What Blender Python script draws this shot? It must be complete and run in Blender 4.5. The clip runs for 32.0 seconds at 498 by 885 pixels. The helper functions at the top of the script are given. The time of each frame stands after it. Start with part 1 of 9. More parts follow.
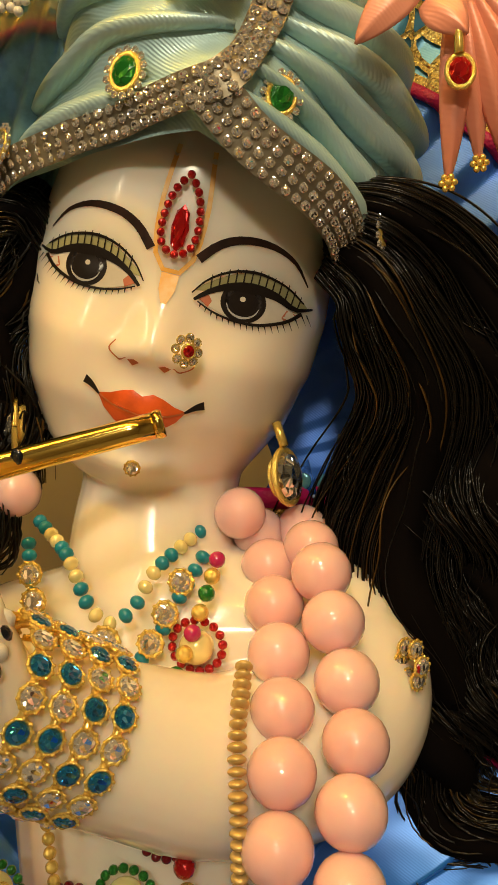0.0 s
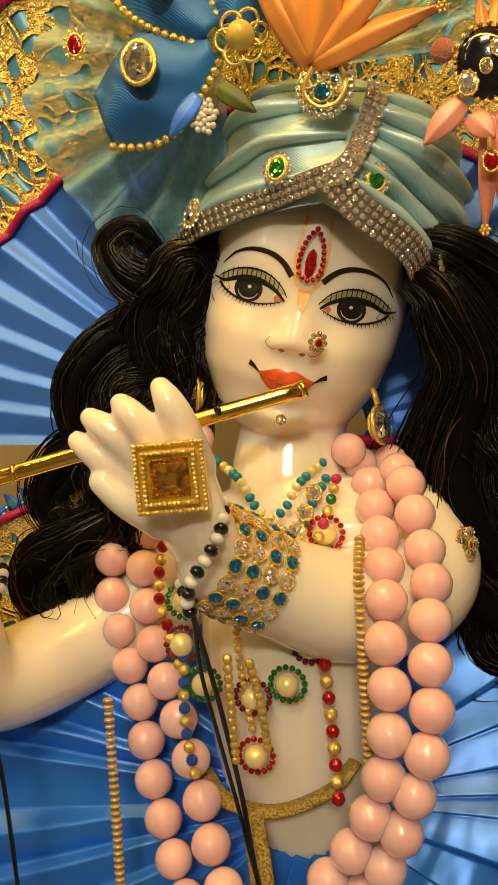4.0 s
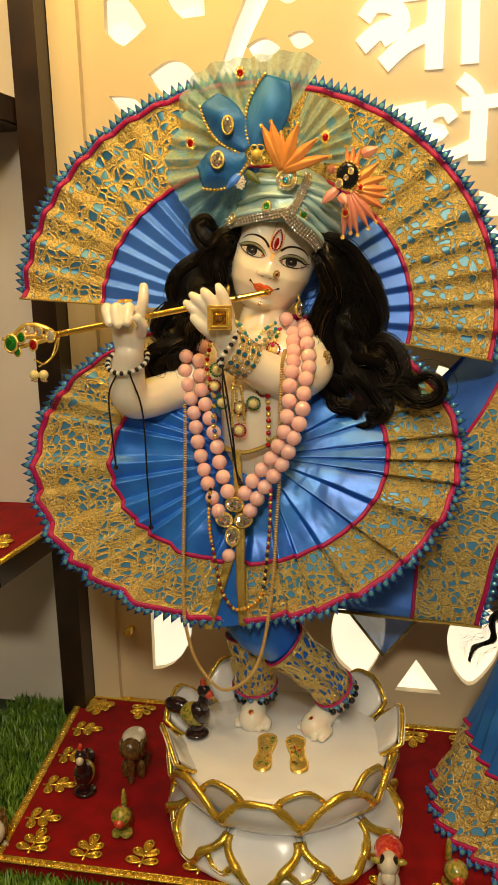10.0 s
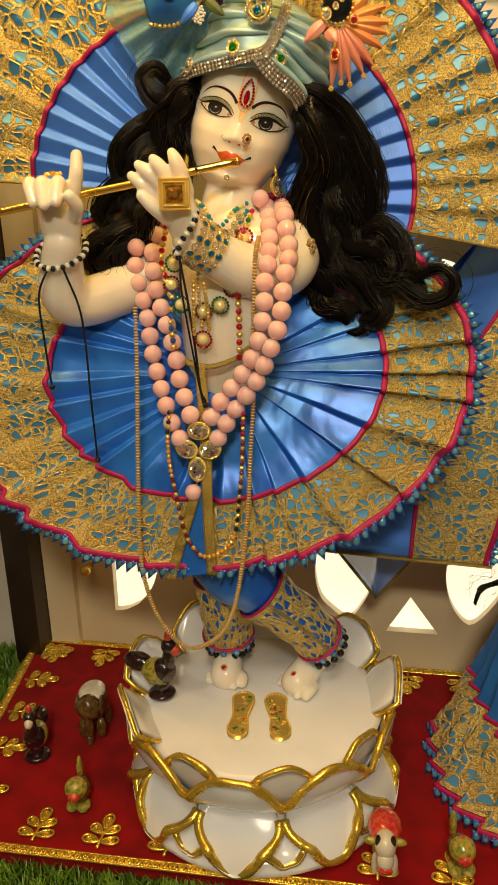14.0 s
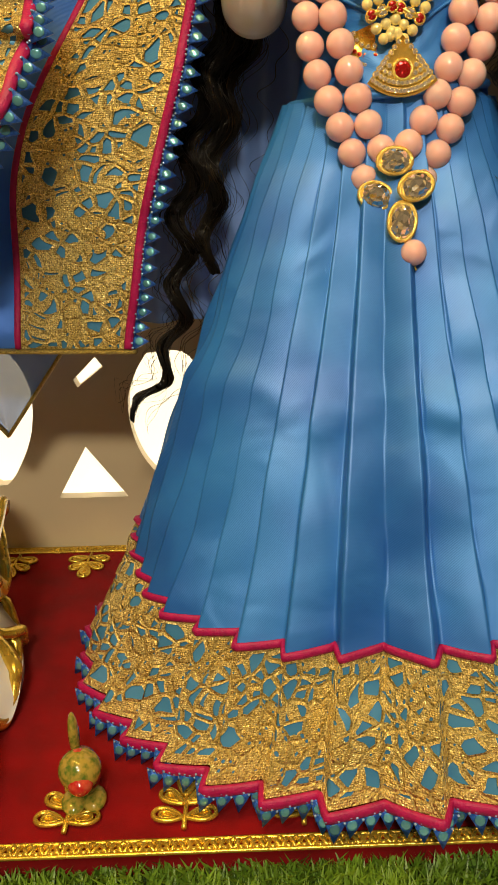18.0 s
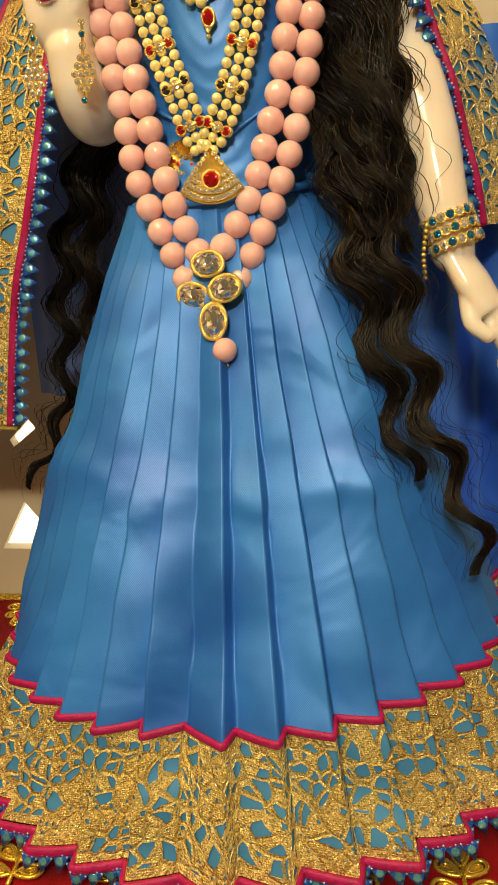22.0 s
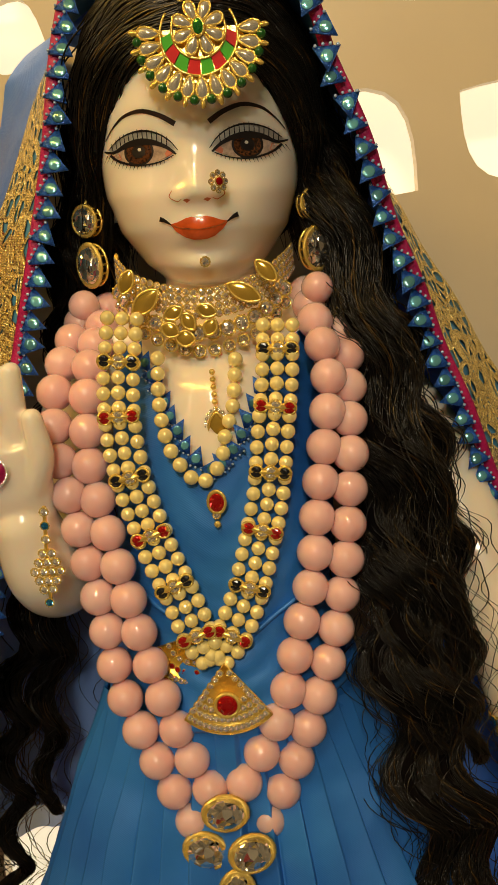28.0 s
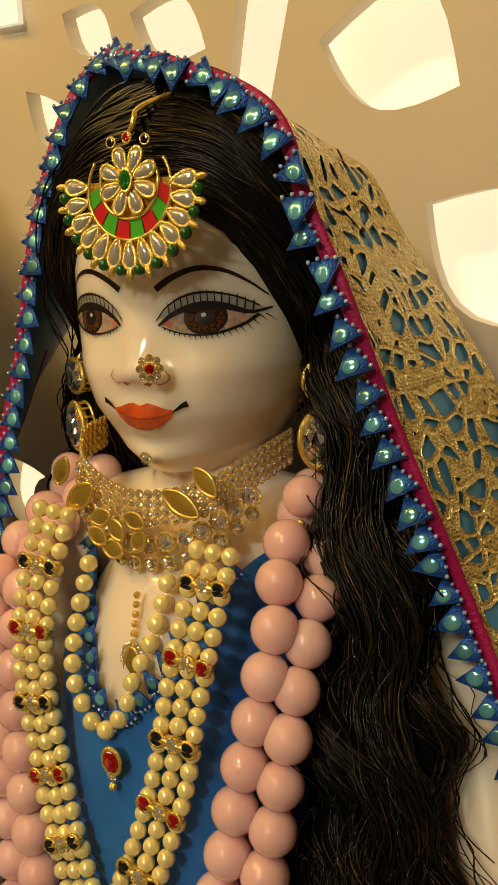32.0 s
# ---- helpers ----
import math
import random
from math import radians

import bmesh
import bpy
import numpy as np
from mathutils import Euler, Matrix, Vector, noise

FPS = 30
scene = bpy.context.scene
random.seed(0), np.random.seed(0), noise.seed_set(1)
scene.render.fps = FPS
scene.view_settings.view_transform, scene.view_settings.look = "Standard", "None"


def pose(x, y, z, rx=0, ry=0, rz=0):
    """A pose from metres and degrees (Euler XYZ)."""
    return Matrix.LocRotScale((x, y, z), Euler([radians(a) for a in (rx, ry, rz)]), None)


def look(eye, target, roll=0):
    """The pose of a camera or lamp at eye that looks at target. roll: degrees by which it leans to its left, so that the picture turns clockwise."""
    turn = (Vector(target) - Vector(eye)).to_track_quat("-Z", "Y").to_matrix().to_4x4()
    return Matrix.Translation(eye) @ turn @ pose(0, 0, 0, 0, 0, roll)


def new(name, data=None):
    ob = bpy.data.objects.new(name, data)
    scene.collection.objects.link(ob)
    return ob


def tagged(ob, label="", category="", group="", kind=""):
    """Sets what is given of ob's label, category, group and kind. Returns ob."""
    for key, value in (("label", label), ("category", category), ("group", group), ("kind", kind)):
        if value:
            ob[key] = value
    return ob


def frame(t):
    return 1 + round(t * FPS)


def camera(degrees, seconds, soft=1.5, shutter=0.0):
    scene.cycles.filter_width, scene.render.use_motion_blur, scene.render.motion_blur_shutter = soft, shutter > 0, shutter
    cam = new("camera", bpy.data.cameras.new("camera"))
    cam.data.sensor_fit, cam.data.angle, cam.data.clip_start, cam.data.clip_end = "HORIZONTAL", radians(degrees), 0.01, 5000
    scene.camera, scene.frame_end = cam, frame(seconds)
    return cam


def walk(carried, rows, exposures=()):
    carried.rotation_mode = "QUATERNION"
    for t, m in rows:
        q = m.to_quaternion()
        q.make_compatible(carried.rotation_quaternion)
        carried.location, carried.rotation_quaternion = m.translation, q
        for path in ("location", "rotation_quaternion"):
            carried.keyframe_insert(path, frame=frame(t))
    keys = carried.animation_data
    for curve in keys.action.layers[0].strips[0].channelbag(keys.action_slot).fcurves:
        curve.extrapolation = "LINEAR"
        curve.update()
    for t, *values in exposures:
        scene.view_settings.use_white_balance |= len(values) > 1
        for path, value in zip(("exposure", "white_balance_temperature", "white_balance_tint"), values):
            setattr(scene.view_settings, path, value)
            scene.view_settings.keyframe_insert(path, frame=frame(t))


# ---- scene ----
cam = camera(33.2, 32.0, 1.1)
PATH = [
    (0, (0.007, 0.001, 0.662), (-0.344, 1.962, 0.491), -5.2),
    (0.5, (-0.01, -0.004, 0.666), (-0.301, 1.967, 0.49), -6.3),
    (1, (-0.019, -0.005, 0.664), (-0.294, 1.969, 0.494), -7.6),
    (1.5, (-0.026, -0.006, 0.663), (-0.288, 1.968, 0.476), -8.7),
    (2, (-0.038, -0.013, 0.663), (-0.314, 1.959, 0.48), -9.1),
    (2.5, (-0.044, -0.03, 0.667), (-0.353, 1.938, 0.48), -9.1),
    (4.5, (0.041, -0.168, 0.661), (-0.509, 1.744, 0.462), -5.8),
    (5, (0.076, -0.215, 0.63), (-0.522, 1.68, 0.403), -5.0),
    (5.5, (0.106, -0.257, 0.618), (-0.511, 1.622, 0.32), -3.7),
    (6, (0.132, -0.286, 0.598), (-0.51, 1.587, 0.315), -2.7),
    (6.5, (0.111, -0.304, 0.577), (-0.52, 1.576, 0.314), -1.9),
    (7, (0.076, -0.29, 0.564), (-0.519, 1.602, 0.309), -1.9),
    (7.5, (0.045, -0.31, 0.572), (-0.473, 1.603, 0.3), -2.6),
    (8, (0.033, -0.353, 0.589), (-0.43, 1.572, 0.312), -3.0),
    (8.5, (0.089, -0.441, 0.59), (-0.384, 1.482, 0.316), -2.4),
    (9, (0.119, -0.545, 0.607), (-0.362, 1.371, 0.297), -2.0),
    (9.5, (0.135, -0.628, 0.658), (-0.331, 1.286, 0.309), -1.8),
    (10, (0.134, -0.664, 0.676), (-0.33, 1.238, 0.267), -1.7),
    (10.5, (0.146, -0.673, 0.68), (-0.319, 1.21, 0.194), -1.7),
    (11, (0.15, -0.676, 0.698), (-0.318, 1.194, 0.165), -1.8),
    (11.5, (0.154, -0.671, 0.7), (-0.317, 1.19, 0.138), -1.9),
    (12, (0.162, -0.664, 0.693), (-0.312, 1.189, 0.108), -1.9),
    (12.5, (0.16, -0.657, 0.683), (-0.317, 1.194, 0.096), -2.0),
    (13, (0.143, -0.632, 0.678), (-0.32, 1.221, 0.083), -2.0),
    (13.5, (0.115, -0.573, 0.663), (-0.321, 1.278, 0.042), -2.0),
    (15.5, (0.097, -0.336, 0.565), (-0.204, 1.554, -0.016), -2.7),
    (16, (0.101, -0.309, 0.526), (-0.156, 1.597, -0.023), -2.7),
    (16.5, (0.122, -0.302, 0.49), (-0.077, 1.618, -0.032), -3.0),
    (16.8, (0.145, -0.301, 0.482), (-0.014, 1.617, -0.063), -2.9),
    (17, (0.168, -0.296, 0.463), (0.024, 1.624, -0.078), -3.0),
    (17.5, (0.212, -0.274, 0.422), (0.106, 1.621, -0.207), -2.7),
    (17.7, (0.245, -0.29, 0.422), (0.061, 1.583, -0.255), -6.3),
    (18, (0.266, -0.258, 0.391), (0.207, 1.615, -0.306), -2.4),
    (18.5, (0.313, -0.24, 0.375), (0.329, 1.619, -0.361), -2.1),
    (19, (0.322, -0.223, 0.381), (0.357, 1.628, -0.376), -1.9),
    (19.5, (0.336, -0.222, 0.392), (0.356, 1.625, -0.375), -1.8),
    (20, (0.352, -0.215, 0.392), (0.347, 1.636, -0.365), -1.9),
    (20.5, (0.384, -0.216, 0.4), (0.306, 1.637, -0.349), -2.4),
    (21, (0.402, -0.221, 0.404), (0.25, 1.633, -0.332), -2.6),
    (21.5, (0.421, -0.236, 0.411), (0.184, 1.624, -0.286), -3.1),
    (22, (0.429, -0.257, 0.431), (0.134, 1.611, -0.221), -4.0),
    (22.5, (0.431, -0.264, 0.454), (0.16, 1.614, -0.18), -4.1),
    (23, (0.415, -0.256, 0.468), (0.174, 1.631, -0.151), -4.0),
    (23.5, (0.397, -0.233, 0.478), (0.188, 1.663, -0.123), -3.8),
    (24, (0.381, -0.212, 0.488), (0.223, 1.698, -0.083), -3.7),
    (24.5, (0.371, -0.201, 0.494), (0.237, 1.723, -0.033), -3.8),
    (26.5, (0.311, -0.164, 0.534), (0.452, 1.793, 0.146), -6.1),
    (27, (0.32, -0.158, 0.564), (0.441, 1.795, 0.153), -5.9),
    (27.5, (0.355, -0.122, 0.591), (0.382, 1.825, 0.133), -5.5),
    (28, (0.375, -0.082, 0.608), (0.28, 1.858, 0.13), -5.0),
    (28.5, (0.381, -0.061, 0.634), (0.195, 1.866, 0.133), -4.9),
    (29, (0.409, -0.058, 0.656), (0.087, 1.846, 0.136), -4.8),
    (29.5, (0.44, -0.047, 0.668), (0.009, 1.831, 0.132), -4.2),
    (30, (0.468, -0.022, 0.669), (-0.084, 1.828, 0.144), -3.8),
    (30.5, (0.481, 0.005, 0.665), (-0.197, 1.819, 0.164), -3.5),
    (31, (0.494, 0.027, 0.661), (-0.315, 1.795, 0.193), -3.5),
    (31.5, (0.51, 0.038, 0.659), (-0.373, 1.777, 0.217), -3.5),
    (32, (0.507, 0.052, 0.664), (-0.42, 1.77, 0.226), -3.5),
]
walk(cam, [(t, look(eye, target, roll)) for t, eye, target, roll in PATH], [(0.0, -0.36), (2.5, -0.42), (5.0, -0.2), (9.0, -0.27), (13.5, -0.2), (16.0, -0.05), (18.0, 0.2), (22.0, 0.32), (24.0, 0.1), (27.0, -0.4), (32.0, -0.62)])

# ---- light ----
world = bpy.data.worlds.new("world")
scene.world = world
world.use_nodes = True
world.node_tree.nodes["Background"].inputs[0].default_value = (1.0, 0.86, 0.66, 1)
world.node_tree.nodes["Background"].inputs[1].default_value = 0.02


def lamp(name, m, energy, sx, sy, color):
    d = bpy.data.lights.new(name, "AREA")
    d.shape, d.size, d.size_y, d.energy, d.color = "RECTANGLE", sx, sy, energy, color
    ob = new(name, d)
    ob.matrix_world = m
    return ob


lamp("niche_strip_lamp", look((-0.10, -0.02, 1.22), (0.05, 0.27, 0.6)), 6.0, 1.0, 0.02, (1.0, 0.56, 0.07))
lamp("ceiling_panel_lamp", look((0.35, -1.7, 1.75), (0.1, 0.25, 0.25)), 26.0, 0.34, 0.16, (1.0, 0.86, 0.62))
lamp("ceiling_tube_lamp", look((-0.9, -0.9, 1.95), (0.0, 0.2, 0.4)), 4.0, 0.04, 1.2, (1.0, 0.84, 0.56))
# added fill, no known fitting: lights the room so that metal reflects it
lamp("room_fill_lamp", look((0.1, -1.4, 2.42), (0.1, -1.4, 0.0)), 20.0, 0.5, 0.5, (1.0, 0.87, 0.64))

# ---- helpers of this scene ----


def obj(name, verts, faces, mat, parent=None, label="", smooth=True, uvs=None, mats=None):
    me = bpy.data.meshes.new(name)
    me.from_pydata([tuple(v) for v in verts], [], faces)
    for m in (mat if isinstance(mat, (list, tuple)) else [mat]):
        me.materials.append(m)
    if mats is not None:
        me.polygons.foreach_set("material_index", mats)
    if smooth:
        me.polygons.foreach_set("use_smooth", [True] * len(me.polygons))
    if uvs is not None:
        uv = me.uv_layers.new(name="uv")
        for lo in me.loops:
            uv.data[lo.index].uv = uvs[lo.vertex_index]
    me.update()
    ob = new(name, me)
    if parent is not None:
        ob.parent = parent
    if label:
        ob["label"] = label
    return ob


def linked(name, me, m, parent=None, label=""):
    ob = new(name, me)
    ob.matrix_world = m
    if parent is not None:
        ob.parent = parent
    if label:
        ob["label"] = label
    return ob


def empty(name, label, category, group="", at=(0, 0, 0)):
    e = new(name)
    e.empty_display_size = 0.01
    return tagged(e, label, category, group)


def part(name, bm, mat, parent=None, label="", smooth=True):
    me = bpy.data.meshes.new(name)
    bm.to_mesh(me)
    bm.free()
    for m in (mat if isinstance(mat, (list, tuple)) else [mat]):
        me.materials.append(m)
    if smooth:
        me.polygons.foreach_set("use_smooth", [True] * len(me.polygons))
    ob = new(name, me)
    if parent is not None:
        ob.parent = parent
    if label:
        ob["label"] = label
    return ob


def V(*a):
    return np.array(a, float)


def spline(pts, n):
    """Catmull-Rom through pts, n points at even arc length."""
    p = np.array(pts, float)
    q = np.vstack([2 * p[0] - p[1], p, 2 * p[-1] - p[-2]])
    out = []
    for i in range(1, len(q) - 2):
        for t in np.linspace(0, 1, 24, endpoint=False):
            a, b, c, d = q[i - 1], q[i], q[i + 1], q[i + 2]
            out.append(0.5 * (2 * b + (c - a) * t + (2 * a - 5 * b + 4 * c - d) * t * t + (3 * b - a - 3 * c + d) * t ** 3))
    out.append(p[-1])
    out = np.array(out)
    s = np.r_[0, np.cumsum(np.linalg.norm(np.diff(out, axis=0), axis=1))]
    k = np.linspace(0, s[-1], n)
    return np.stack([np.interp(k, s, out[:, j]) for j in range(p.shape[1])], 1)


def length(pts):
    p = spline(pts, 200)
    return float(np.linalg.norm(np.diff(p, axis=0), axis=1).sum())


def tube_data(pts, rad, n=8, flat=1.0, cap=True):
    """Verts and faces of a tube along pts; rad a number or one per point."""
    p = np.array(pts, float)
    r = np.broadcast_to(np.array(rad, float), (len(p),))
    d = np.gradient(p, axis=0)
    d /= np.linalg.norm(d, axis=1)[:, None] + 1e-12
    ref = V(0, 0, 1) if abs(d[0][2]) < 0.9 else V(0, 1, 0)
    a = np.cross(d[0], ref)
    a /= np.linalg.norm(a)
    vs, fs = [], []
    for i in range(len(p)):
        a = a - d[i] * (a @ d[i])
        a /= np.linalg.norm(a) + 1e-12
        b = np.cross(d[i], a)
        for k in range(n):
            w = 2 * math.pi * k / n
            vs.append(p[i] + r[i] * (a * math.cos(w) + flat * b * math.sin(w)))
    for i in range(len(p) - 1):
        for k in range(n):
            fs.append((i * n + k, i * n + (k + 1) % n, (i + 1) * n + (k + 1) % n, (i + 1) * n + k))
    if cap:
        fs.append(tuple(range(n))[::-1])
        fs.append(tuple((len(p) - 1) * n + k for k in range(n)))
    return vs, fs


def tube(name, pts, rad, mat, parent=None, label="", n=8, flat=1.0):
    vs, fs = tube_data(pts, rad, n, flat)
    return obj(name, vs, fs, mat, parent, label)


def join(datas):
    vs, fs = [], []
    for v, f in datas:
        k = len(vs)
        vs += [tuple(x) for x in v]
        fs += [tuple(i + k for i in g) for g in f]
    return vs, fs


def sphere_data(c, r, nu=16, nv=10):
    c = V(*c)
    r = np.broadcast_to(np.array(r, float), (3,))
    vs, fs = [c + r * V(0, 0, 1)], []
    for j in range(1, nv):
        for i in range(nu):
            a, b = math.pi * j / nv, 2 * math.pi * i / nu
            vs.append(c + r * V(math.sin(a) * math.cos(b), math.sin(a) * math.sin(b), math.cos(a)))
    vs.append(c - r * V(0, 0, 1))
    e = len(vs) - 1
    for i in range(nu):
        k = (i + 1) % nu
        fs.append((0, 1 + i, 1 + k))
        fs.append((e, 1 + (nv - 2) * nu + k, 1 + (nv - 2) * nu + i))
        for j in range(nv - 2):
            fs.append((1 + j * nu + i, 1 + (j + 1) * nu + i, 1 + (j + 1) * nu + k, 1 + j * nu + k))
    return vs, fs


def mesh_of(name, data, mat, smooth=True):
    me = bpy.data.meshes.new(name)
    me.from_pydata([tuple(v) for v in data[0]], [], data[1])
    for m in (mat if isinstance(mat, (list, tuple)) else [mat]):
        me.materials.append(m)
    if smooth:
        me.polygons.foreach_set("use_smooth", [True] * len(me.polygons))
    me.update()
    return me


def facing(at, normal, up=(0, 0, 1), s=1.0):
    """Pose whose local -y looks along normal (outward), local z near up."""
    y = -Vector(normal).normalized()
    z = Vector(up)
    z = (z - y * z.dot(y)).normalized()
    x = y.cross(z)
    m = Matrix((x, y, z)).transposed().to_4x4()
    return Matrix.Translation(Vector(at)) @ m @ Matrix.Diagonal((s, s, s, 1))


# ---- materials ----


def mat(name, color, rough=0.5, metal=0.0, vary=0.08, scale=60.0, bump=0.0, bscale=400.0, coat=0.0, sub=0.0, sheen=0.0, trans=0.0, second=None, spec=0.5, random=0.0, tint=None):
    m = bpy.data.materials.new(name)
    m.use_nodes = True
    nt = m.node_tree
    b = nt.nodes["Principled BSDF"]
    c = (*color, 1)
    tc = nt.nodes.new("ShaderNodeTexCoord")
    no = nt.nodes.new("ShaderNodeTexNoise")
    no.inputs["Scale"].default_value, no.inputs["Detail"].default_value = scale, 6
    nt.links.new(tc.outputs["Object"], no.inputs["Vector"])
    mix = nt.nodes.new("ShaderNodeMix")
    mix.data_type = "RGBA"
    k = second if second else [max(0, v * (1 - 3 * vary)) for v in color]
    mix.inputs[6].default_value, mix.inputs[7].default_value = (*k, 1), c
    ramp = nt.nodes.new("ShaderNodeMapRange")
    ramp.inputs[1].default_value, ramp.inputs[2].default_value = 0.35, 0.6
    nt.links.new(no.outputs[0], ramp.inputs[0])
    nt.links.new(ramp.outputs[0], mix.inputs[0])
    last = mix.outputs[2]
    if random:
        oi = nt.nodes.new("ShaderNodeObjectInfo")
        hsv = nt.nodes.new("ShaderNodeHueSaturation")
        mr = nt.nodes.new("ShaderNodeMapRange")
        mr.inputs[3].default_value, mr.inputs[4].default_value = 1 - random, 1 + random
        nt.links.new(oi.outputs["Random"], mr.inputs[0])
        nt.links.new(mr.outputs[0], hsv.inputs["Value"])
        nt.links.new(last, hsv.inputs["Color"])
        last = hsv.outputs[0]
    nt.links.new(last, b.inputs["Base Color"])
    rr = nt.nodes.new("ShaderNodeMapRange")
    rr.inputs[3].default_value, rr.inputs[4].default_value = rough * 0.8, min(1, rough * 1.25)
    nt.links.new(no.outputs[0], rr.inputs[0])
    nt.links.new(rr.outputs[0], b.inputs["Roughness"])
    b.inputs["Metallic"].default_value = metal
    b.inputs["Coat Weight"].default_value, b.inputs["Coat Roughness"].default_value = coat, 0.04
    b.inputs["Sheen Weight"].default_value = sheen
    b.inputs["Specular IOR Level"].default_value = spec
    b.inputs["Transmission Weight"].default_value = trans
    if tint:
        b.inputs["Specular Tint"].default_value = (*tint, 1)
    if sub:
        b.inputs["Subsurface Weight"].default_value, b.inputs["Subsurface Scale"].default_value = sub, 0.008
        b.inputs["Subsurface Radius"].default_value = (1.0, 0.75, 0.6)
    if bump:
        n2 = nt.nodes.new("ShaderNodeTexNoise")
        n2.inputs["Scale"].default_value = bscale
        bp = nt.nodes.new("ShaderNodeBump")
        bp.inputs["Strength"].default_value, bp.inputs["Distance"].default_value = bump, 0.001
        nt.links.new(tc.outputs["Object"], n2.inputs["Vector"])
        nt.links.new(n2.outputs[0], bp.inputs["Height"])
        nt.links.new(bp.outputs[0], b.inputs["Normal"])
    return m


def glow(name, color, strength):
    m = bpy.data.materials.new(name)
    m.use_nodes = True
    b = m.node_tree.nodes["Principled BSDF"]
    b.inputs["Base Color"].default_value = (*color, 1)
    b.inputs["Emission Color"].default_value, b.inputs["Emission Strength"].default_value = (*color, 1), strength
    return m


def satin(name, color, second, tint, metal=0.4, rough=0.36, crinkle=0.6, weave=0.06, sheen_coat=0.0):
    """Woven satin: fine ribs, soft creases and a tinted sheen."""
    m = mat(name, color, rough, metal, scale=14, second=second, spec=0.7, tint=tint)
    nt = m.node_tree
    b = nt.nodes["Principled BSDF"]
    b.inputs["Anisotropic"].default_value = 0.4
    b.inputs["Coat Weight"].default_value, b.inputs["Coat Roughness"].default_value = sheen_coat, 0.30
    b.inputs["Coat Tint"].default_value = (1.0, 1.0, 0.8, 1)
    tc = nt.nodes.new("ShaderNodeTexCoord")
    w = nt.nodes.new("ShaderNodeTexWave")
    w.bands_direction = "DIAGONAL"
    w.inputs["Scale"].default_value, w.inputs["Distortion"].default_value = 520, 0.6
    n1 = nt.nodes.new("ShaderNodeTexNoise")
    n1.inputs["Scale"].default_value, n1.inputs["Detail"].default_value, n1.inputs["Distortion"].default_value = 16, 2, 0.8
    soft = nt.nodes.new("ShaderNodeBump")
    soft.inputs["Strength"].default_value, soft.inputs["Distance"].default_value = crinkle, 0.008
    fine = nt.nodes.new("ShaderNodeBump")
    fine.inputs["Strength"].default_value, fine.inputs["Distance"].default_value = weave, 0.0005
    for x in (w, n1):
        nt.links.new(tc.outputs["Object"], x.inputs["Vector"])
    nt.links.new(n1.outputs[0], soft.inputs["Height"])
    nt.links.new(w.outputs[0], fine.inputs["Height"])
    nt.links.new(soft.outputs[0], fine.inputs["Normal"])
    nt.links.new(fine.outputs[0], b.inputs["Normal"])
    return m


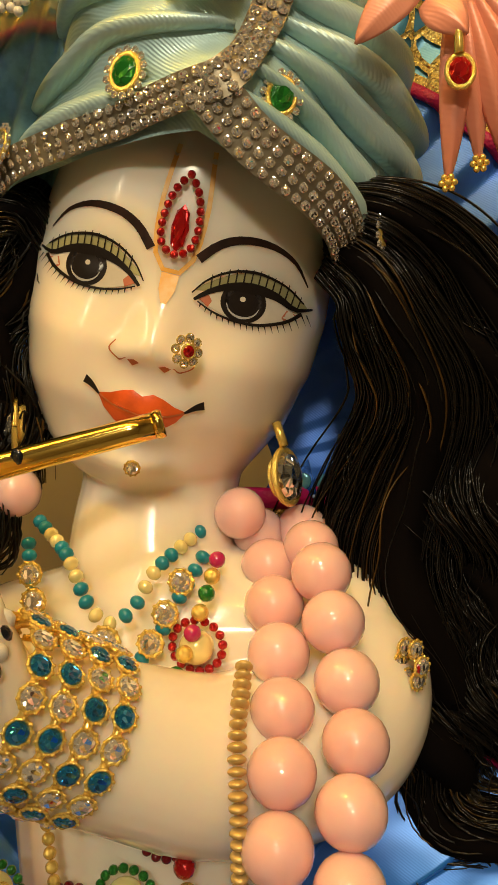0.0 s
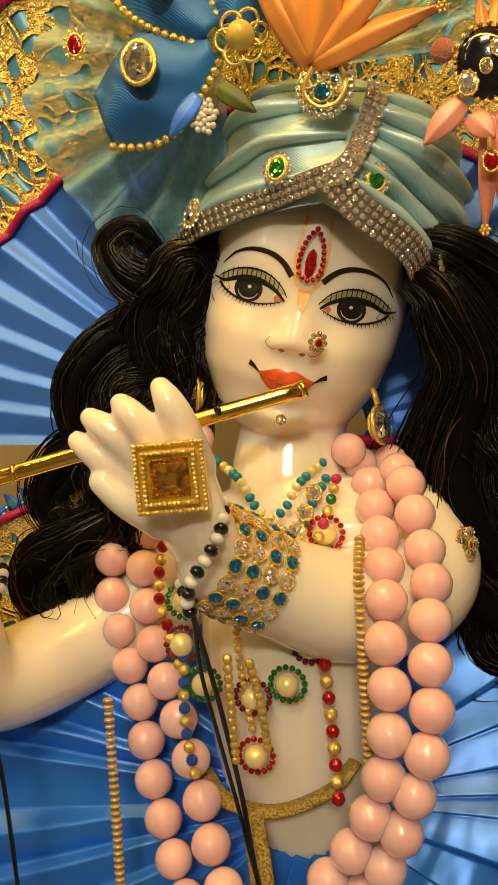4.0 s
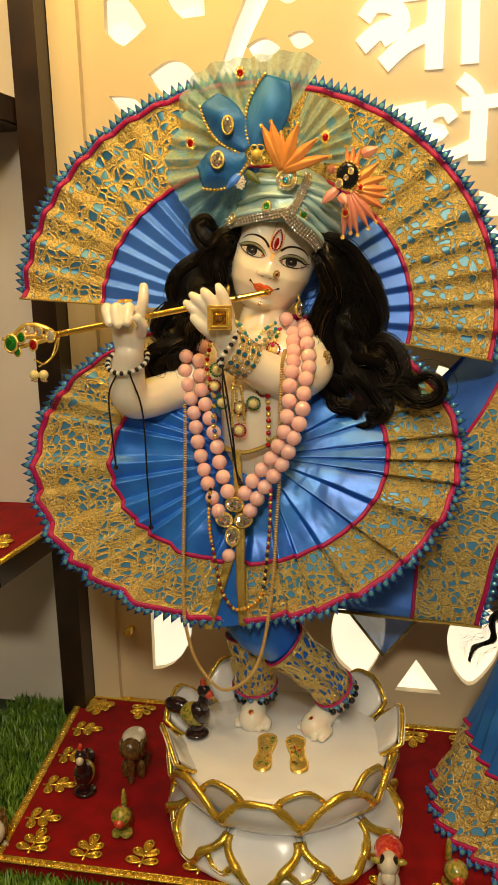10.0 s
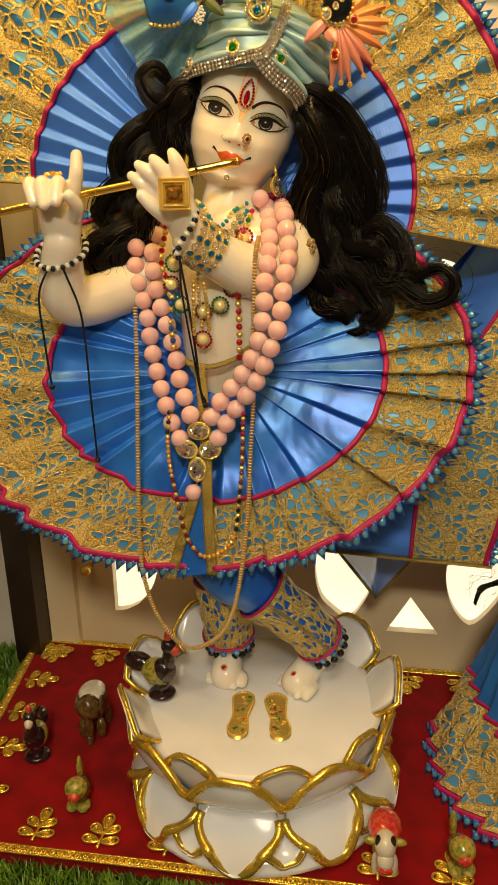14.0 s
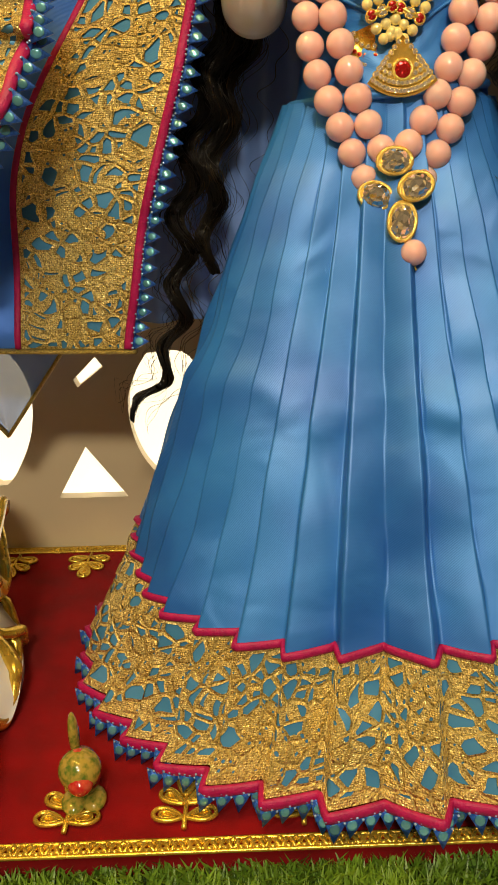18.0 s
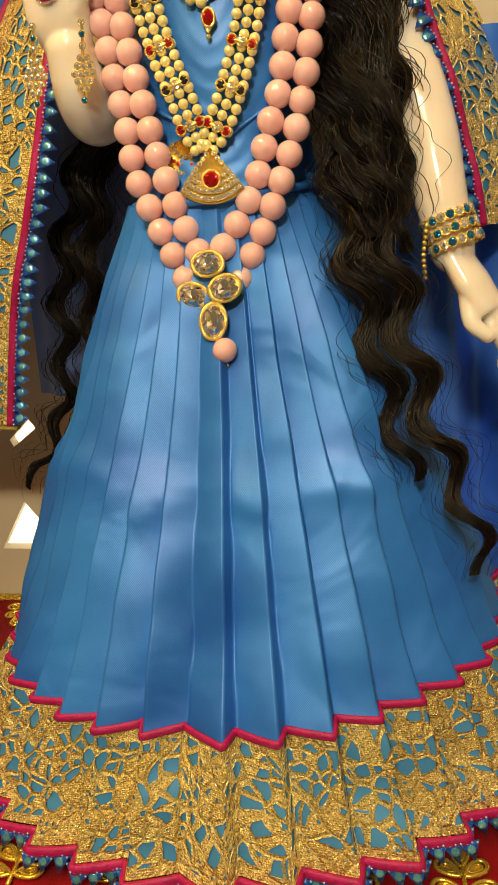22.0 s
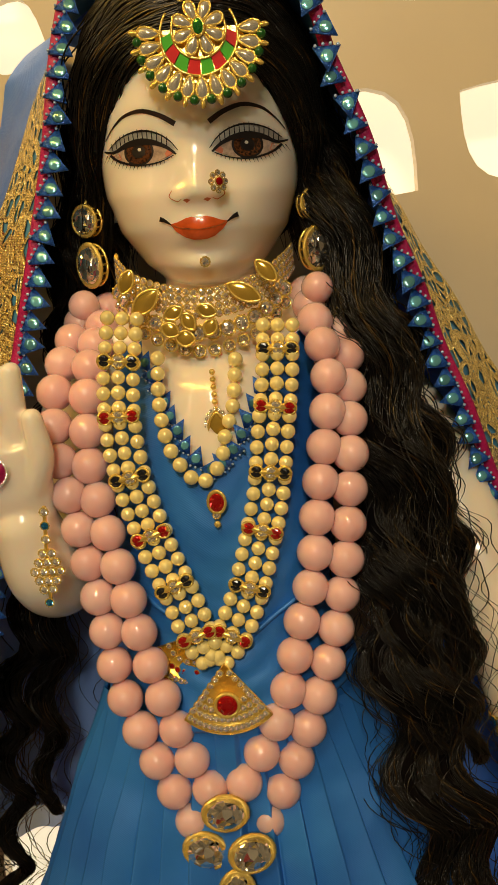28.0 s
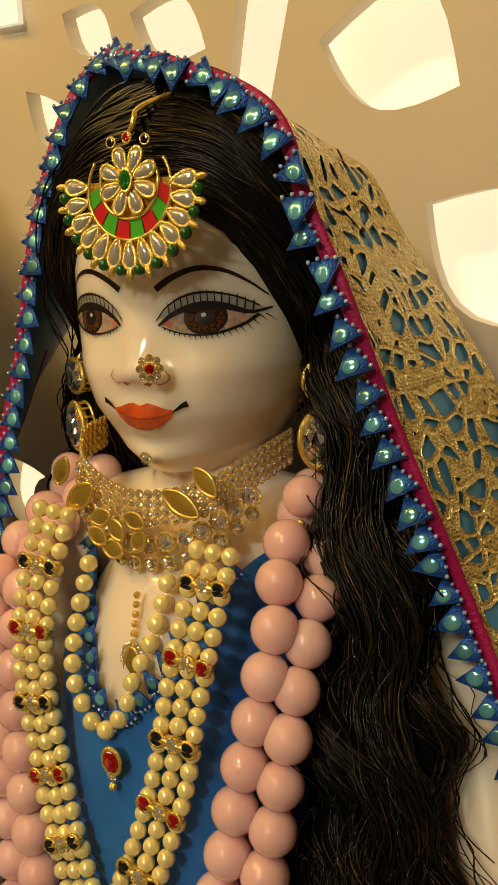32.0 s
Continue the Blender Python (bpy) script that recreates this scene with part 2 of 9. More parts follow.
def lace_material(name, gold, dark):
    """Gold guipure lace: leaf and flower cut-outs through which the cloth behind shows; metal-thread cords in relief. UV in band widths."""
    m = bpy.data.materials.new(name)
    m.use_nodes = True
    nt = m.node_tree
    L = nt.links.new
    b = nt.nodes["Principled BSDF"]
    out = nt.nodes["Material Output"]

    def node(kind, **kw):
        n = nt.nodes.new("ShaderNode" + kind)
        for k, v in kw.items():
            if k == "operation":
                n.operation = v
            elif k == "feature":
                n.feature = v
            elif k == "distance":
                n.distance = v
        return n

    def math2(op, a, c):
        n = node("Math", operation=op)
        for i, x in enumerate((a, c)):
            if isinstance(x, (int, float)):
                n.inputs[i].default_value = x
            else:
                L(x, n.inputs[i])
        return n.outputs[0]

    uv = node("UVMap")
    warp = node("TexNoise")
    warp.inputs["Scale"].default_value, warp.inputs["Detail"].default_value = 3.0, 1
    L(uv.outputs[0], warp.inputs[0])
    vm = node("VectorMath", operation="MULTIPLY_ADD")
    L(warp.outputs[1], vm.inputs[0])
    vm.inputs[1].default_value = (0.22, 0.22, 0)
    L(uv.outputs[0], vm.inputs[2])
    st = node("VectorMath", operation="MULTIPLY")
    L(vm.outputs[0], st.inputs[0])
    st.inputs[1].default_value = (9.0, 7.6, 1.0)
    cord = node("TexVoronoi", feature="DISTANCE_TO_EDGE")
    cell = node("TexVoronoi", feature="F1")
    for v in (cord, cell):
        v.inputs["Scale"].default_value, v.inputs["Randomness"].default_value = 1.0, 0.85
        L(st.outputs[0], v.inputs["Vector"])
    cs = node("SeparateXYZ")
    L(cell.outputs["Color"], cs.inputs[0])
    zone = node("TexNoise")
    zone.inputs["Scale"].default_value, zone.inputs["Detail"].default_value = 2.2, 0
    L(uv.outputs[0], zone.inputs["Vector"])
    filled = math2("GREATER_THAN", math2("ADD", math2("MULTIPLY", cs.outputs[0], 0.5), zone.outputs[0]), 0.86)
    st2 = node("VectorMath", operation="MULTIPLY")
    L(vm.outputs[0], st2.inputs[0])
    st2.inputs[1].default_value = (17.0, 15.0, 1.0)
    dots = node("TexVoronoi", feature="F1")
    dots.inputs["Scale"].default_value, dots.inputs["Randomness"].default_value = 1.0, 0.5
    L(st2.outputs[0], dots.inputs["Vector"])
    small = math2("MULTIPLY", math2("LESS_THAN", dots.outputs[0], 0.20), filled)
    wide = math2("MULTIPLY", math2("GREATER_THAN", cord.outputs["Distance"], 0.14), math2("SUBTRACT", 1.0, filled))
    sep = node("SeparateXYZ")
    L(uv.outputs[0], sep.inputs[0])
    across = math2("ABSOLUTE", math2("SUBTRACT", sep.outputs[1], 0.5), 0)
    hole = math2("MULTIPLY", math2("MAXIMUM", wide, small), math2("LESS_THAN", across, 0.438))
    fine = node("TexVoronoi")
    fine.inputs["Scale"].default_value, fine.inputs["Randomness"].default_value = 62, 0.5
    L(uv.outputs[0], fine.inputs["Vector"])
    glit = node("TexVoronoi")
    glit.inputs["Scale"].default_value = 95
    L(uv.outputs[0], glit.inputs["Vector"])
    gs = node("SeparateXYZ")
    L(glit.outputs["Color"], gs.inputs[0])
    rim = node("MapRange")
    L(cord.outputs["Distance"], rim.inputs[0])
    rim.inputs[1].default_value, rim.inputs[2].default_value, rim.inputs[3].default_value, rim.inputs[4].default_value = 0.0, 0.14, 1.0, 0.0
    h = math2("ADD", math2("MULTIPLY", fine.outputs[0], -0.7), rim.outputs[0])
    h = math2("ADD", h, math2("MULTIPLY", gs.outputs[0], 0.3))
    bp = node("Bump")
    bp.inputs["Strength"].default_value, bp.inputs["Distance"].default_value = 0.9, 0.0022
    L(h, bp.inputs["Height"])
    lean = node("VectorMath", operation="MULTIPLY_ADD")
    half = node("VectorMath", operation="SUBTRACT")
    L(glit.outputs["Color"], half.inputs[0])
    half.inputs[1].default_value = (0.5, 0.5, 0.5)
    L(half.outputs[0], lean.inputs[0])
    lean.inputs[1].default_value = (0.55, 0.55, 0.55)
    L(bp.outputs[0], lean.inputs[2])
    unit = node("VectorMath", operation="NORMALIZE")
    L(lean.outputs[0], unit.inputs[0])
    L(unit.outputs[0], b.inputs["Normal"])
    mx = node("Mix")
    mx.data_type = "RGBA"
    mx.inputs[6].default_value, mx.inputs[7].default_value = (*gold, 1), (*dark, 1)
    L(math2("MINIMUM", math2("ADD", math2("MULTIPLY", gs.outputs[1], math2("ADD", fine.outputs[0], 0.25)), math2("MULTIPLY", filled, 0.35)), 1.0), mx.inputs[0])
    L(mx.outputs[2], b.inputs["Base Color"])
    b.inputs["Metallic"].default_value = 0.5
    rg = node("MapRange")
    rg.inputs[3].default_value, rg.inputs[4].default_value = 0.16, 0.45
    L(gs.outputs[2], rg.inputs[0])
    L(rg.outputs[0], b.inputs["Roughness"])
    tr = node("BsdfTransparent")
    ms = node("MixShader")
    L(hole, ms.inputs[0])
    L(b.outputs[0], ms.inputs[1])
    L(tr.outputs[0], ms.inputs[2])
    L(ms.outputs[0], out.inputs[0])
    return m


M_MARBLE = mat("painted_marble", (0.88, 0.80, 0.68), 0.16, vary=0.03, scale=9, coat=0.5, sub=0.75, spec=0.45, second=(0.87, 0.77, 0.64))
M_STONE = mat("white_marble", (0.82, 0.82, 0.84), 0.16, vary=0.05, scale=7, coat=0.3, sub=0.3, second=(0.72, 0.71, 0.72))
M_SATIN = satin("blue_satin", (0.028, 0.22, 0.86), (0.012, 0.11, 0.66), (0.9, 1.0, 0.5), 0.30, 0.34, 0.8, sheen_coat=0.22)
M_TISSUE = satin("blue_tissue_cloth", (0.075, 0.25, 0.92), (0.045, 0.17, 0.74), (0.8, 0.9, 1.0), 0.3, 0.38, 0.5, 0.15)
M_LINING = satin("sky_blue_lining", (0.09, 0.31, 0.58), (0.06, 0.25, 0.50), (0.8, 1.0, 1.0), 0.2, 0.4, 0.2)
M_PINK = mat("magenta_cord", (0.44, 0.002, 0.10), 0.5, bump=0.5, bscale=900, scale=200)
M_LACE = lace_material("gold_lace", (1.0, 0.82, 0.32), (0.74, 0.54, 0.16))
M_GOLDTRIM = mat("gold_trim_ribbon", (0.58, 0.42, 0.10), 0.42, 0.7, bump=0.9, bscale=1500, scale=900, vary=0.2)
M_GOLD = mat("polished_gold", (1.0, 0.72, 0.18), 0.22, 0.72, scale=120, bump=0.3, bscale=500, vary=0.03)
M_GILT = mat("gilt_paint", (0.86, 0.58, 0.08), 0.26, 0.75, scale=70, bump=0.5, bscale=220)
M_TURQ = mat("iridescent_sequin", (0.09, 0.33, 0.52), 0.15, 0.4, scale=300, second=(0.15, 0.44, 0.46), coat=0.6, random=0.45)
M_NAVY = mat("blue_bead_thread", (0.035, 0.16, 0.66), 0.3, 0.35, scale=600, bump=0.6, bscale=1500, second=(0.015, 0.08, 0.40))
M_HAIR = mat("black_wig_hair", (0.0048, 0.0042, 0.0038), 0.28, scale=45, spec=0.4, second=(0.007, 0.0055, 0.004), tint=(1.0, 0.96, 0.91))
# brown strand colour that imitates warm lamp glints on the black hair
M_GLINT = mat("glint_toned_strand", (0.07, 0.036, 0.010), 0.30, scale=45, spec=0.7, second=(0.012, 0.006, 0.003), tint=(1.0, 0.8, 0.4))
M_CORE = mat("wig_core", (0.003, 0.002, 0.002), 0.9, spec=0.05)
M_PEARL = mat("cream_pearl", (0.98, 0.84, 0.36), 0.13, 0.25, scale=200, coat=0.8, vary=0.02, random=0.05)
M_ROSE = mat("rose_quartz_bead", (0.93, 0.565, 0.545), 0.26, scale=60, coat=1.0, sub=0.9, vary=0.03, random=0.06, spec=0.25, trans=0.06)
def cut_stone(m, amount, scale=2.6):
    """Facets: each cell of the stone leans its own way."""
    nt = m.node_tree
    vo, tc, ge = nt.nodes.new("ShaderNodeTexVoronoi"), nt.nodes.new("ShaderNodeTexCoord"), nt.nodes.new("ShaderNodeNewGeometry")
    vo.inputs["Scale"].default_value = scale
    ma, su, no = nt.nodes.new("ShaderNodeVectorMath"), nt.nodes.new("ShaderNodeVectorMath"), nt.nodes.new("ShaderNodeVectorMath")
    su.operation, ma.operation, no.operation = "SUBTRACT", "MULTIPLY_ADD", "NORMALIZE"
    su.inputs[1].default_value = (0.5, 0.5, 0.5)
    ma.inputs[1].default_value = (amount, amount, amount)
    nt.links.new(tc.outputs["Object"], vo.inputs["Vector"])
    nt.links.new(vo.outputs["Color"], su.inputs[0])
    nt.links.new(su.outputs[0], ma.inputs[0])
    nt.links.new(ge.outputs["Normal"], ma.inputs[2])
    nt.links.new(ma.outputs[0], no.inputs[0])
    nt.links.new(no.outputs[0], nt.nodes["Principled BSDF"].inputs["Normal"])
    return m


M_GEM = cut_stone(mat("clear_rhinestone", (0.99, 0.96, 0.90), 0.03, 0.80, scale=100, vary=0.05, random=0.1), 1.5)
M_RED = cut_stone(mat("red_stone", (0.55, 0.008, 0.01), 0.08, 0.55, coat=0.6), 0.9)
M_GREEN = cut_stone(mat("green_stone", (0.02, 0.24, 0.03), 0.08, 0.5, coat=0.6), 0.9)
M_BLUEST = cut_stone(mat("blue_stone", (0.02, 0.27, 0.62), 0.06, 0.8, coat=0.6), 1.2)
M_BLACKB = mat("black_bead", (0.006, 0.008, 0.012), 0.12, coat=0.6)
M_TURQB = mat("turquoise_bead", (0.015, 0.25, 0.34), 0.3, scale=300)
M_ORANGE = mat("amber_bead", (0.72, 0.27, 0.02), 0.15, coat=0.5, sub=0.2)
M_MAROON = mat("maroon_bead", (0.16, 0.006, 0.012), 0.12, coat=0.6)
M_WHITEB = mat("white_bead", (0.80, 0.76, 0.66), 0.25)
M_TAN = mat("straw_gold_seed_bead", (0.66, 0.45, 0.16), 0.35, 0.35, scale=900)
M_VELVET = mat("red_velvet", (0.26, 0.003, 0.005), 0.9, scale=30, sheen=0.04, spec=0.12, second=(0.17, 0.002, 0.003), bump=0.5, bscale=1800)
M_TURBAN = satin("pale_green_tissue", (0.50, 0.70, 0.72), (0.38, 0.60, 0.66), (1.0, 1.0, 0.7), 0.25, 0.33, 0.6, 0.18)
M_BOW = satin("teal_blue_bow_satin", (0.03, 0.20, 0.56), (0.015, 0.12, 0.42), (0.8, 0.9, 1.0), 0.2, 0.48, 1.0, 0.2)
M_PETAL = satin("orange_satin", (0.90, 0.36, 0.08), (0.80, 0.26, 0.10), (1.0, 0.9, 0.7), 0.15)
M_PEACH = satin("peach_satin", (0.82, 0.34, 0.24), (0.72, 0.24, 0.16), (1.0, 0.9, 0.8), 0.15)
M_BOARD = mat("cream_acrylic_board", (0.76, 0.64, 0.43), 0.35, vary=0.04, scale=4)
M_WALL = mat("white_laminate", (0.72, 0.66, 0.58), 0.3, vary=0.04, scale=5)
M_WOOD = mat("dark_wenge_wood", (0.028, 0.014, 0.008), 0.35, scale=18, second=(0.012, 0.007, 0.005))
M_GLOW = glow("backlight_panel", (1.0, 0.94, 0.78), 0.82)
M_TURFB = mat("turf_backing", (0.018, 0.035, 0.008), 0.9)
M_BLADE = mat("artificial_grass", (0.17, 0.30, 0.022), 0.45, scale=45, second=(0.06, 0.14, 0.012))
# tone of the unseen room shell, kept dark to limit bounce light
M_ROOM = mat("unseen_room_surface", (0.42, 0.36, 0.28), 0.8, scale=3)
M_TULLE = mat("green_tulle", (0.28, 0.52, 0.50), 0.6, scale=300)
M_DRESS = satin("blue_lehenga_satin", (0.030, 0.212, 0.70), (0.016, 0.130, 0.55), (0.95, 1.0, 0.6), 0.25, 0.44, 0.45, 0.12, sheen_coat=0.12)
M_SILVER = mat("silver_setting", (0.42, 0.37, 0.27), 0.35, 0.8, scale=400)
M_PALE = mat("pale_blue_seed_bead", (0.36, 0.52, 0.80), 0.15, 0.2, scale=500, coat=0.5, random=0.3)
# lighter than the blue tissue: the sash's backlight is put into this colour
M_SASH = satin("pale_backlit_blue_tissue", (0.22, 0.38, 0.88), (0.16, 0.30, 0.74), (0.8, 0.9, 1.0), 0.2, 0.4, 0.4, 0.12)
M_NET = mat("navy_net", (0.015, 0.06, 0.16), 0.7, scale=300)


def lacework_alpha(m, keep):
    """Lets a thin woven net through in part."""
    nt = m.node_tree
    b, out = nt.nodes["Principled BSDF"], nt.nodes["Material Output"]
    tr, ms = nt.nodes.new("ShaderNodeBsdfTransparent"), nt.nodes.new("ShaderNodeMixShader")
    ms.inputs[0].default_value = 1 - keep
    nt.links.new(b.outputs[0], ms.inputs[1])
    nt.links.new(tr.outputs[0], ms.inputs[2])
    nt.links.new(ms.outputs[0], out.inputs[0])


lacework_alpha(M_TULLE, 0.55)
lacework_alpha(M_NET, 0.75)
lacework_alpha(M_SASH, 0.86)

# ---- the setting ----


def slab(name, poly, z0, z1, mat, label="", category="", kind=""):
    n = len(poly)
    vs = [(x, y, z0) for x, y in poly] + [(x, y, z1) for x, y in poly]
    fs = [tuple(range(n))[::-1], tuple(range(n, 2 * n))] + [(i, (i + 1) % n, n + (i + 1) % n, n + i) for i in range(n)]
    return tagged(obj(name, vs, fs, mat, smooth=False), label, category, kind=kind)


def block(name, a, b, mat, parent=None, label="", category="", kind="", bevel=0.0):
    bm = bmesh.new()
    bmesh.ops.create_cube(bm, size=1.0)
    for v in bm.verts:
        v.co = Vector([(a[i] + b[i]) / 2 + v.co[i] * (b[i] - a[i]) for i in range(3)])
    if bevel:
        bmesh.ops.bevel(bm, geom=bm.edges[:], offset=bevel, segments=2, affect="EDGES")
    return tagged(part(name, bm, mat, parent, smooth=False), label, category, kind=kind)


def front_y(x):
    return 0.022 + 0.115 * x


slab("altar_shelf", [(-1.2, front_y(-1.2) - 0.03), (1.3, front_y(1.3) - 0.03), (1.3, 0.62), (-1.2, 0.62)], -0.05, 0.0, M_WALL, "white laminated altar shelf under the turf", "shelf", "structure")
block("cabinet_below", (-1.2, 0.06, -0.9), (1.3, 0.62, -0.05), M_WALL, label="plain white cabinet that carries the altar", category="cabinet", kind="structure")
slab("turf_backing", [(-0.62, front_y(-0.62)), (1.0, front_y(1.0)), (1.0, 0.44), (-0.62, 0.44)], 0.0, 0.008, M_TURFB, "dark backing sheet of the artificial turf", "turf", "structure")


def grass(name, n, region, seed, label):
    rng = np.random.RandomState(seed)
    vs, fs = [], []
    while len(vs) < n * 5:
        x, y = region(rng)
        h, w = rng.uniform(0.009, 0.017), rng.uniform(0.0006, 0.0011)
        a, b = rng.uniform(0, 6.28), rng.uniform(0.1, 0.9)
        dx, dy = math.cos(a), math.sin(a)
        l = h * b
        c = a + 1.57 + rng.uniform(-0.5, 0.5)
        wx, wy = w * math.cos(c), w * math.sin(c)
        k = len(vs)
        vs += [(x - wx, y - wy, 0.007), (x + wx, y + wy, 0.007), (x + dx * l * 0.4 + wx, y + dy * l * 0.4 + wy, 0.007 + h * 0.65), (x + dx * l * 0.4 - wx, y + dy * l * 0.4 - wy, 0.007 + h * 0.65), (x + dx * l, y + dy * l, 0.007 + h)]
        fs += [(k, k + 1, k + 2, k + 3), (k + 3, k + 2, k + 4)]
    return tagged(obj(name, vs, fs, M_BLADE), label, "turf", kind="stuff")


def near_region(rng):
    x = rng.uniform(-0.5, 0.72)
    return x, front_y(x) + rng.uniform(0.0, 1.0) * (0.09 - front_y(x))


def left_region(rng):
    y = rng.uniform(0.05, 0.44)
    return rng.uniform(-0.53, -0.345 - 0.165 * (y - 0.07)), y


grass("turf_grass", 22000, near_region, 3, "green artificial grass along the shelf's edge")
grass("turf_grass", 9000, left_region, 4, "green artificial grass beside the red mat")

# red mat with its braid and motifs
MAT_Z = 0.03
MAT = [(-0.355, 0.073), (0.86, 0.105), (0.86, 0.436), (-0.412, 0.436)]
mat_cloth = slab("velvet_mat", MAT, 0.012, MAT_Z, M_VELVET, "red velvet altar mat with gold braid and leaf motifs", "mat")


def braid(a, b, parent):
    a, b = V(*a, MAT_Z + 0.001), V(*b, MAT_Z + 0.001)
    d = b - a
    L = np.linalg.norm(d)
    d /= L
    n = V(-d[1], d[0], 0)
    data = []
    for ph in (0, math.pi):
        t = np.linspace(0, L, int(L / 0.0011))
        p = a + t[:, None] * d + (0.0032 * np.sin(t * 2 * math.pi / 0.0085 + ph))[:, None] * n + (0.0009 * np.cos(t * 4 * math.pi / 0.0085 + ph))[:, None] * V(0, 0, 1)
        data.append(tube_data(p, 0.0016, 5))
    for o in (-0.0042, 0.0042):
        t = np.linspace(0, L, 40)
        data.append(tube_data(a + t[:, None] * d + o * n, 0.0014, 5))
    obj("braid", *join(data), M_GILT, parent, "twisted gold braid")


for i in range(4):
    braid(MAT[i], MAT[(i + 1) % 4], mat_cloth)


def leaf_ring(L, W, z=0.0007):
    t = np.linspace(0, 2 * math.pi, 20)
    p = np.stack([W * np.sin(t) * np.sin(t / 2) ** 0.8, L * (1 - np.cos(t)) / 2, np.full_like(t, z)], 1)
    return p


def motif_mesh():
    """A sprig of five gold-thread leaves on a stem."""
    data = [tube_data([V(0, -0.004, 0.0010), V(0.0004, 0.006, 0.0012), V(0, 0.016, 0.0010)], 0.0012, 5)]
    for x, y, a, s in ((0, 0.015, 0, 1.15), (0.001, 0.010, 52, 1), (-0.001, 0.010, -52, 1), (0.001, 0.002, 76, 1.05), (-0.001, 0.002, -76, 1.05)):
        c, n = math.cos(math.radians(a)), math.sin(math.radians(a))
        for k, r in ((1.0, 0.0012), (0.55, 0.0009)):
            p = leaf_ring(0.0125 * s * k, 0.0042 * s * k, 0.0012)
            p[:, 1] += 0.0125 * s * (1 - k) * 0.5
            q = np.stack([x + p[:, 0] * c + p[:, 1] * n, y - p[:, 0] * n + p[:, 1] * c, p[:, 2]], 1)
            data.append(tube_data(q, r, 5))
        data.append((q[:-1] * V(1, 1, 0.6), [tuple(range(19))]))
    return mesh_of("gold_motif", join(data), M_GILT)


MOTIF = motif_mesh()


def motifs(a, b, inset, step, turn, start=0.0):
    a, b = V(*a), V(*b)
    d = b - a
    L = np.linalg.norm(d)
    d /= L
    n = V(-d[1], d[0])
    s = start + step / 2
    while s < L - step / 3:
        p = a + d * s + n * inset
        linked("gold_motif", MOTIF, Matrix.Translation((p[0], p[1], MAT_Z + 0.001)) @ Matrix.Rotation(math.atan2(n[1], n[0]) - math.pi / 2, 4, "Z") @ Matrix.Scale(1.3, 4), mat_cloth)
        s += step


motifs(MAT[0], MAT[1], 0.016, 0.0665, 0)
motifs(MAT[2], MAT[3], 0.016, 0.0665, 0)
motifs(MAT[3], MAT[0], 0.016, 0.0665, 0)

# backboard with cut-out leaves, light behind it
BY = 0.445
RECT = [(-0.385, -0.0), (1.15, 0.0), (1.15, 1.5), (-0.385, 1.5)]


def leaf(tip0, tip1, bulge_l, bulge_r, n=9):
    a, b = V(*tip0), V(*tip1)
    d = b - a
    m = V(-d[1], d[0])
    s = [math.sin(math.pi * i / n) for i in range(n + 1)]
    up = [a + d * i / n + m * bulge_l * s[i] for i in range(n + 1)]
    dn = [a + d * i / n - m * bulge_r * s[i] for i in range(n, -1, -1)]
    return [tuple(p) for p in up[:-1] + dn[:-1]]


def smooth_loop(pts):
    return [tuple(p) for p in spline(list(pts) + [pts[0]], 40)[:-1]]


HOLES = []
HOLES.append(leaf((0.345, 0.760), (0.411, 0.731), 0.50, 0.28))
HOLES.append(leaf((0.395, 0.682), (0.464, 0.626), 0.38, 0.32))
HOLES.append(leaf((0.430, 0.775), (0.500, 0.740), 0.45, 0.35))
HOLES.append(leaf((0.240, 0.790), (0.284, 0.766), 0.35, 0.30))
HOLES.append(leaf((0.196, 0.797), (0.228, 0.774), 0.35, 0.30))
HOLES.append(leaf((0.205, 0.742), (0.252, 0.722), 0.45, 0.4))
HOLES.append([(0.292, 0.735), (0.318, 0.735), (0.336, 0.800), (0.370, 0.88), (0.34, 0.89), (0.306, 0.80)])
HOLES.append(leaf((0.49, 0.68), (0.55, 0.63), 0.4, 0.35))
HOLES.append(leaf((0.40, 0.86), (0.47, 0.82), 0.4, 0.35))
HOLES.append(leaf((0.28, 0.87), (0.22, 0.90), 0.4, 0.35))
HOLES.append([(0.066, 0.080), (0.131, 0.080), (0.096, 0.130)])
HOLES.append(smooth_loop([(0.0, 0.215), (-0.018, 0.192), (-0.024, 0.160), (-0.018, 0.125), (-0.002, 0.106), (0.018, 0.094), (0.036, 0.116), (0.050, 0.150), (0.052, 0.190), (0.035, 0.22)]))
HOLES.append(smooth_loop([(0.158, 0.215), (0.146, 0.196), (0.138, 0.170), (0.141, 0.138), (0.152, 0.112), (0.170, 0.097), (0.192, 0.120), (0.206, 0.150), (0.205, 0.19), (0.19, 0.215)]))
HOLES.append([(-0.298, 0.080), (-0.282, 0.083), (-0.265, 0.092), (-0.251, 0.106), (-0.240, 0.125), (-0.234, 0.143), (-0.231, 0.178), (-0.231, 0.21), (-0.296, 0.21)])
HOLES.append([(0.095, 0.186), (0.119, 0.204), (0.113, 0.213), (0.092, 0.193)])
HOLES.append(leaf((-0.058, 0.202), (-0.040, 0.245), 0.45, 0.45))
HOLES.append(leaf((-0.258, 0.928), (-0.188, 0.915), 0.30, 0.35))
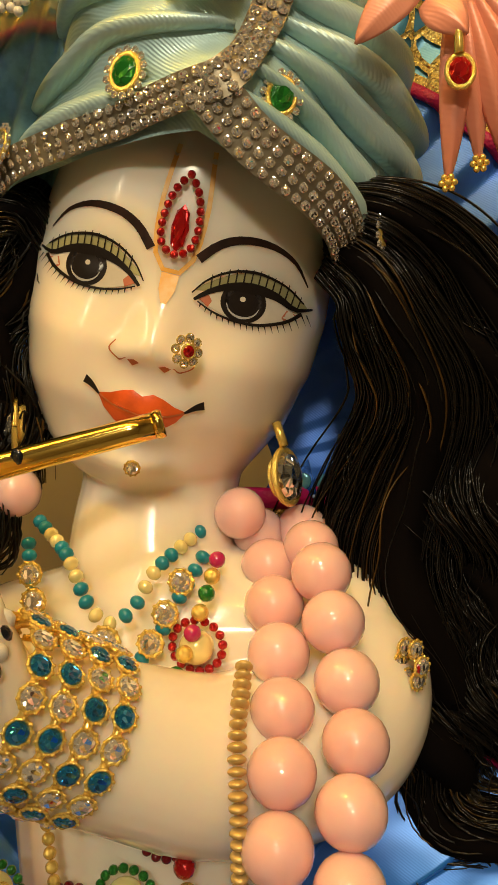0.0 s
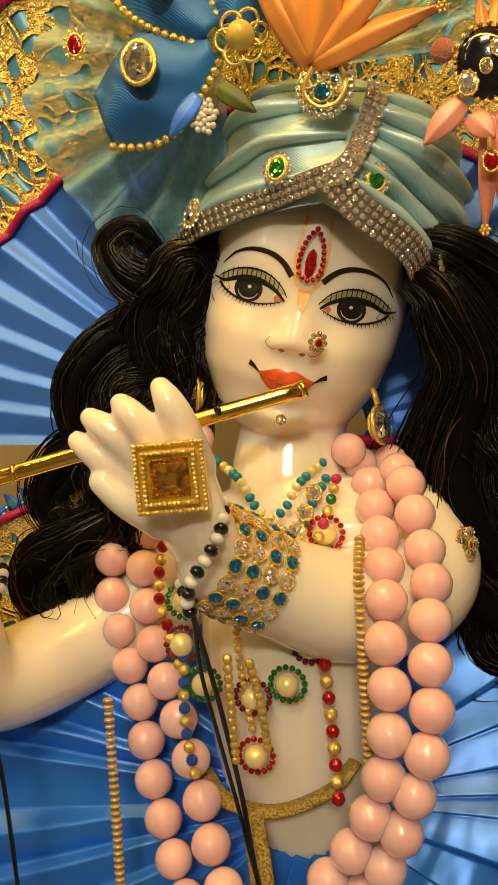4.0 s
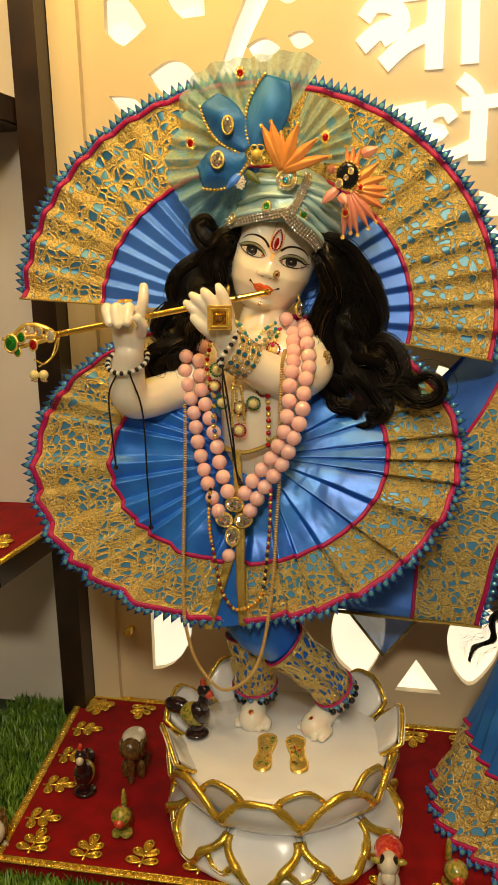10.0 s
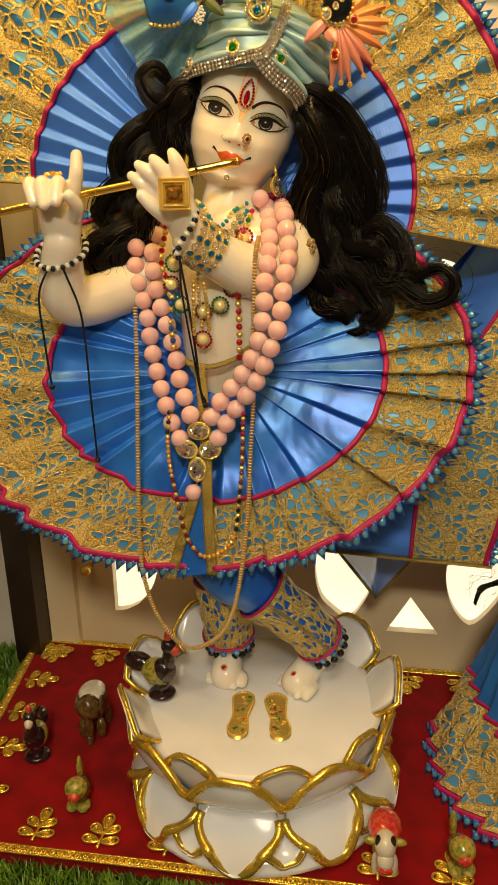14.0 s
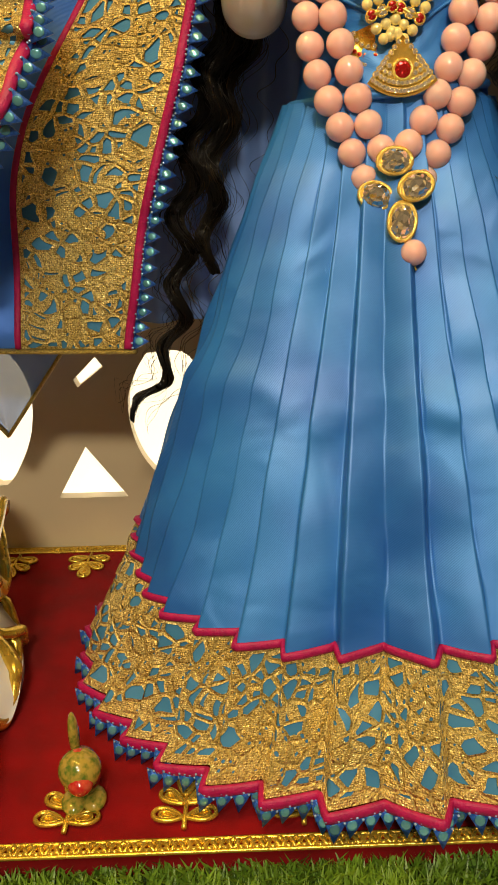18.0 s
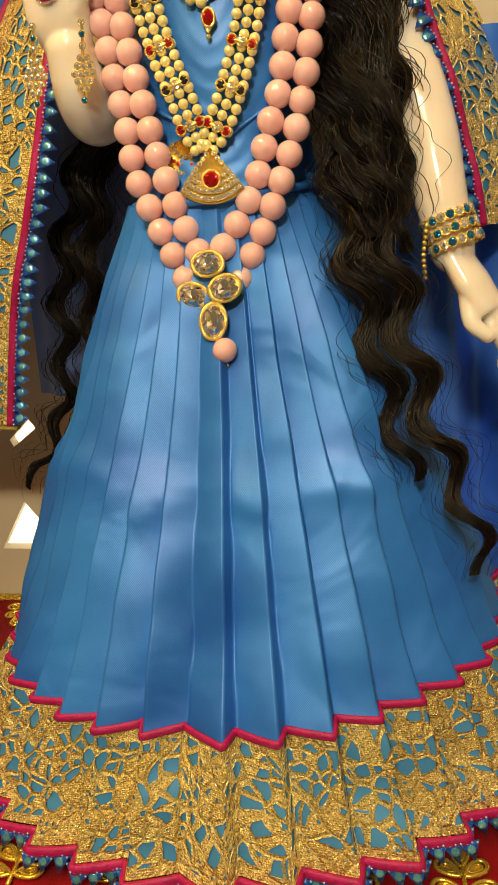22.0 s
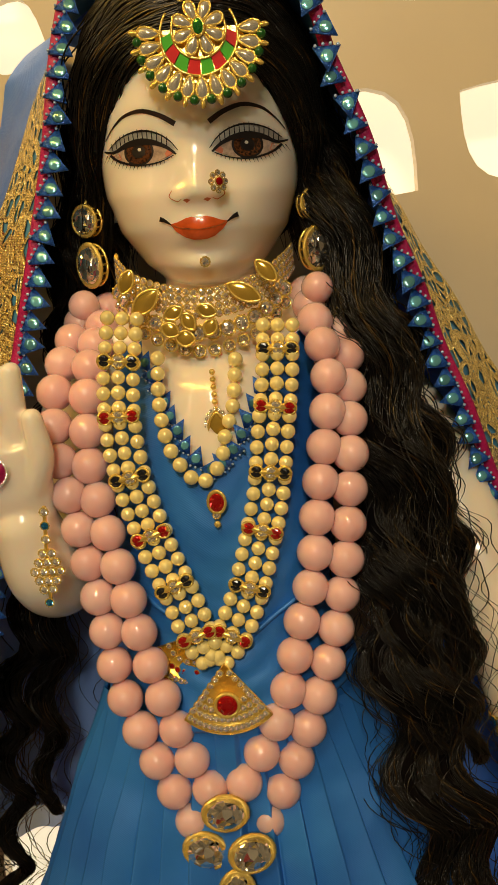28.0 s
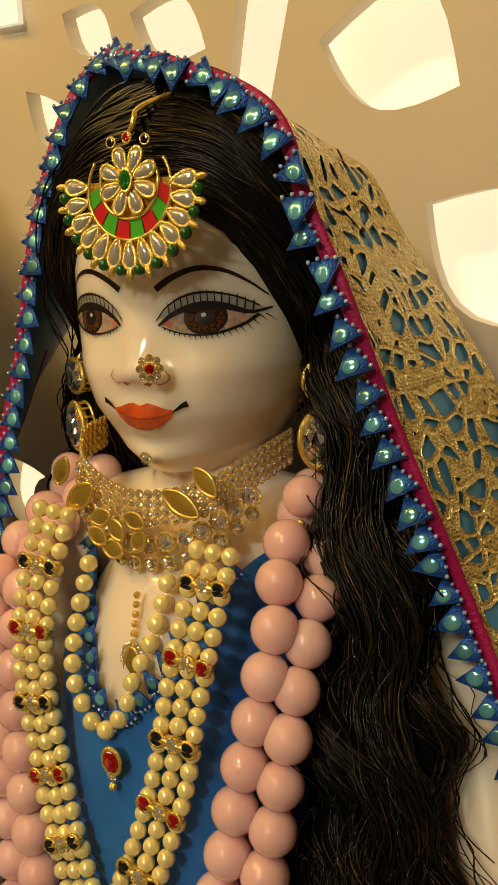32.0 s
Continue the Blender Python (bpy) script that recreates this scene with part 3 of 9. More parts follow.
HOLES.append([(-0.314, 1.025), (-0.315, 0.985), (-0.303, 0.972), (-0.289, 0.965), (-0.272, 0.975), (-0.257, 0.986), (-0.270, 1.008), (-0.289, 1.029)])
HOLES.append(leaf((-0.315, 0.905), (-0.262, 0.852), 0.30, 0.05))
HOLES.append([(-0.236, 1.03), (-0.222, 1.005), (-0.207, 0.991), (-0.178, 0.992), (-0.178, 1.02), (-0.19, 1.04)])
HOLES.append([(-0.164, 0.920), (-0.138, 0.920), (-0.126, 0.948), (-0.113, 0.972), (-0.086, 1.018), (-0.07, 1.05), (-0.105, 1.05), (-0.142, 0.975)])
HOLES.append(leaf((-0.124, 0.951), (-0.081, 0.946), 0.25, 0.42))
HOLES.append(leaf((-0.071, 0.959), (-0.039, 0.949), 0.28, 0.35))
HOLES.append(leaf((-0.088, 1.010), (-0.050, 1.008), 0.1, 0.35))
HOLES.append(leaf((0.205, 0.735), (0.165, 0.762), 0.4, 0.1))
HOLES.append(leaf((0.200, 0.695), (0.155, 0.700), 0.1, 0.45))
HOLES.append(leaf((0.175, 0.52), (0.13, 0.50), 0.5, 0.5))
HOLES.append(leaf((0.12, 0.545), (0.145, 0.49), 0.35, 0.35))


def board(name, loops, y, thick, material):
    cu = bpy.data.curves.new(name, "CURVE")
    cu.dimensions, cu.fill_mode, cu.extrude = "2D", "BOTH", thick / 2
    for lo in loops:
        sp = cu.splines.new("POLY")
        sp.points.add(len(lo) - 1)
        for p, (x, z) in zip(sp.points, lo):
            p.co = (x, z, 0, 1)
        sp.use_cyclic_u = True
    tmp = new("tmp", cu)
    me = bpy.data.meshes.new_from_object(tmp.evaluated_get(bpy.context.evaluated_depsgraph_get()))
    bpy.data.objects.remove(tmp)
    me.transform(Matrix.Translation((0, y, 0)) @ Matrix.Rotation(math.pi / 2, 4, "X"))
    me.materials.clear()
    me.materials.append(material)
    return new(name, me)


tagged(board("wall_back", [RECT] + HOLES, BY + 0.006, 0.012, M_BOARD), "cream backboard with cut-out glowing leaf shapes", "wall", kind="structure")
block("backlight_panel", (-0.385, BY + 0.055, 0.0), (1.15, BY + 0.06, 1.5), M_GLOW, label="white light panel behind the backboard", category="light panel", kind="structure")


def stroke(pts, w, y, parent):
    """One flat stroke of a letter with square ends, a thin raised plate."""
    p = np.array(pts, float)
    if len(p) > 2:
        p = spline(p, 6 * len(p))
    d = np.gradient(p, axis=0)
    d /= np.linalg.norm(d, axis=1)[:, None]
    n = np.stack([-d[:, 1], d[:, 0]], 1) * w / 2
    k = len(p)
    vs = [(a[0], y, a[1]) for a in p + n] + [(a[0], y, a[1]) for a in p - n]
    vs += [(x, y + 0.004, z) for x, _, z in vs]
    fs = []
    for i in range(k - 1):
        fs += [(i, i + 1, k + i + 1, k + i), (2 * k + i, 3 * k + i, 3 * k + i + 1, 2 * k + i + 1), (i, 2 * k + i, 2 * k + i + 1, i + 1), (k + i, k + i + 1, 3 * k + i + 1, 3 * k + i)]
    fs += [(0, k, 3 * k, 2 * k), (k - 1, 3 * k - 1, 4 * k - 1, 2 * k - 1)]
    return obj("letter_stroke", vs, fs, M_GLOW, parent, smooth=False)


sign = empty("wall_sign", "glowing white sign lettering on the cream backboard", "sign")
SY = BY - 0.005
for i, (pts, w) in enumerate([
    ([(0.050, 0.992), (0.172, 0.992)], 0.016), ([(0.150, 0.992), (0.150, 0.908)], 0.021), ([(0.110, 0.992), (0.108, 0.905)], 0.021),
    ([(0.020, 0.937), (0.042, 0.953), (0.075, 0.962)], 0.020), ([(0.024, 0.968), (0.038, 0.983), (0.062, 0.978), (0.070, 0.958), (0.045, 0.943)], 0.018), ([(0.047, 0.914), (0.075, 0.936), (0.108, 0.950)], 0.020),
    ([(0.040, 0.855), (0.100, 0.861)], 0.016), ([(0.086, 0.858), (0.086, 0.800)], 0.019), ([(0.142, 0.862), (0.186, 0.864)], 0.015), ([(0.163, 0.862), (0.161, 0.796)], 0.020),
    ([(0.140, 0.892), (0.156, 0.878), (0.163, 0.862)], 0.016), ([(0.132, 0.845), (0.122, 0.857), (0.104, 0.852), (0.102, 0.838), (0.120, 0.832), (0.103, 0.822), (0.106, 0.806), (0.130, 0.805), (0.158, 0.816)], 0.014),
]):
    stroke(pts, w, SY - 0.0002 * i, sign)

block("frame_post", (-0.428, 0.40, 0.0), (-0.392, 0.46, 1.5), M_WOOD, label="dark wooden post at the backboard's edge", category="post", kind="structure")
block("wall_side", (-1.25, 0.452, -0.0), (-0.43, 0.50, 1.5), M_WALL, label="white laminate panel beside the post", category="wall", kind="structure")
block("board_batten", (-0.391, 0.434, 0.0), (-0.350, 0.4449, 1.5), M_BOARD, label="cream edge strip of the backboard", category="trim", kind="structure")
for z, x1, y0 in ((0.30, -0.395, 0.20), (0.87, -0.43, 0.30)):
    block("side_shelf", (-0.9, y0, z), (x1, 0.45, z + 0.035), M_WOOD, label="dark wooden side shelf against the white panel", category="shelf", bevel=0.002)
knob = empty("board_knob", "small round metal knob on the backboard", "knob")
vs, fs = sphere_data((-0.328, 0.428, 0.146), (0.0075, 0.006, 0.0075))
obj("knob_cap", vs, fs, M_GOLD, knob)
tube("knob_stem", [(-0.328, 0.4449, 0.146), (-0.328, 0.43, 0.146)], 0.005, M_GOLD, knob)

# the unseen room round the altar, added to close it and set the bounce
for nm, a, b in (("floor", (-2.6, -2.7, -0.95), (2.6, 0.62, -0.9)), ("ceiling", (-2.6, -2.7, 2.45), (2.6, 0.62, 2.5)), ("wall_left", (-2.65, -2.7, -0.95), (-2.6, 0.62, 2.5)), ("wall_right", (2.6, -2.7, -0.95), (2.65, 0.62, 2.5)), ("wall_front", (-2.65, -2.75, -0.95), (2.65, -2.7, 2.5)), ("wall_outer", (-2.65, 0.62, -0.95), (2.65, 0.67, 2.5))):
    block(nm, a, b, M_ROOM, label="plain unseen room surface that sets bounce light", category=nm.split("_")[0], kind="structure")
block("niche_top", (-1.25, -0.12, 1.5), (1.3, 0.62, 1.53), M_BOARD, label="cream top of the altar niche", category="niche top", kind="structure")

# ---- statues ----
from mathutils.bvhtree import BVHTree

HZ = [-0.0605, -0.0585, -0.050, -0.035, -0.020, 0.0, 0.020, 0.035, 0.055, 0.070, 0.078]
HW = [0.007, 0.0175, 0.0280, 0.0390, 0.0442, 0.0464, 0.0455, 0.0430, 0.036, 0.021, 0.001]
JAW = [0.011, 0.0230, 0.0325, 0.0412, 0.0452, 0.0462, 0.0450, 0.0425, 0.035, 0.0205, 0.001]
HF = [0.026, 0.033, 0.0400, 0.0445, 0.0455, 0.0450, 0.0455, 0.0430, 0.033, 0.018, 0.001]
HB = [0.000, 0.006, 0.016, 0.032, 0.042, 0.050, 0.053, 0.050, 0.040, 0.022, 0.001]


def head_data(wide=HW):
    """Head in its own axes: x right, y back, z up; the bridge of the nose at the origin."""
    zs = np.concatenate([np.linspace(-0.0605, -0.05, 9)[:-1], np.linspace(-0.05, 0.078, 80)])
    n = 110
    vs, fs = [], []
    g = lambda x, z, cx, cz, sx, sz: math.exp(-((x - cx) / sx) ** 2 - ((z - cz) / sz) ** 2)
    for z in zs:
        w, f, b = (np.interp(z, HZ, q) for q in (wide, HF, HB))
        for k in range(n):
            a = 2 * math.pi * k / n
            x = w * math.copysign(abs(math.sin(a)) ** 0.92, math.sin(a))
            c = math.cos(a)
            y = 0.045 - (f * abs(c) ** 0.85 if c > 0 else -b * abs(c))
            if c > 0:
                ridge = np.interp(z, [-0.0300, -0.0265, -0.0225, -0.0185, -0.006, 0.004, 0.014], [0.0, 0.0022, 0.0058, 0.0068, 0.0028, 0.0008, 0.0])
                wid = np.interp(z, [-0.025, -0.018, 0.0, 0.012], [0.0068, 0.0064, 0.0068, 0.0105])
                y -= ridge * math.exp(-(x / wid) ** 2)
                y -= 0.0021 * (g(x, z, 0.0078, -0.0220, 0.0042, 0.0045) + g(x, z, -0.0078, -0.0220, 0.0042, 0.0045))
                y -= 0.0036 * g(x, z, 0, -0.0335, 0.012, 0.0048) + 0.0032 * g(x, z, 0, -0.0390, 0.010, 0.0042)
                y += 0.0016 * g(x, z, 0, -0.0445, 0.010, 0.003) - 0.0044 * g(x, z, 0, -0.0515, 0.011, 0.007)
                y += 0.0026 * (g(x, z, 0.021, 0.001, 0.011, 0.007) + g(x, z, -0.021, 0.001, 0.011, 0.007))
                y -= 0.0022 * (g(x, z, 0.021, 0.000, 0.010, 0.005) + g(x, z, -0.021, 0.000, 0.010, 0.005))
                y -= 0.0034 * (g(x, z, 0.023, -0.024, 0.013, 0.013) + g(x, z, -0.023, -0.024, 0.013, 0.013))
            vs.append((x, y, z))
    m = len(zs)
    for j in range(m - 1):
        for k in range(n):
            fs.append((j * n + k, j * n + (k + 1) % n, (j + 1) * n + (k + 1) % n, (j + 1) * n + k))
    fs.append(tuple(range(n))[::-1])
    fs.append(tuple((m - 1) * n + k for k in range(n)))
    return vs, fs


Z0 = [-0.0605, -0.049, -0.035, -0.025, -0.012, 0.005]
ZW = [-0.0555, -0.0443, -0.0302, -0.0190, -0.0095, 0.005]
ZK = [-0.0605, -0.0482, -0.0328, -0.0200, -0.0100, 0.005]


def settle(z, to):
    """Slides the lower face to its true proportions."""
    return float(np.interp(z, Z0, to)) if z < 0.005 else z


def settled(data, to):
    return [(x, y, settle(z, to)) for x, y, z in data[0]], data[1]


HEAD, ROUND_HEAD = settled(head_data(), ZW), settled(head_data(JAW), ZK)
M_LIP = mat("lip_paint", (0.72, 0.11, 0.02), 0.2, coat=0.4, vary=0.1, scale=200)
M_LINE = mat("black_line_paint", (0.012, 0.008, 0.007), 0.35)
M_BROW = mat("brown_brow_paint", (0.025, 0.008, 0.004), 0.35, scale=400, vary=0.2)
M_EYE = mat("eye_white_and_highlight", (0.74, 0.68, 0.58), 0.15, coat=0.8)
M_IRIS = mat("grey_iris_paint", (0.030, 0.026, 0.028), 0.12, coat=0.4, scale=900, vary=0.3)
M_LID = mat("olive_lid_paint", (0.42, 0.40, 0.20), 0.3)
M_TANEYE = mat("tan_eye_paint", (0.50, 0.36, 0.27), 0.15, coat=0.8, scale=500, vary=0.12)
M_GREYRING = mat("pale_grey_ring_paint", (0.46, 0.46, 0.48), 0.15, coat=0.6)
M_BRIRIS = mat("brown_iris_paint", (0.10, 0.036, 0.012), 0.12, coat=0.4, scale=900, vary=0.3)
M_INNER = mat("pink_rim_paint", (0.58, 0.20, 0.12), 0.25)
M_BLUSH = mat("orange_brown_line", (0.50, 0.12, 0.03), 0.3)
M_NAILP = mat("rosy_nail_paint", (0.75, 0.38, 0.32), 0.2, coat=0.5)
M_SAND = mat("sandal_paste", (0.80, 0.40, 0.06), 0.4, scale=300, second=(0.80, 0.52, 0.20))
PAINTS = [M_MARBLE, M_LIP, M_LINE, M_BROW, M_EYE, M_IRIS, M_LID, M_INNER, M_BLUSH, M_NAILP, M_SAND, M_BRIRIS, M_TANEYE, M_GREYRING]


def almond(cx, cz, w, up, dn, n=18, skew=0.0):
    t = np.linspace(0, 1, n)
    top = [(cx - w / 2 + w * q, cz + up * math.sin(math.pi * q) ** 0.8 + skew * (q - 0.5)) for q in t]
    bot = [(cx - w / 2 + w * q, cz - dn * math.sin(math.pi * q) ** 0.9 + skew * (q - 0.5)) for q in t[::-1]]
    return top[:-1] + bot[:-1]


def disc(cx, cz, r, n=20):
    return [(cx + r * math.cos(2 * math.pi * i / n), cz + r * math.sin(2 * math.pi * i / n)) for i in range(n)]


def ribbon(pts, w0, w1=None, w2=None):
    """Brush stroke polygon strips: list of quads in 2D with a width that runs from w0 over w1 to w2."""
    p = spline(pts, 16)
    d = np.gradient(p, axis=0)
    d /= np.linalg.norm(d, axis=1)[:, None]
    w = np.interp(np.linspace(0, 1, 16), [0, 0.5, 1], [w0, w1 if w1 is not None else w0, w2 if w2 is not None else w0]) / 2
    n = np.stack([-d[:, 1], d[:, 0]], 1) * w[:, None]
    return [[tuple((p + n)[i]), tuple((p + n)[i + 1]), tuple((p - n)[i + 1]), tuple((p - n)[i])] for i in range(15)]


def face_paint(woman=False):
    """(material index, 2D polygon, height) in the head's x, z."""
    out = []
    mm = 0.001
    for s in (-1, 1):
        f = lambda P: [(s * x * mm, z * mm) for x, z in P]
        ix, iz = (22.9 - 0.6 * s, 1.6) if woman else (22 - 1.5 * s, 1.2)
        out.append((0 if woman else 6, f(almond(23, 2.5, 32, 7.6, -1.0, skew=2.0)), 0.22))
        out.append((12 if woman else 4, f(almond(22, 0, 27, 5.2, 4.6, skew=1.2)), 0.30))
        out.append((7, f([(8.5, -0.6), (11, 1.2), (12.2, -0.4), (11.5, -2.4)]), 0.34))
        out.append((7, f([(36, 1.2), (32.5, 2.0), (31.5, -0.6), (33, -2.0)]), 0.34))
        lids = lambda P: [(x, min(max(z, np.interp(x, [8.5, 13, 19, 26, 33, 37], [-1.5, -3.6, -4.6, -4.2, -1.6, 2.0])), np.interp(x, [7.5, 11, 16, 22, 29, 35, 40], [-1.2, 2.2, 4.7, 5.6, 5.0, 2.8, 4.2]))) for x, z in P]
        out.append((2, f(lids(disc(ix, iz, 6.6 if woman else 6.2, 40))), 0.38))
        out.append((11 if woman else 5, f(lids(disc(ix, iz, 5.7 if woman else 5.1, 40))), 0.42))
        out.append((2, f(lids(disc(ix, iz, 3.0 if woman else 4.0, 40))), 0.46))
        if not woman:
            for q in ribbon(f([(ix + 4.6 * math.cos(w), iz + 4.6 * math.sin(w)) for w in np.linspace(-2.9, -0.2, 7)]), 0.2 * mm, 0.8 * mm, 0.2 * mm):
                out.append((13, q, 0.48))
        # white dot: the eye's highlight, put on as colour
        out.append((4, f(disc(ix - 0.4, iz + 1.0, 0.8, 10)), 0.50))
        up = [(7.5, -1.2), (11, 2.2), (16, 4.9), (22, 5.9), (29, 5.2), (35, 2.8), (40, 4.2)]
        for q in ribbon(f(up), 0.9 * mm, 3.0 * mm, 0.7 * mm):
            out.append((2, q, 0.52))
        for q in ribbon(f([(8.5, -1.5), (13, -3.6), (19, -4.8), (26, -4.4), (33, -1.6), (37, 2.0)]), 0.4 * mm, 0.9 * mm, 1.2 * mm):
            out.append((2, q, 0.5))
        for q in ribbon(f([(6.6, 0.6), (10, 5.4), (16, 9.0), (23, 10.2), (31, 8.6), (37, 5.2)]), 0.35 * mm, 0.8 * mm, 0.4 * mm):
            out.append((2, q, 0.5))
        for i in range(13):
            u = 0.08 + 0.86 * i / 12
            x = 9 + 28 * u
            z0 = np.interp(x, [7.5, 11, 16, 22, 29, 35, 40], [-1.2, 2.2, 4.9, 5.9, 5.2, 2.8, 4.2])
            z1 = np.interp(x, [6.6, 10, 16, 23, 31, 37], [0.6, 5.4, 9.0, 10.2, 8.6, 5.2])
            for q in ribbon(f([(x, z0), (x + 0.5 * (u - 0.4), (z0 + z1) / 2), (x + 1.0 * (u - 0.4), z1 + 0.8)]), 0.42 * mm, 0.4 * mm, 0.25 * mm)[::3]:
                out.append((2, [q[0], (q[1][0] + 2.2 * (q[1][0] - q[0][0]), q[1][1] + 2.2 * (q[1][1] - q[0][1])), (q[2][0] + 2.2 * (q[2][0] - q[3][0]), q[2][1] + 2.2 * (q[2][1] - q[3][1])), q[3]], 0.5))
        for i in range(19):
            u = i / 18
            x = 9.5 + 29 * u
            z0 = np.interp(x, [8.5, 13, 19, 26, 33, 37], [-1.5, -3.6, -4.8, -4.4, -1.6, 2.0])
            l = 1.5 + 2.2 * u
            out.append((2, f([(x - 0.28, z0), (x + 0.28, z0), (x + 1.0 * (u - 0.25) + l * 0.5 * u, z0 - l)]), 0.5))
        for q in ribbon(f([(7, 11.5), (13, 15.2), (21, 17.8), (29, 16.6), (35, 12.6), (39, 8.4)] if woman else [(6.5, 10.0), (11, 14.8), (17, 17.6), (25, 18.0), (32, 15.4), (37, 10.0)]), (2.2 if woman else 2.5) * mm, (1.6 if woman else 2.0) * mm, 0.4 * mm):
            out.append((3, q, 0.3))
        for q in ribbon(f([(10.2, -19), (11.6, -22.5), (8.5, -25.2), (6.5, -24.3)]), 0.3 * mm, 0.45 * mm, 0.3 * mm):
            out.append((8, q, 0.35))
        out.append((8, f([(2.6, -25.0), (4.2, -24.2), (6.0, -24.7), (4.4, -25.9)]), 0.4))
        out.append((1, f([(-0.2, -35.6), (4, -35.2), (8, -34.6), (12.2, -33.2), (9, -32.6), (5.5, -31.4), (2.8, -30.9), (-0.2, -31.8)]), 0.7))
        out.append((1, f([(0, -35.8), (4, -35.4), (8, -34.8), (12, -33.5), (10, -36.0), (6.5, -38.6), (3, -39.8), (-0.2, -40.0)]), 0.65))
        for q in ribbon(f([(0, -35.7), (6, -35.2), (12, -33.3), (14.5, -31.6)]), 0.35 * mm, 0.4 * mm, 0.5 * mm):
            out.append((8, q, 0.9))
        for q in ribbon(f([(11.8, -33.4), (14.5, -31.8), (16.6, -31.0)]), 0.5 * mm, 1.2 * mm, 1.9 * mm):
            out.append((2, q, 0.95))
    return out


def statue(name, label, frame4, bodies, voxel, extra_paint=(), head=HEAD, woman=False):
    """One marble mesh: the head and the limbs grown together, with the painted face laid on it."""
    hv = [frame4 @ Vector(v) for v in head[0]]
    vs, fs = join([(hv, head[1])] + bodies)
    tmp = obj("tmp", vs, fs, M_MARBLE)
    rm = tmp.modifiers.new("r", "REMESH")
    rm.mode, rm.voxel_size = "VOXEL", voxel
    sm = tmp.modifiers.new("s", "SMOOTH")
    sm.factor, sm.iterations = 0.5, 9
    me = bpy.data.meshes.new_from_object(tmp.evaluated_get(bpy.context.evaluated_depsgraph_get()))
    bpy.data.objects.remove(tmp)
    nv, nf = len(me.vertices), len(me.polygons)
    co = np.empty(nv * 3)
    me.vertices.foreach_get("co", co)
    co = [tuple(c) for c in co.reshape(-1, 3)]
    polys = [tuple(p.vertices) for p in me.polygons]
    tree = BVHTree.FromPolygons(co, polys)
    mats = [0] * nf
    fwd = frame4.to_3x3() @ Vector((0, 1, 0))
    vs, fs = list(co), list(polys)
    for mi, poly, h in face_paint(woman) + list(extra_paint):
        poly = [(x, settle(z, ZW if woman else ZK)) for x, z in poly]
        c = np.mean(np.array(poly), axis=0)
        rings = [1.0, 0.86, 0.72, 0.58, 0.44, 0.3, 0.15] if len(poly) > 6 else [1.0]
        idx = []
        for r in rings:
            ring = []
            for x, z in poly:
                q = c + (V(x, z) - c) * r
                o = frame4 @ Vector((q[0], -0.06, q[1]))
                hit = tree.ray_cast(o, fwd)
                loc = hit[0] if hit[0] is not None else frame4 @ Vector((q[0], 0.03, q[1]))
                ring.append(len(vs))
                vs.append(tuple(loc - fwd * h * 0.001))
            idx.append(ring)
        n = len(poly)
        for a, b in zip(idx[:-1], idx[1:]):
            for i in range(n):
                fs.append((a[i], a[(i + 1) % n], b[(i + 1) % n], b[i]))
                mats.append(mi)
        fs.append(tuple(idx[-1]))
        mats.append(mi)
    bpy.data.meshes.remove(me)
    ob = obj(name, vs, fs, PAINTS, mats=mats)
    return tagged(ob, label, "statue")


def frame4(o, ex, ez):
    ex, ez = Vector(ex).normalized(), Vector(ez)
    ez = (ez - ex * ez.dot(ex)).normalized()
    ey = ez.cross(ex)
    return Matrix.Translation(Vector(o)) @ Matrix((ex, ey, ez)).transposed().to_4x4()


def limb(pts, rads, n=28, flat=1.0):
    k = 10 * len(pts)
    p = spline(pts, k)
    s = np.r_[0, np.cumsum(np.linalg.norm(np.diff(np.array(pts, float), axis=0), axis=1))]
    x = np.linspace(0, 1, k)
    r = spline([(q, w) for q, w in zip(s / s[-1], rads)], k)[:, 1] if len(pts) > 3 else np.interp(x, s / s[-1], rads)
    d = [tube_data(p, r, n, flat)]
    e = 0.98 * min(1.0, flat)
    d.append(sphere_data(p[0], r[0] * e, 24, 16))
    d.append(sphere_data(p[-1], r[-1] * e, 24, 16))
    return d


def foot(heel, toe, w, h):
    heel, toe = V(*heel), V(*toe)
    d = toe - heel
    side = np.cross(d / np.linalg.norm(d), V(0, 0, 1))
    out = limb([heel + V(0, 0, h), heel + d * 0.45 + V(0, 0, h * 0.75), heel + d * 0.78 + V(0, 0, h * 0.45)], [w * 0.62, w * 0.72, w * 0.8], flat=1.0)
    for i in range(5):
        o = side * w * (i - 2) * 0.42
        l = 1.0 - 0.05 * abs(i - 1)
        r = w * (0.22 if i else 0.29)
        out += limb([heel + d * 0.7 + o * 0.9 + V(0, 0, r), heel + d * 0.9 * l + o + V(0, 0, r * 1.3), heel + d * l + o + V(0, 0, r)], [r, r * 1.05, r * 0.9], 10)
    return out


KF = frame4((-0.0505, 0.2195, 0.685), (0.934, 0.16, -0.319), (0.363, -0.016, 0.932))
kb = []
kb += limb([(-0.056, 0.262, 0.668), (-0.069, 0.255, 0.625), (-0.072, 0.248, 0.590)], [0.025, 0.0245, 0.030])
kb += limb([(-0.067, 0.245, 0.590), (-0.069, 0.240, 0.553), (-0.073, 0.236, 0.515), (-0.077, 0.240, 0.47), (-0.079, 0.258, 0.43)], [0.030, 0.045, 0.043, 0.039, 0.040])
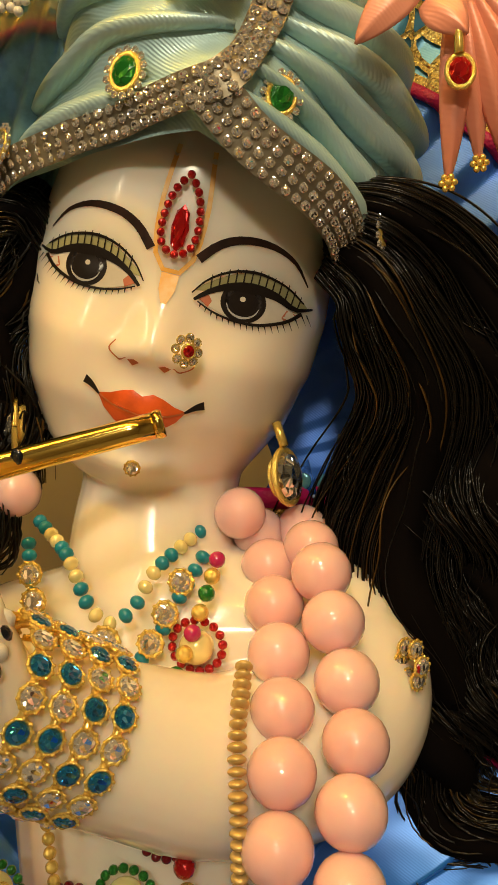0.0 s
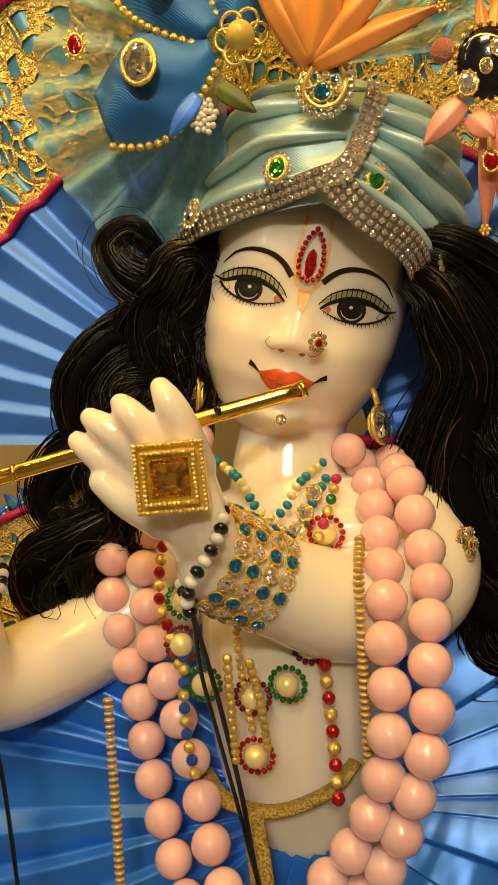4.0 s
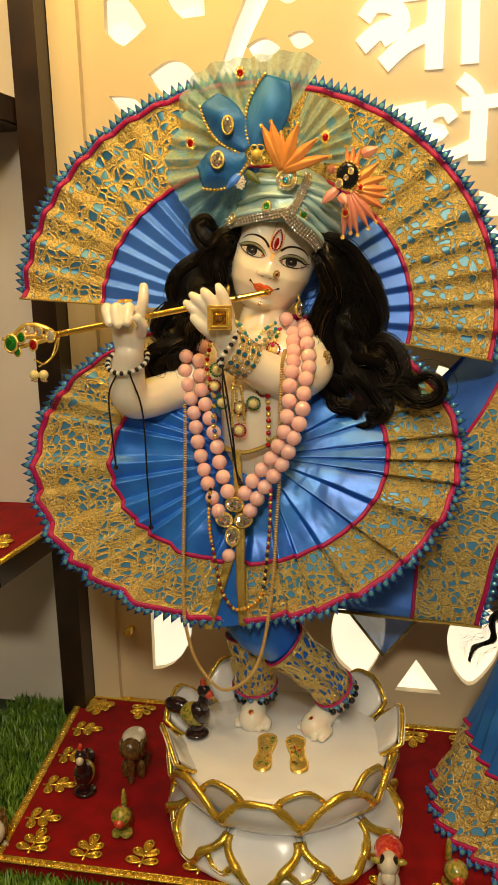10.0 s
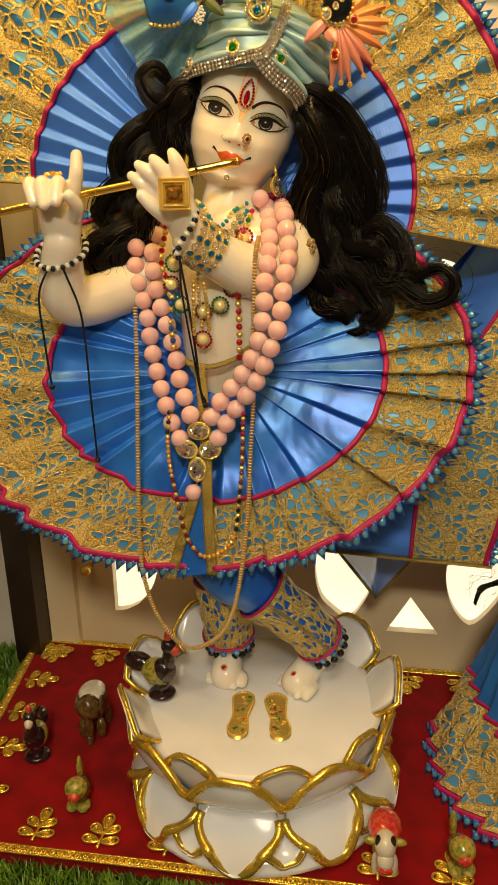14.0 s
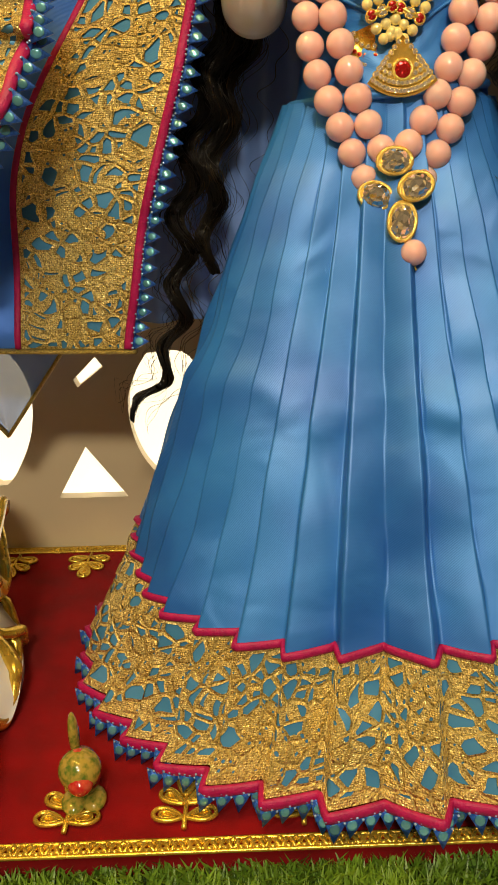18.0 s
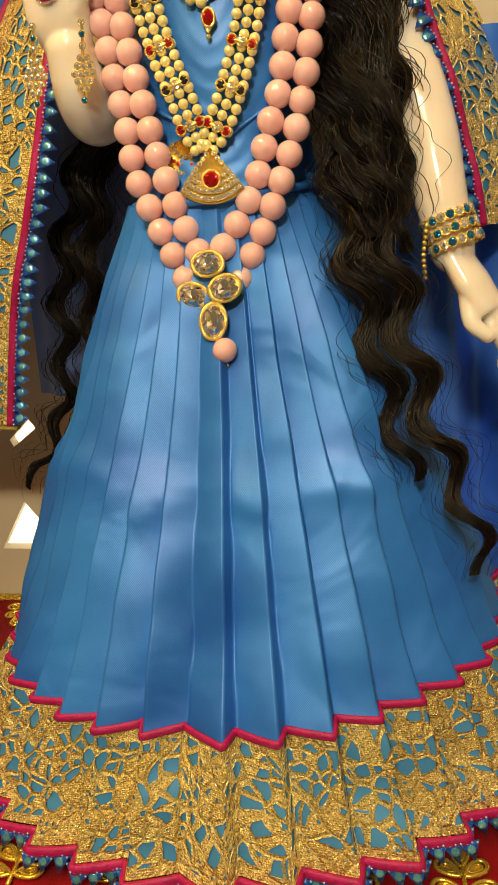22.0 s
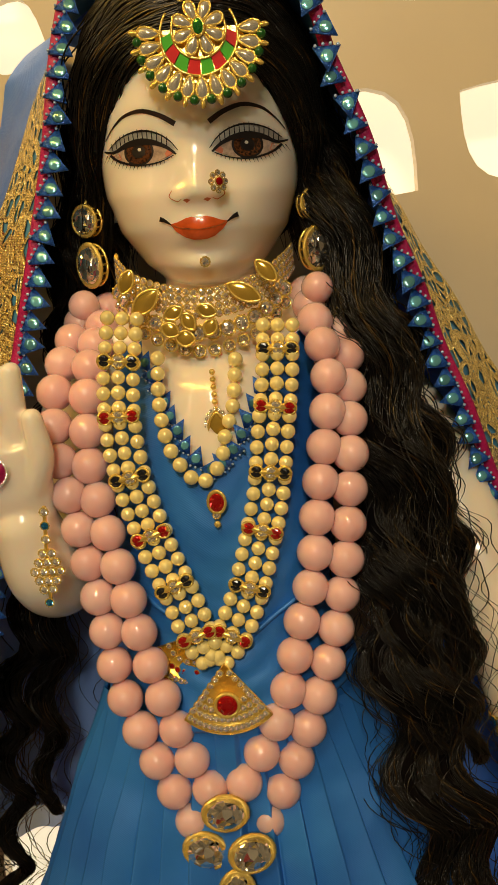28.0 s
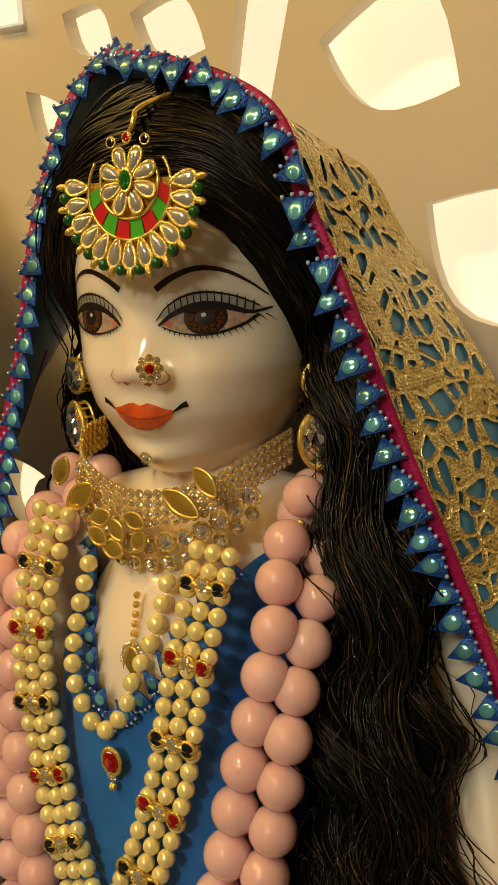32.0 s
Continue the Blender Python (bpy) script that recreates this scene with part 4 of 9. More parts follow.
kb += limb([(-0.12, 0.248, 0.575), (-0.066, 0.245, 0.58), (-0.018, 0.248, 0.578)], [0.026, 0.032, 0.026])
# bent arm in front of the chest
kb += limb([(-0.030, 0.250, 0.580), (-0.014, 0.240, 0.570), (-0.020, 0.222, 0.561), (-0.044, 0.203, 0.562), (-0.066, 0.185, 0.576), (-0.084, 0.170, 0.590)], [0.0255, 0.0250, 0.0245, 0.0230, 0.0200, 0.0170])
kb += limb([(-0.084, 0.170, 0.590), (-0.089, 0.163, 0.606), (-0.092, 0.161, 0.624)], [0.0170, 0.0185, 0.0165], flat=0.62)
for a, b, c, e in (((-0.103, 0.158, 0.620), (-0.113, 0.152, 0.632), (-0.120, 0.150, 0.639), (-0.126, 0.152, 0.643)), ((-0.098, 0.156, 0.628), (-0.106, 0.150, 0.640), (-0.113, 0.148, 0.647), (-0.119, 0.150, 0.651)), ((-0.091, 0.155, 0.630), (-0.097, 0.148, 0.643), (-0.102, 0.146, 0.651), (-0.106, 0.148, 0.655)), ((-0.083, 0.156, 0.630), (-0.085, 0.149, 0.645), (-0.088, 0.147, 0.654), (-0.091, 0.149, 0.659))):
    kb += limb([a, b, c, e], [0.0066, 0.0062, 0.0055, 0.0040], 12)
kb += limb([(-0.100, 0.157, 0.610), (-0.110, 0.150, 0.620), (-0.117, 0.148, 0.628)], [0.0066, 0.006, 0.005], 12)
# raised arm at the flute's far end
kb += limb([(-0.120, 0.254, 0.568), (-0.157, 0.234, 0.548), (-0.196, 0.198, 0.537), (-0.205, 0.180, 0.548), (-0.200, 0.170, 0.575), (-0.194, 0.162, 0.592)], [0.026, 0.0225, 0.022, 0.021, 0.018, 0.0155])
kb += limb([(-0.194, 0.162, 0.592), (-0.192, 0.158, 0.610), (-0.190, 0.157, 0.628)], [0.0155, 0.0185, 0.017], flat=0.62)
for a, b, c in (((-0.204, 0.154, 0.630), (-0.208, 0.142, 0.640), (-0.203, 0.134, 0.626)), ((-0.196, 0.152, 0.634), (-0.197, 0.140, 0.640), (-0.193, 0.132, 0.624)), ((-0.187, 0.153, 0.634), (-0.184, 0.142, 0.640), (-0.183, 0.133, 0.626)), ((-0.178, 0.156, 0.630), (-0.172, 0.152, 0.646), (-0.172, 0.156, 0.660))):
    kb += limb([a, b, c], [0.0064, 0.006, 0.005], 10)
kb += limb([(-0.176, 0.152, 0.614), (-0.170, 0.142, 0.622), (-0.172, 0.134, 0.630)], [0.0066, 0.006, 0.005], 10)
# legs, crossed at the shins
kb += limb([(-0.098, 0.262, 0.43), (-0.093, 0.250, 0.30), (-0.090, 0.245, 0.20), (-0.092, 0.262, 0.155)], [0.036, 0.028, 0.018, 0.0160])
kb += limb([(-0.060, 0.262, 0.43), (-0.080, 0.222, 0.310), (-0.075, 0.212, 0.280), (-0.046, 0.216, 0.250), (-0.014, 0.234, 0.214), (0.002, 0.250, 0.186), (0.006, 0.264, 0.158)], [0.034, 0.028, 0.026, 0.020, 0.018, 0.0165, 0.0165])
kb += foot((-0.095, 0.275, 0.133), (-0.088, 0.215, 0.133), 0.021, 0.021)
kb += foot((0.008, 0.275, 0.133), (-0.020, 0.213, 0.133), 0.021, 0.021)
mm = 0.001
tilak_mark = [(10, q, 0.2) for q in ribbon([(-5.0 * mm, 38 * mm), (-6.2 * mm, 22 * mm), (-5.0 * mm, 9 * mm), (0, 4.5 * mm), (5.0 * mm, 9 * mm), (6.2 * mm, 22 * mm), (4.6 * mm, 38 * mm)], 1.3 * mm)]
tilak_mark.append((10, [(-2.4 * mm, 4.5 * mm), (2.4 * mm, 4.5 * mm), (2.2 * mm, -0.5 * mm), (0.8 * mm, -4.5 * mm), (-0.8 * mm, -4.5 * mm), (-2.2 * mm, -0.5 * mm)], 0.2))
statue("marble_statue", "white marble flute-player statue with painted face on a lotus base", KF, kb, 0.0011, tilak_mark, ROUND_HEAD)

RF = frame4((0.345, 0.2815, 0.6435), (1, 0.02, -0.02), (0.02, -0.0, 1))
rb = []
rb += limb([(0.346, 0.325, 0.62), (0.345, 0.322, 0.585), (0.345, 0.318, 0.555)], [0.0235, 0.0225, 0.028])
rb += limb([(0.345, 0.315, 0.555), (0.344, 0.302, 0.525), (0.343, 0.296, 0.490), (0.343, 0.292, 0.45), (0.343, 0.290, 0.40)], [0.032, 0.043, 0.043, 0.040, 0.048])
rb += limb([(0.288, 0.320, 0.552), (0.345, 0.322, 0.558), (0.402, 0.330, 0.550)], [0.024, 0.030, 0.024])
# blessing arm
rb += limb([(0.288, 0.318, 0.550), (0.268, 0.312, 0.505), (0.263, 0.290, 0.462), (0.262, 0.268, 0.470), (0.259, 0.258, 0.495)], [0.024, 0.021, 0.019, 0.0185, 0.0145])
rb += limb([(0.259, 0.258, 0.495), (0.256, 0.254, 0.512), (0.254, 0.252, 0.532)], [0.0145, 0.019, 0.0185], flat=0.5)
for a, b, c in (((0.241, 0.252, 0.535), (0.237, 0.250, 0.552), (0.235, 0.250, 0.564)), ((0.2485, 0.251, 0.540), (0.246, 0.249, 0.558), (0.245, 0.249, 0.572)), ((0.256, 0.251, 0.540), (0.2555, 0.249, 0.558), (0.2555, 0.249, 0.571)), ((0.263, 0.252, 0.536), (0.264, 0.250, 0.552), (0.265, 0.250, 0.563))):
    rb += limb([a, b, c], [0.0056, 0.0052, 0.0044], 10)
rb += limb([(0.268, 0.252, 0.515), (0.273, 0.248, 0.528), (0.272, 0.246, 0.544)], [0.0062, 0.0056, 0.0045], 10)
# lowered arm
rb += limb([(0.404, 0.332, 0.548), (0.444, 0.322, 0.500), (0.462, 0.292, 0.445), (0.471, 0.273, 0.400), (0.478, 0.265, 0.368)], [0.023, 0.0195, 0.0185, 0.0160, 0.0135])
rb += limb([(0.478, 0.265, 0.368), (0.489, 0.260, 0.350), (0.500, 0.256, 0.333)], [0.0135, 0.0165, 0.0145], flat=0.6)
for a, b, c in (((0.503, 0.254, 0.336), (0.516, 0.250, 0.328), (0.522, 0.247, 0.316)), ((0.504, 0.252, 0.331), (0.514, 0.248, 0.318), (0.516, 0.246, 0.306)), ((0.500, 0.252, 0.326), (0.508, 0.248, 0.312), (0.507, 0.246, 0.302))):
    rb += limb([a, b, c], [0.0058, 0.0052, 0.0044], 10)
rb += limb([(0.486, 0.252, 0.342), (0.488, 0.246, 0.328), (0.497, 0.244, 0.320)], [0.006, 0.0055, 0.0046], 10)
rb += limb([(0.343, 0.290, 0.40), (0.343, 0.290, 0.20), (0.343, 0.290, 0.035)], [0.048, 0.05, 0.05])
for s in (-1, 1):
    rb += limb([(0.345 + s * 0.047, 0.326, 0.655), (0.345 + s * 0.050, 0.328, 0.640), (0.345 + s * 0.046, 0.326, 0.622)], [0.006, 0.0075, 0.006], flat=0.6)
statue("marble_statue", "white marble statue of a standing woman with raised palm", RF, rb, 0.0011, (), HEAD, True)

# ---- lotus base ----
PC = V(-0.05, 0.212, 0)
ped = empty("lotus_base", "white marble lotus base with gilt petal rims", "pedestal")


def ring_part(name, profile, material, label="", n=72):
    vs, fs = [], []
    for r, z in profile:
        for k in range(n):
            a = 2 * math.pi * k / n
            vs.append((PC[0] + r * math.cos(a), PC[1] + r * math.sin(a), z))
    m = len(profile)
    for j in range(m - 1):
        for k in range(n):
            fs.append((j * n + k, j * n + (k + 1) % n, (j + 1) * n + (k + 1) % n, (j + 1) * n + k))
    fs.append(tuple(range(n))[::-1])
    fs.append(tuple((m - 1) * n + k for k in range(n)))
    return obj(name, vs, fs, material, ped, label)


ring_part("core", [(0.131, MAT_Z), (0.136, MAT_Z + 0.004), (0.136, 0.040), (0.130, 0.046), (0.112, 0.062), (0.100, 0.078), (0.100, 0.088), (0.118, 0.112), (0.124, 0.128), (0.118, 0.132), (0.02, 0.133)], M_STONE)


def petal(name, ang, r0, z0, r1, z1, half, tip, curl, rim, bulge=0.012, taper=0.0):
    """A thick petal: from (r0, z0) at its root to (r1, z1) at its tip, half its half-angle."""
    nu, nv = 15, 10
    front, back = [], []
    for j in range(nv + 1):
        t = j / nv
        wide = half * (0.70 + 0.30 * math.sin(math.pi * (0.10 + 0.68 * t))) * (1 - taper * t * t)
        for i in range(nu + 1):
            u = -1 + 2 * i / nu
            notch = tip * (1 - abs(u) ** 1.6) * t
            wob = 0.0015 * math.sin(7 * u + ang * 5) * t
            r = r0 + (r1 - r0) * t + bulge * math.sin(math.pi * t) * (1 - 0.6 * u * u) + curl * t * t * t
            z = z0 + (z1 - z0) * (t - 0.40 * abs(u) ** 2.4 * t) + notch + wob * 0.5
            a = ang + wide * u
            for lst, th in ((front, 0.0), (back, -0.007)):
                lst.append((PC[0] + (r + th) * math.cos(a), PC[1] + (r + th) * math.sin(a), z))
    n = nu + 1
    vs = front + back
    o = len(front)
    fs = []
    for j in range(nv):
        for i in range(nu):
            k = j * n + i
            fs += [(k, k + 1, k + n + 1, k + n), (o + k, o + k + n, o + k + n + 1, o + k + 1)]
    edge = [j * n for j in range(nv + 1)] + [nv * n + i for i in range(1, nu + 1)] + [j * n + nu for j in range(nv - 1, -1, -1)]
    for a, b in zip(edge[:-1], edge[1:]):
        fs.append((a, o + a, o + b, b))
    p = obj(name, vs, fs, M_STONE, ped)
    line = [((V(*front[k]) + V(*back[k])) / 2) for k in edge[3:-3]]
    rr = rim * (0.75 + 0.35 * np.array([noise.noise(Vector(q) * 60) for q in line]) + 0.25)
    vs, fs = tube_data(spline(line, 50), np.interp(np.linspace(0, 1, 50), np.linspace(0, 1, len(rr)), rr), 7, 0.8)
    obj("gilt_rim", vs, fs, M_GILT, p, "gilt rim")
    return p


for k in range(9):
    a = math.radians(-90 + 40 * k)
    petal("petal", a, 0.104, 0.078, 0.131, 0.130, 0.35, 0.005, 0.006, 0.0046)
    petal("petal", a + math.radians(20), 0.100, 0.080, 0.126, 0.138, 0.30, 0.005, 0.004, 0.0042, 0.008)
    petal("petal", a, 0.105, 0.084, 0.1395, 0.042, 0.36, -0.004, 0.002, 0.0048, 0.006, 0.45)
    petal("petal", a + math.radians(20), 0.112, 0.066, 0.1345, 0.046, 0.17, -0.003, 0.002, 0.0040, 0.004, 0.2)
for k in (2, 3, 4, 5, 6, 7):
    petal("petal", math.radians(-90 + 40 * k + 20), 0.112, 0.125, 0.139, 0.162 + 0.008 * (k in (4, 5)), 0.30, 0.007, 0.004, 0.0032, 0.004)

# ---- cloth ----


def sheet(name, fn, u0, u1, v0, v1, nu, nv, mat_, parent, label="", width=None, thick=0.0):
    """Cloth between u0..u1, v0..v1 of fn(u, v) -> place; uv in band widths when width is given."""
    us, ws = np.linspace(u0, u1, nu + 1), np.linspace(v0, v1, nv + 1)
    P = np.array([[fn(u, v) for u in us] for v in ws])
    vs = [tuple(p) for row in P for p in row]
    fs = [(j * (nu + 1) + i, j * (nu + 1) + i + 1, (j + 1) * (nu + 1) + i + 1, (j + 1) * (nu + 1) + i) for j in range(nv) for i in range(nu)]
    mid = P[nv // 2]
    s = np.r_[0, np.cumsum(np.linalg.norm(np.diff(mid, axis=0), axis=1))]
    wd = np.linalg.norm(P[-1] - P[0], axis=1).mean() if width is None else width
    uvs = [(s[i] / wd, j / nv) for j in range(nv + 1) for i in range(nu + 1)]
    ob = obj(name, vs, fs, mat_, parent, label, uvs=uvs)
    if thick:
        so = ob.modifiers.new("thick", "SOLIDIFY")
        so.thickness, so.offset = thick, 0
    return ob


def fringe_mesh(drop=0.0112):
    """One bead point of the edging: a navy threaded triangle with a bead on it."""
    s = 0.0116
    tri = ([(-0.5 * s, -0.0006, 0.001), (0.5 * s, -0.0006, 0.001), (0, -0.0010, -drop), (-0.5 * s, 0.0006, 0.001), (0.5 * s, 0.0006, 0.001), (0, 0.0002, -drop)], [(0, 2, 1), (3, 4, 5), (0, 1, 4, 3), (1, 2, 5, 4), (2, 0, 3, 5)])
    bead = sphere_data((0, -0.0010, -0.0034), (0.0027, 0.0006, 0.0030), 12, 6)
    small = join([sphere_data((x * s, -0.0014, z), (0.0008, 0.0007, 0.0008), 6, 4) for x, z in ((-0.40, 0.0008), (-0.12, 0.0014), (0.14, 0.0014), (0.40, 0.0008))])
    vs, fs = join([tri, bead, small])
    me = bpy.data.meshes.new("fringe_point")
    me.from_pydata(vs, [], fs)
    for m in (M_NAVY, M_TURQ, M_PALE):
        me.materials.append(m)
    a, b = len(tri[1]), len(tri[1]) + len(bead[1])
    me.polygons.foreach_set("material_index", [0 if i < a else 1 if i < b else 2 for i in range(len(fs))])
    me.polygons.foreach_set("use_smooth", [True] * len(fs))
    return me


FRINGE = fringe_mesh()
FRINGE_SHORT = fringe_mesh(0.0100)


def fringe(line, down, parent, front=(0, -1, 0), step=0.0098, s=1.0, point=None):
    p = np.array(line)
    L = np.r_[0, np.cumsum(np.linalg.norm(np.diff(p, axis=0), axis=1))]
    n = int(L[-1] / step)
    for i in range(n):
        k = (i + 0.5) * step
        q = V(*[np.interp(k, L, p[:, j]) for j in range(3)])
        d = V(*[np.interp(k, L, np.array(down)[:, j]) for j in range(3)])
        wob = V(*np.random.uniform(-0.10, 0.10, 3))
        linked("fringe_point", point or FRINGE, facing(q, V(*front) + wob, -d + wob, s * random.uniform(0.92, 1.08)), parent)


def banded(th, fn, u0, u1, satin_v, lace_v, nu, prefix, satin_mat, cloth="satin_panel", lift=0.0012, cord=0.0026, back=True, out=None, step=0.0098, fs=1.0, point=None, inner_to=1e9):
    """Cloth panel, cord, lace over a blue lining, cord, bead edging, along fn(u, v); out(u): the way towards the viewer."""
    if satin_v:
        sheet(cloth, fn, u0, u1, satin_v[0], satin_v[1], nu, 80, satin_mat, th)
    if back:
        sheet("lining", fn, u0, u1, lace_v[0], lace_v[1], nu, 8, M_LINING, th)
    up = lambda u, v: V(*fn(u, v)) + V(*out(u)) * lift
    sheet("lace_band", up, u0, u1, lace_v[0], lace_v[1], nu, 10, M_LACE, th, "gold lace band with leaf cut-outs")
    us = np.linspace(u0, u1, nu)
    for v, wide in ((lace_v[0], 1.0), (lace_v[1] + 0.012, 1.35)):
        line = [V(*fn(u, v)) + V(*out(u)) * (lift * 1.6) for u in us if wide > 1 or u < inner_to]
        tube("piping", line, cord * wide, M_PINK, th, "magenta cord", n=8, flat=0.6)
    line = [V(*fn(u, lace_v[1] + (lace_v[1] - lace_v[0]) * 0.075)) + V(*out(u)) * lift for u in us]
    down = [V(*fn(u, lace_v[1] + 0.2 * (lace_v[1] - lace_v[0]))) - V(*fn(u, lace_v[1])) for u in us]
    for d in down:
        d /= np.linalg.norm(d) + 1e-9
    fringe(line, down, th, front=out((u0 + u1) / 2), step=step, s=fs, point=point)


def pleat(u, n, sharp=0.7):
    """Knife pleat: a slanted saw with rounded edges."""
    x = (u * n) % 1.0
    return (x / sharp if x < sharp else (1 - x) / (1 - sharp)) - 0.5


# skirt of the flute player
skirt = empty("flared_skirt", "blue satin flared skirt with gold lace band and bead edging", "skirt")


def skirt_fn(u, v):
    a = 2 * math.pi * u
    s, c = math.sin(a), math.cos(a)
    rz = 0.168 if s < 0 else 0.150
    w = 0.5 + 0.5 * math.sin(3 * a + 0.7)
    x = u + 0.010 * math.sin(5 * a) + 0.006 * math.sin(11 * a + 1)
    fold = (pleat(x, 28, 0.84) * 0.014 + 0.007 * noise.noise(Vector((u * 14, v * 2.2, 0.0))) + 0.003 * noise.noise(Vector((math.floor(x * 28) * 3.3, v * 7, 4.0)))) * min(1.0, v)
    ripple = 1 + 0.004 * math.sin(30 * a) * v
    return (-0.089 + 0.02 * (1 - v) + 0.232 * v * c * ripple, 0.213 + 0.055 * v * s + 0.028 * v * c + fold, 0.472 + rz * v * s * ripple)


banded(skirt, skirt_fn, 0.30, 1.22, (0.12, 0.66), (0.66, 1.0), 460, "skirt", M_SATIN, out=lambda u: (0, -1, 0.1))

# pleated fan behind the head
fan = empty("halo_fan", "blue pleated cloth fan with gold lace behind the head", "cloth fan")


def fan_fn(u, v):
    a = math.radians(-13 + 187 * u)
    r = 0.05 + 0.217 * v
    x, z = -0.088 + r * math.cos(a) * 1.01, 0.622 + r * math.sin(a) * 0.935
    fold = pleat(u, 24) * 0.010 * v
    return (x, 0.292 + 0.13 * (x + 0.088) + fold, z)


banded(fan, fan_fn, 0.0, 1.0, (0.0, 0.585), (0.585, 1.0), 320, "fan", M_TISSUE, "tissue_panel", out=lambda u: (-0.12, -1, 0), cord=0.0023)
for u in (0.0, 1.0):
    tube("edge_ribbon", [V(*fan_fn(u, v)) + V(0, -0.002, 0) for v in np.linspace(0.5, 1.03, 12)], 0.0035, M_GOLDTRIM, fan, "gold ribbon", n=6, flat=0.4)

# gathered lehenga of the standing woman
leh = empty("pleated_skirt", "long blue pleated satin skirt with gold lace hem", "skirt")
LC = V(0.340, 0.285, 0)


def leh_fn(u, v):
    a = math.radians(170 + 200 * u)
    w = v
    rx = np.interp(w, [0, 0.08, 0.35, 0.70, 1.0, 1.3], [0.062, 0.074, 0.118, 0.172, 0.210, 0.244])
    ry = np.interp(w, [0, 0.08, 0.35, 0.70, 1.0, 1.3], [0.050, 0.056, 0.100, 0.168, 0.199, 0.226])
    z = np.interp(w, [0, 0.70, 1.0, 1.3], [0.405, 0.128, 0.056, -0.016])
    z += (0.004 - 0.016 * max(0.0, -math.cos(a))) * w
    k = pleat(abs(u - 0.47), 21, 0.82)
    i = math.floor(abs(u - 0.47) * 21) + (40 if u < 0.47 else 0)
    amp = np.interp(w, [0, 0.1, 0.6, 1.0], [0.004, 0.0095, 0.0095, 0.0085])
    wob = 0.0050 * noise.noise(Vector((u * 9, w * 5, 2.0))) + 0.0045 * noise.noise(Vector((i * 3.7, w * 11, 5.0))) * (1 - 0.6 * w)
    bend = w - 0.40 - 0.10 * noise.noise(Vector((u * 6, 0, 8.0)))
    wob += 0.0035 * math.exp(-(bend / 0.022) ** 2) * max(0.0, 0.4 + 1.3 * noise.noise(Vector((i * 5.1, 0.0, 1.0))))
    f = 1 + (amp * k + wob) / 0.12
    return (LC[0] + rx * f * math.cos(a), LC[1] + ry * f * math.sin(a), z - 0.001 * k * w)


banded(leh, leh_fn, 0.0, 1.0, (0.0, 0.70), (0.70, 1.0), 460, "leh", M_DRESS, out=lambda u: (math.cos(math.radians(170 + 200 * u)) * 0.8, math.sin(math.radians(170 + 200 * u)), 0.15), cord=0.0028)
waist = [V(LC[0] + 0.0575 * math.cos(a), LC[1] + 0.052 * math.sin(a), 0.408 + 0.004 * math.cos(a)) for a in np.linspace(0, 2 * math.pi, 60)]
tube("waistband", waist, 0.0028, M_DRESS, leh, n=8)

# ---- hair ----


def hair_data(path, width, n, waves, amp, seed, thin=0.00035, depth=0.6, fly=0.04, frizz=0.0012):
    """Strands that follow one waving path: width along it, small ripples of their own, and a few that stray."""
    rng = np.random.RandomState(seed)
    k = max(26, int(length(path) / 0.0028))
    p = spline(path, k)
    s = np.linspace(0, 1, k)

    def sides(q):
        d = np.gradient(q, axis=0)
        d /= np.linalg.norm(d, axis=1)[:, None]
        a = np.cross(d, V(0, 1, 0))
        a /= np.linalg.norm(a, axis=1)[:, None] + 1e-9
        return a, np.cross(d, a)

    a, b = sides(p)
    ph0, grow = rng.uniform(0, 6.28), amp * np.clip(s * 3, 0, 1)
    p = p + a * (grow * np.sin(2 * math.pi * waves * s + ph0))[:, None] + b * (0.6 * grow * np.cos(2 * math.pi * waves * s + ph0))[:, None]
    w = np.interp(s, np.linspace(0, 1, len(width)), width)
    V3, F3, tone = [], [], []
    o = 0
    for i in range(n):
        r, th = math.sqrt(rng.uniform(0, 1)), rng.uniform(0, 2 * math.pi)
        stray = rng.uniform(0, 1) < fly
        f, ph = waves * rng.uniform(1.2, 2.6), rng.uniform(0, 6.28)
        am = frizz * rng.uniform(0.3, 1.4) * (2.5 if stray else 1)
        ox = w * r * np.cos(th + 0.5 * s) + am * np.sin(2 * math.pi * f * s + ph) + (0.012 * rng.normal() * s if stray else 0)
        oy = depth * w * r * np.sin(th + 0.5 * s) + am * np.cos(2 * math.pi * f * s + ph) + (0.010 * rng.normal() * s if stray else 0)
        end = k if rng.uniform() < 0.6 else int(k * rng.uniform(0.7, 1))
        q = (p + a * ox[:, None] + b * oy[:, None])[:end]
        t = thin * rng.uniform(0.7, 1.4) * (1 - 0.6 * s[:end] ** 3)
        m = len(q)
        for ang in (0.0, 2.094, 4.189):
            V3.append(q + (a[:end] * math.cos(ang) + b[:end] * math.sin(ang)) * t[:, None])
        jj = np.arange(m - 1)
        for c0, c1 in ((0, 1), (1, 2), (2, 0)):
            F3.append(np.stack([o + c0 * m + jj, o + c0 * m + jj + 1, o + c1 * m + jj + 1, o + c1 * m + jj], 1))
        # one strand in twenty takes the brown colour of a highlight
        tone.append(np.full(3 * (m - 1), 1 if rng.uniform() < 0.05 else 0))
        o += 3 * m
    return np.concatenate(V3), np.concatenate(F3), np.concatenate(tone), p, w


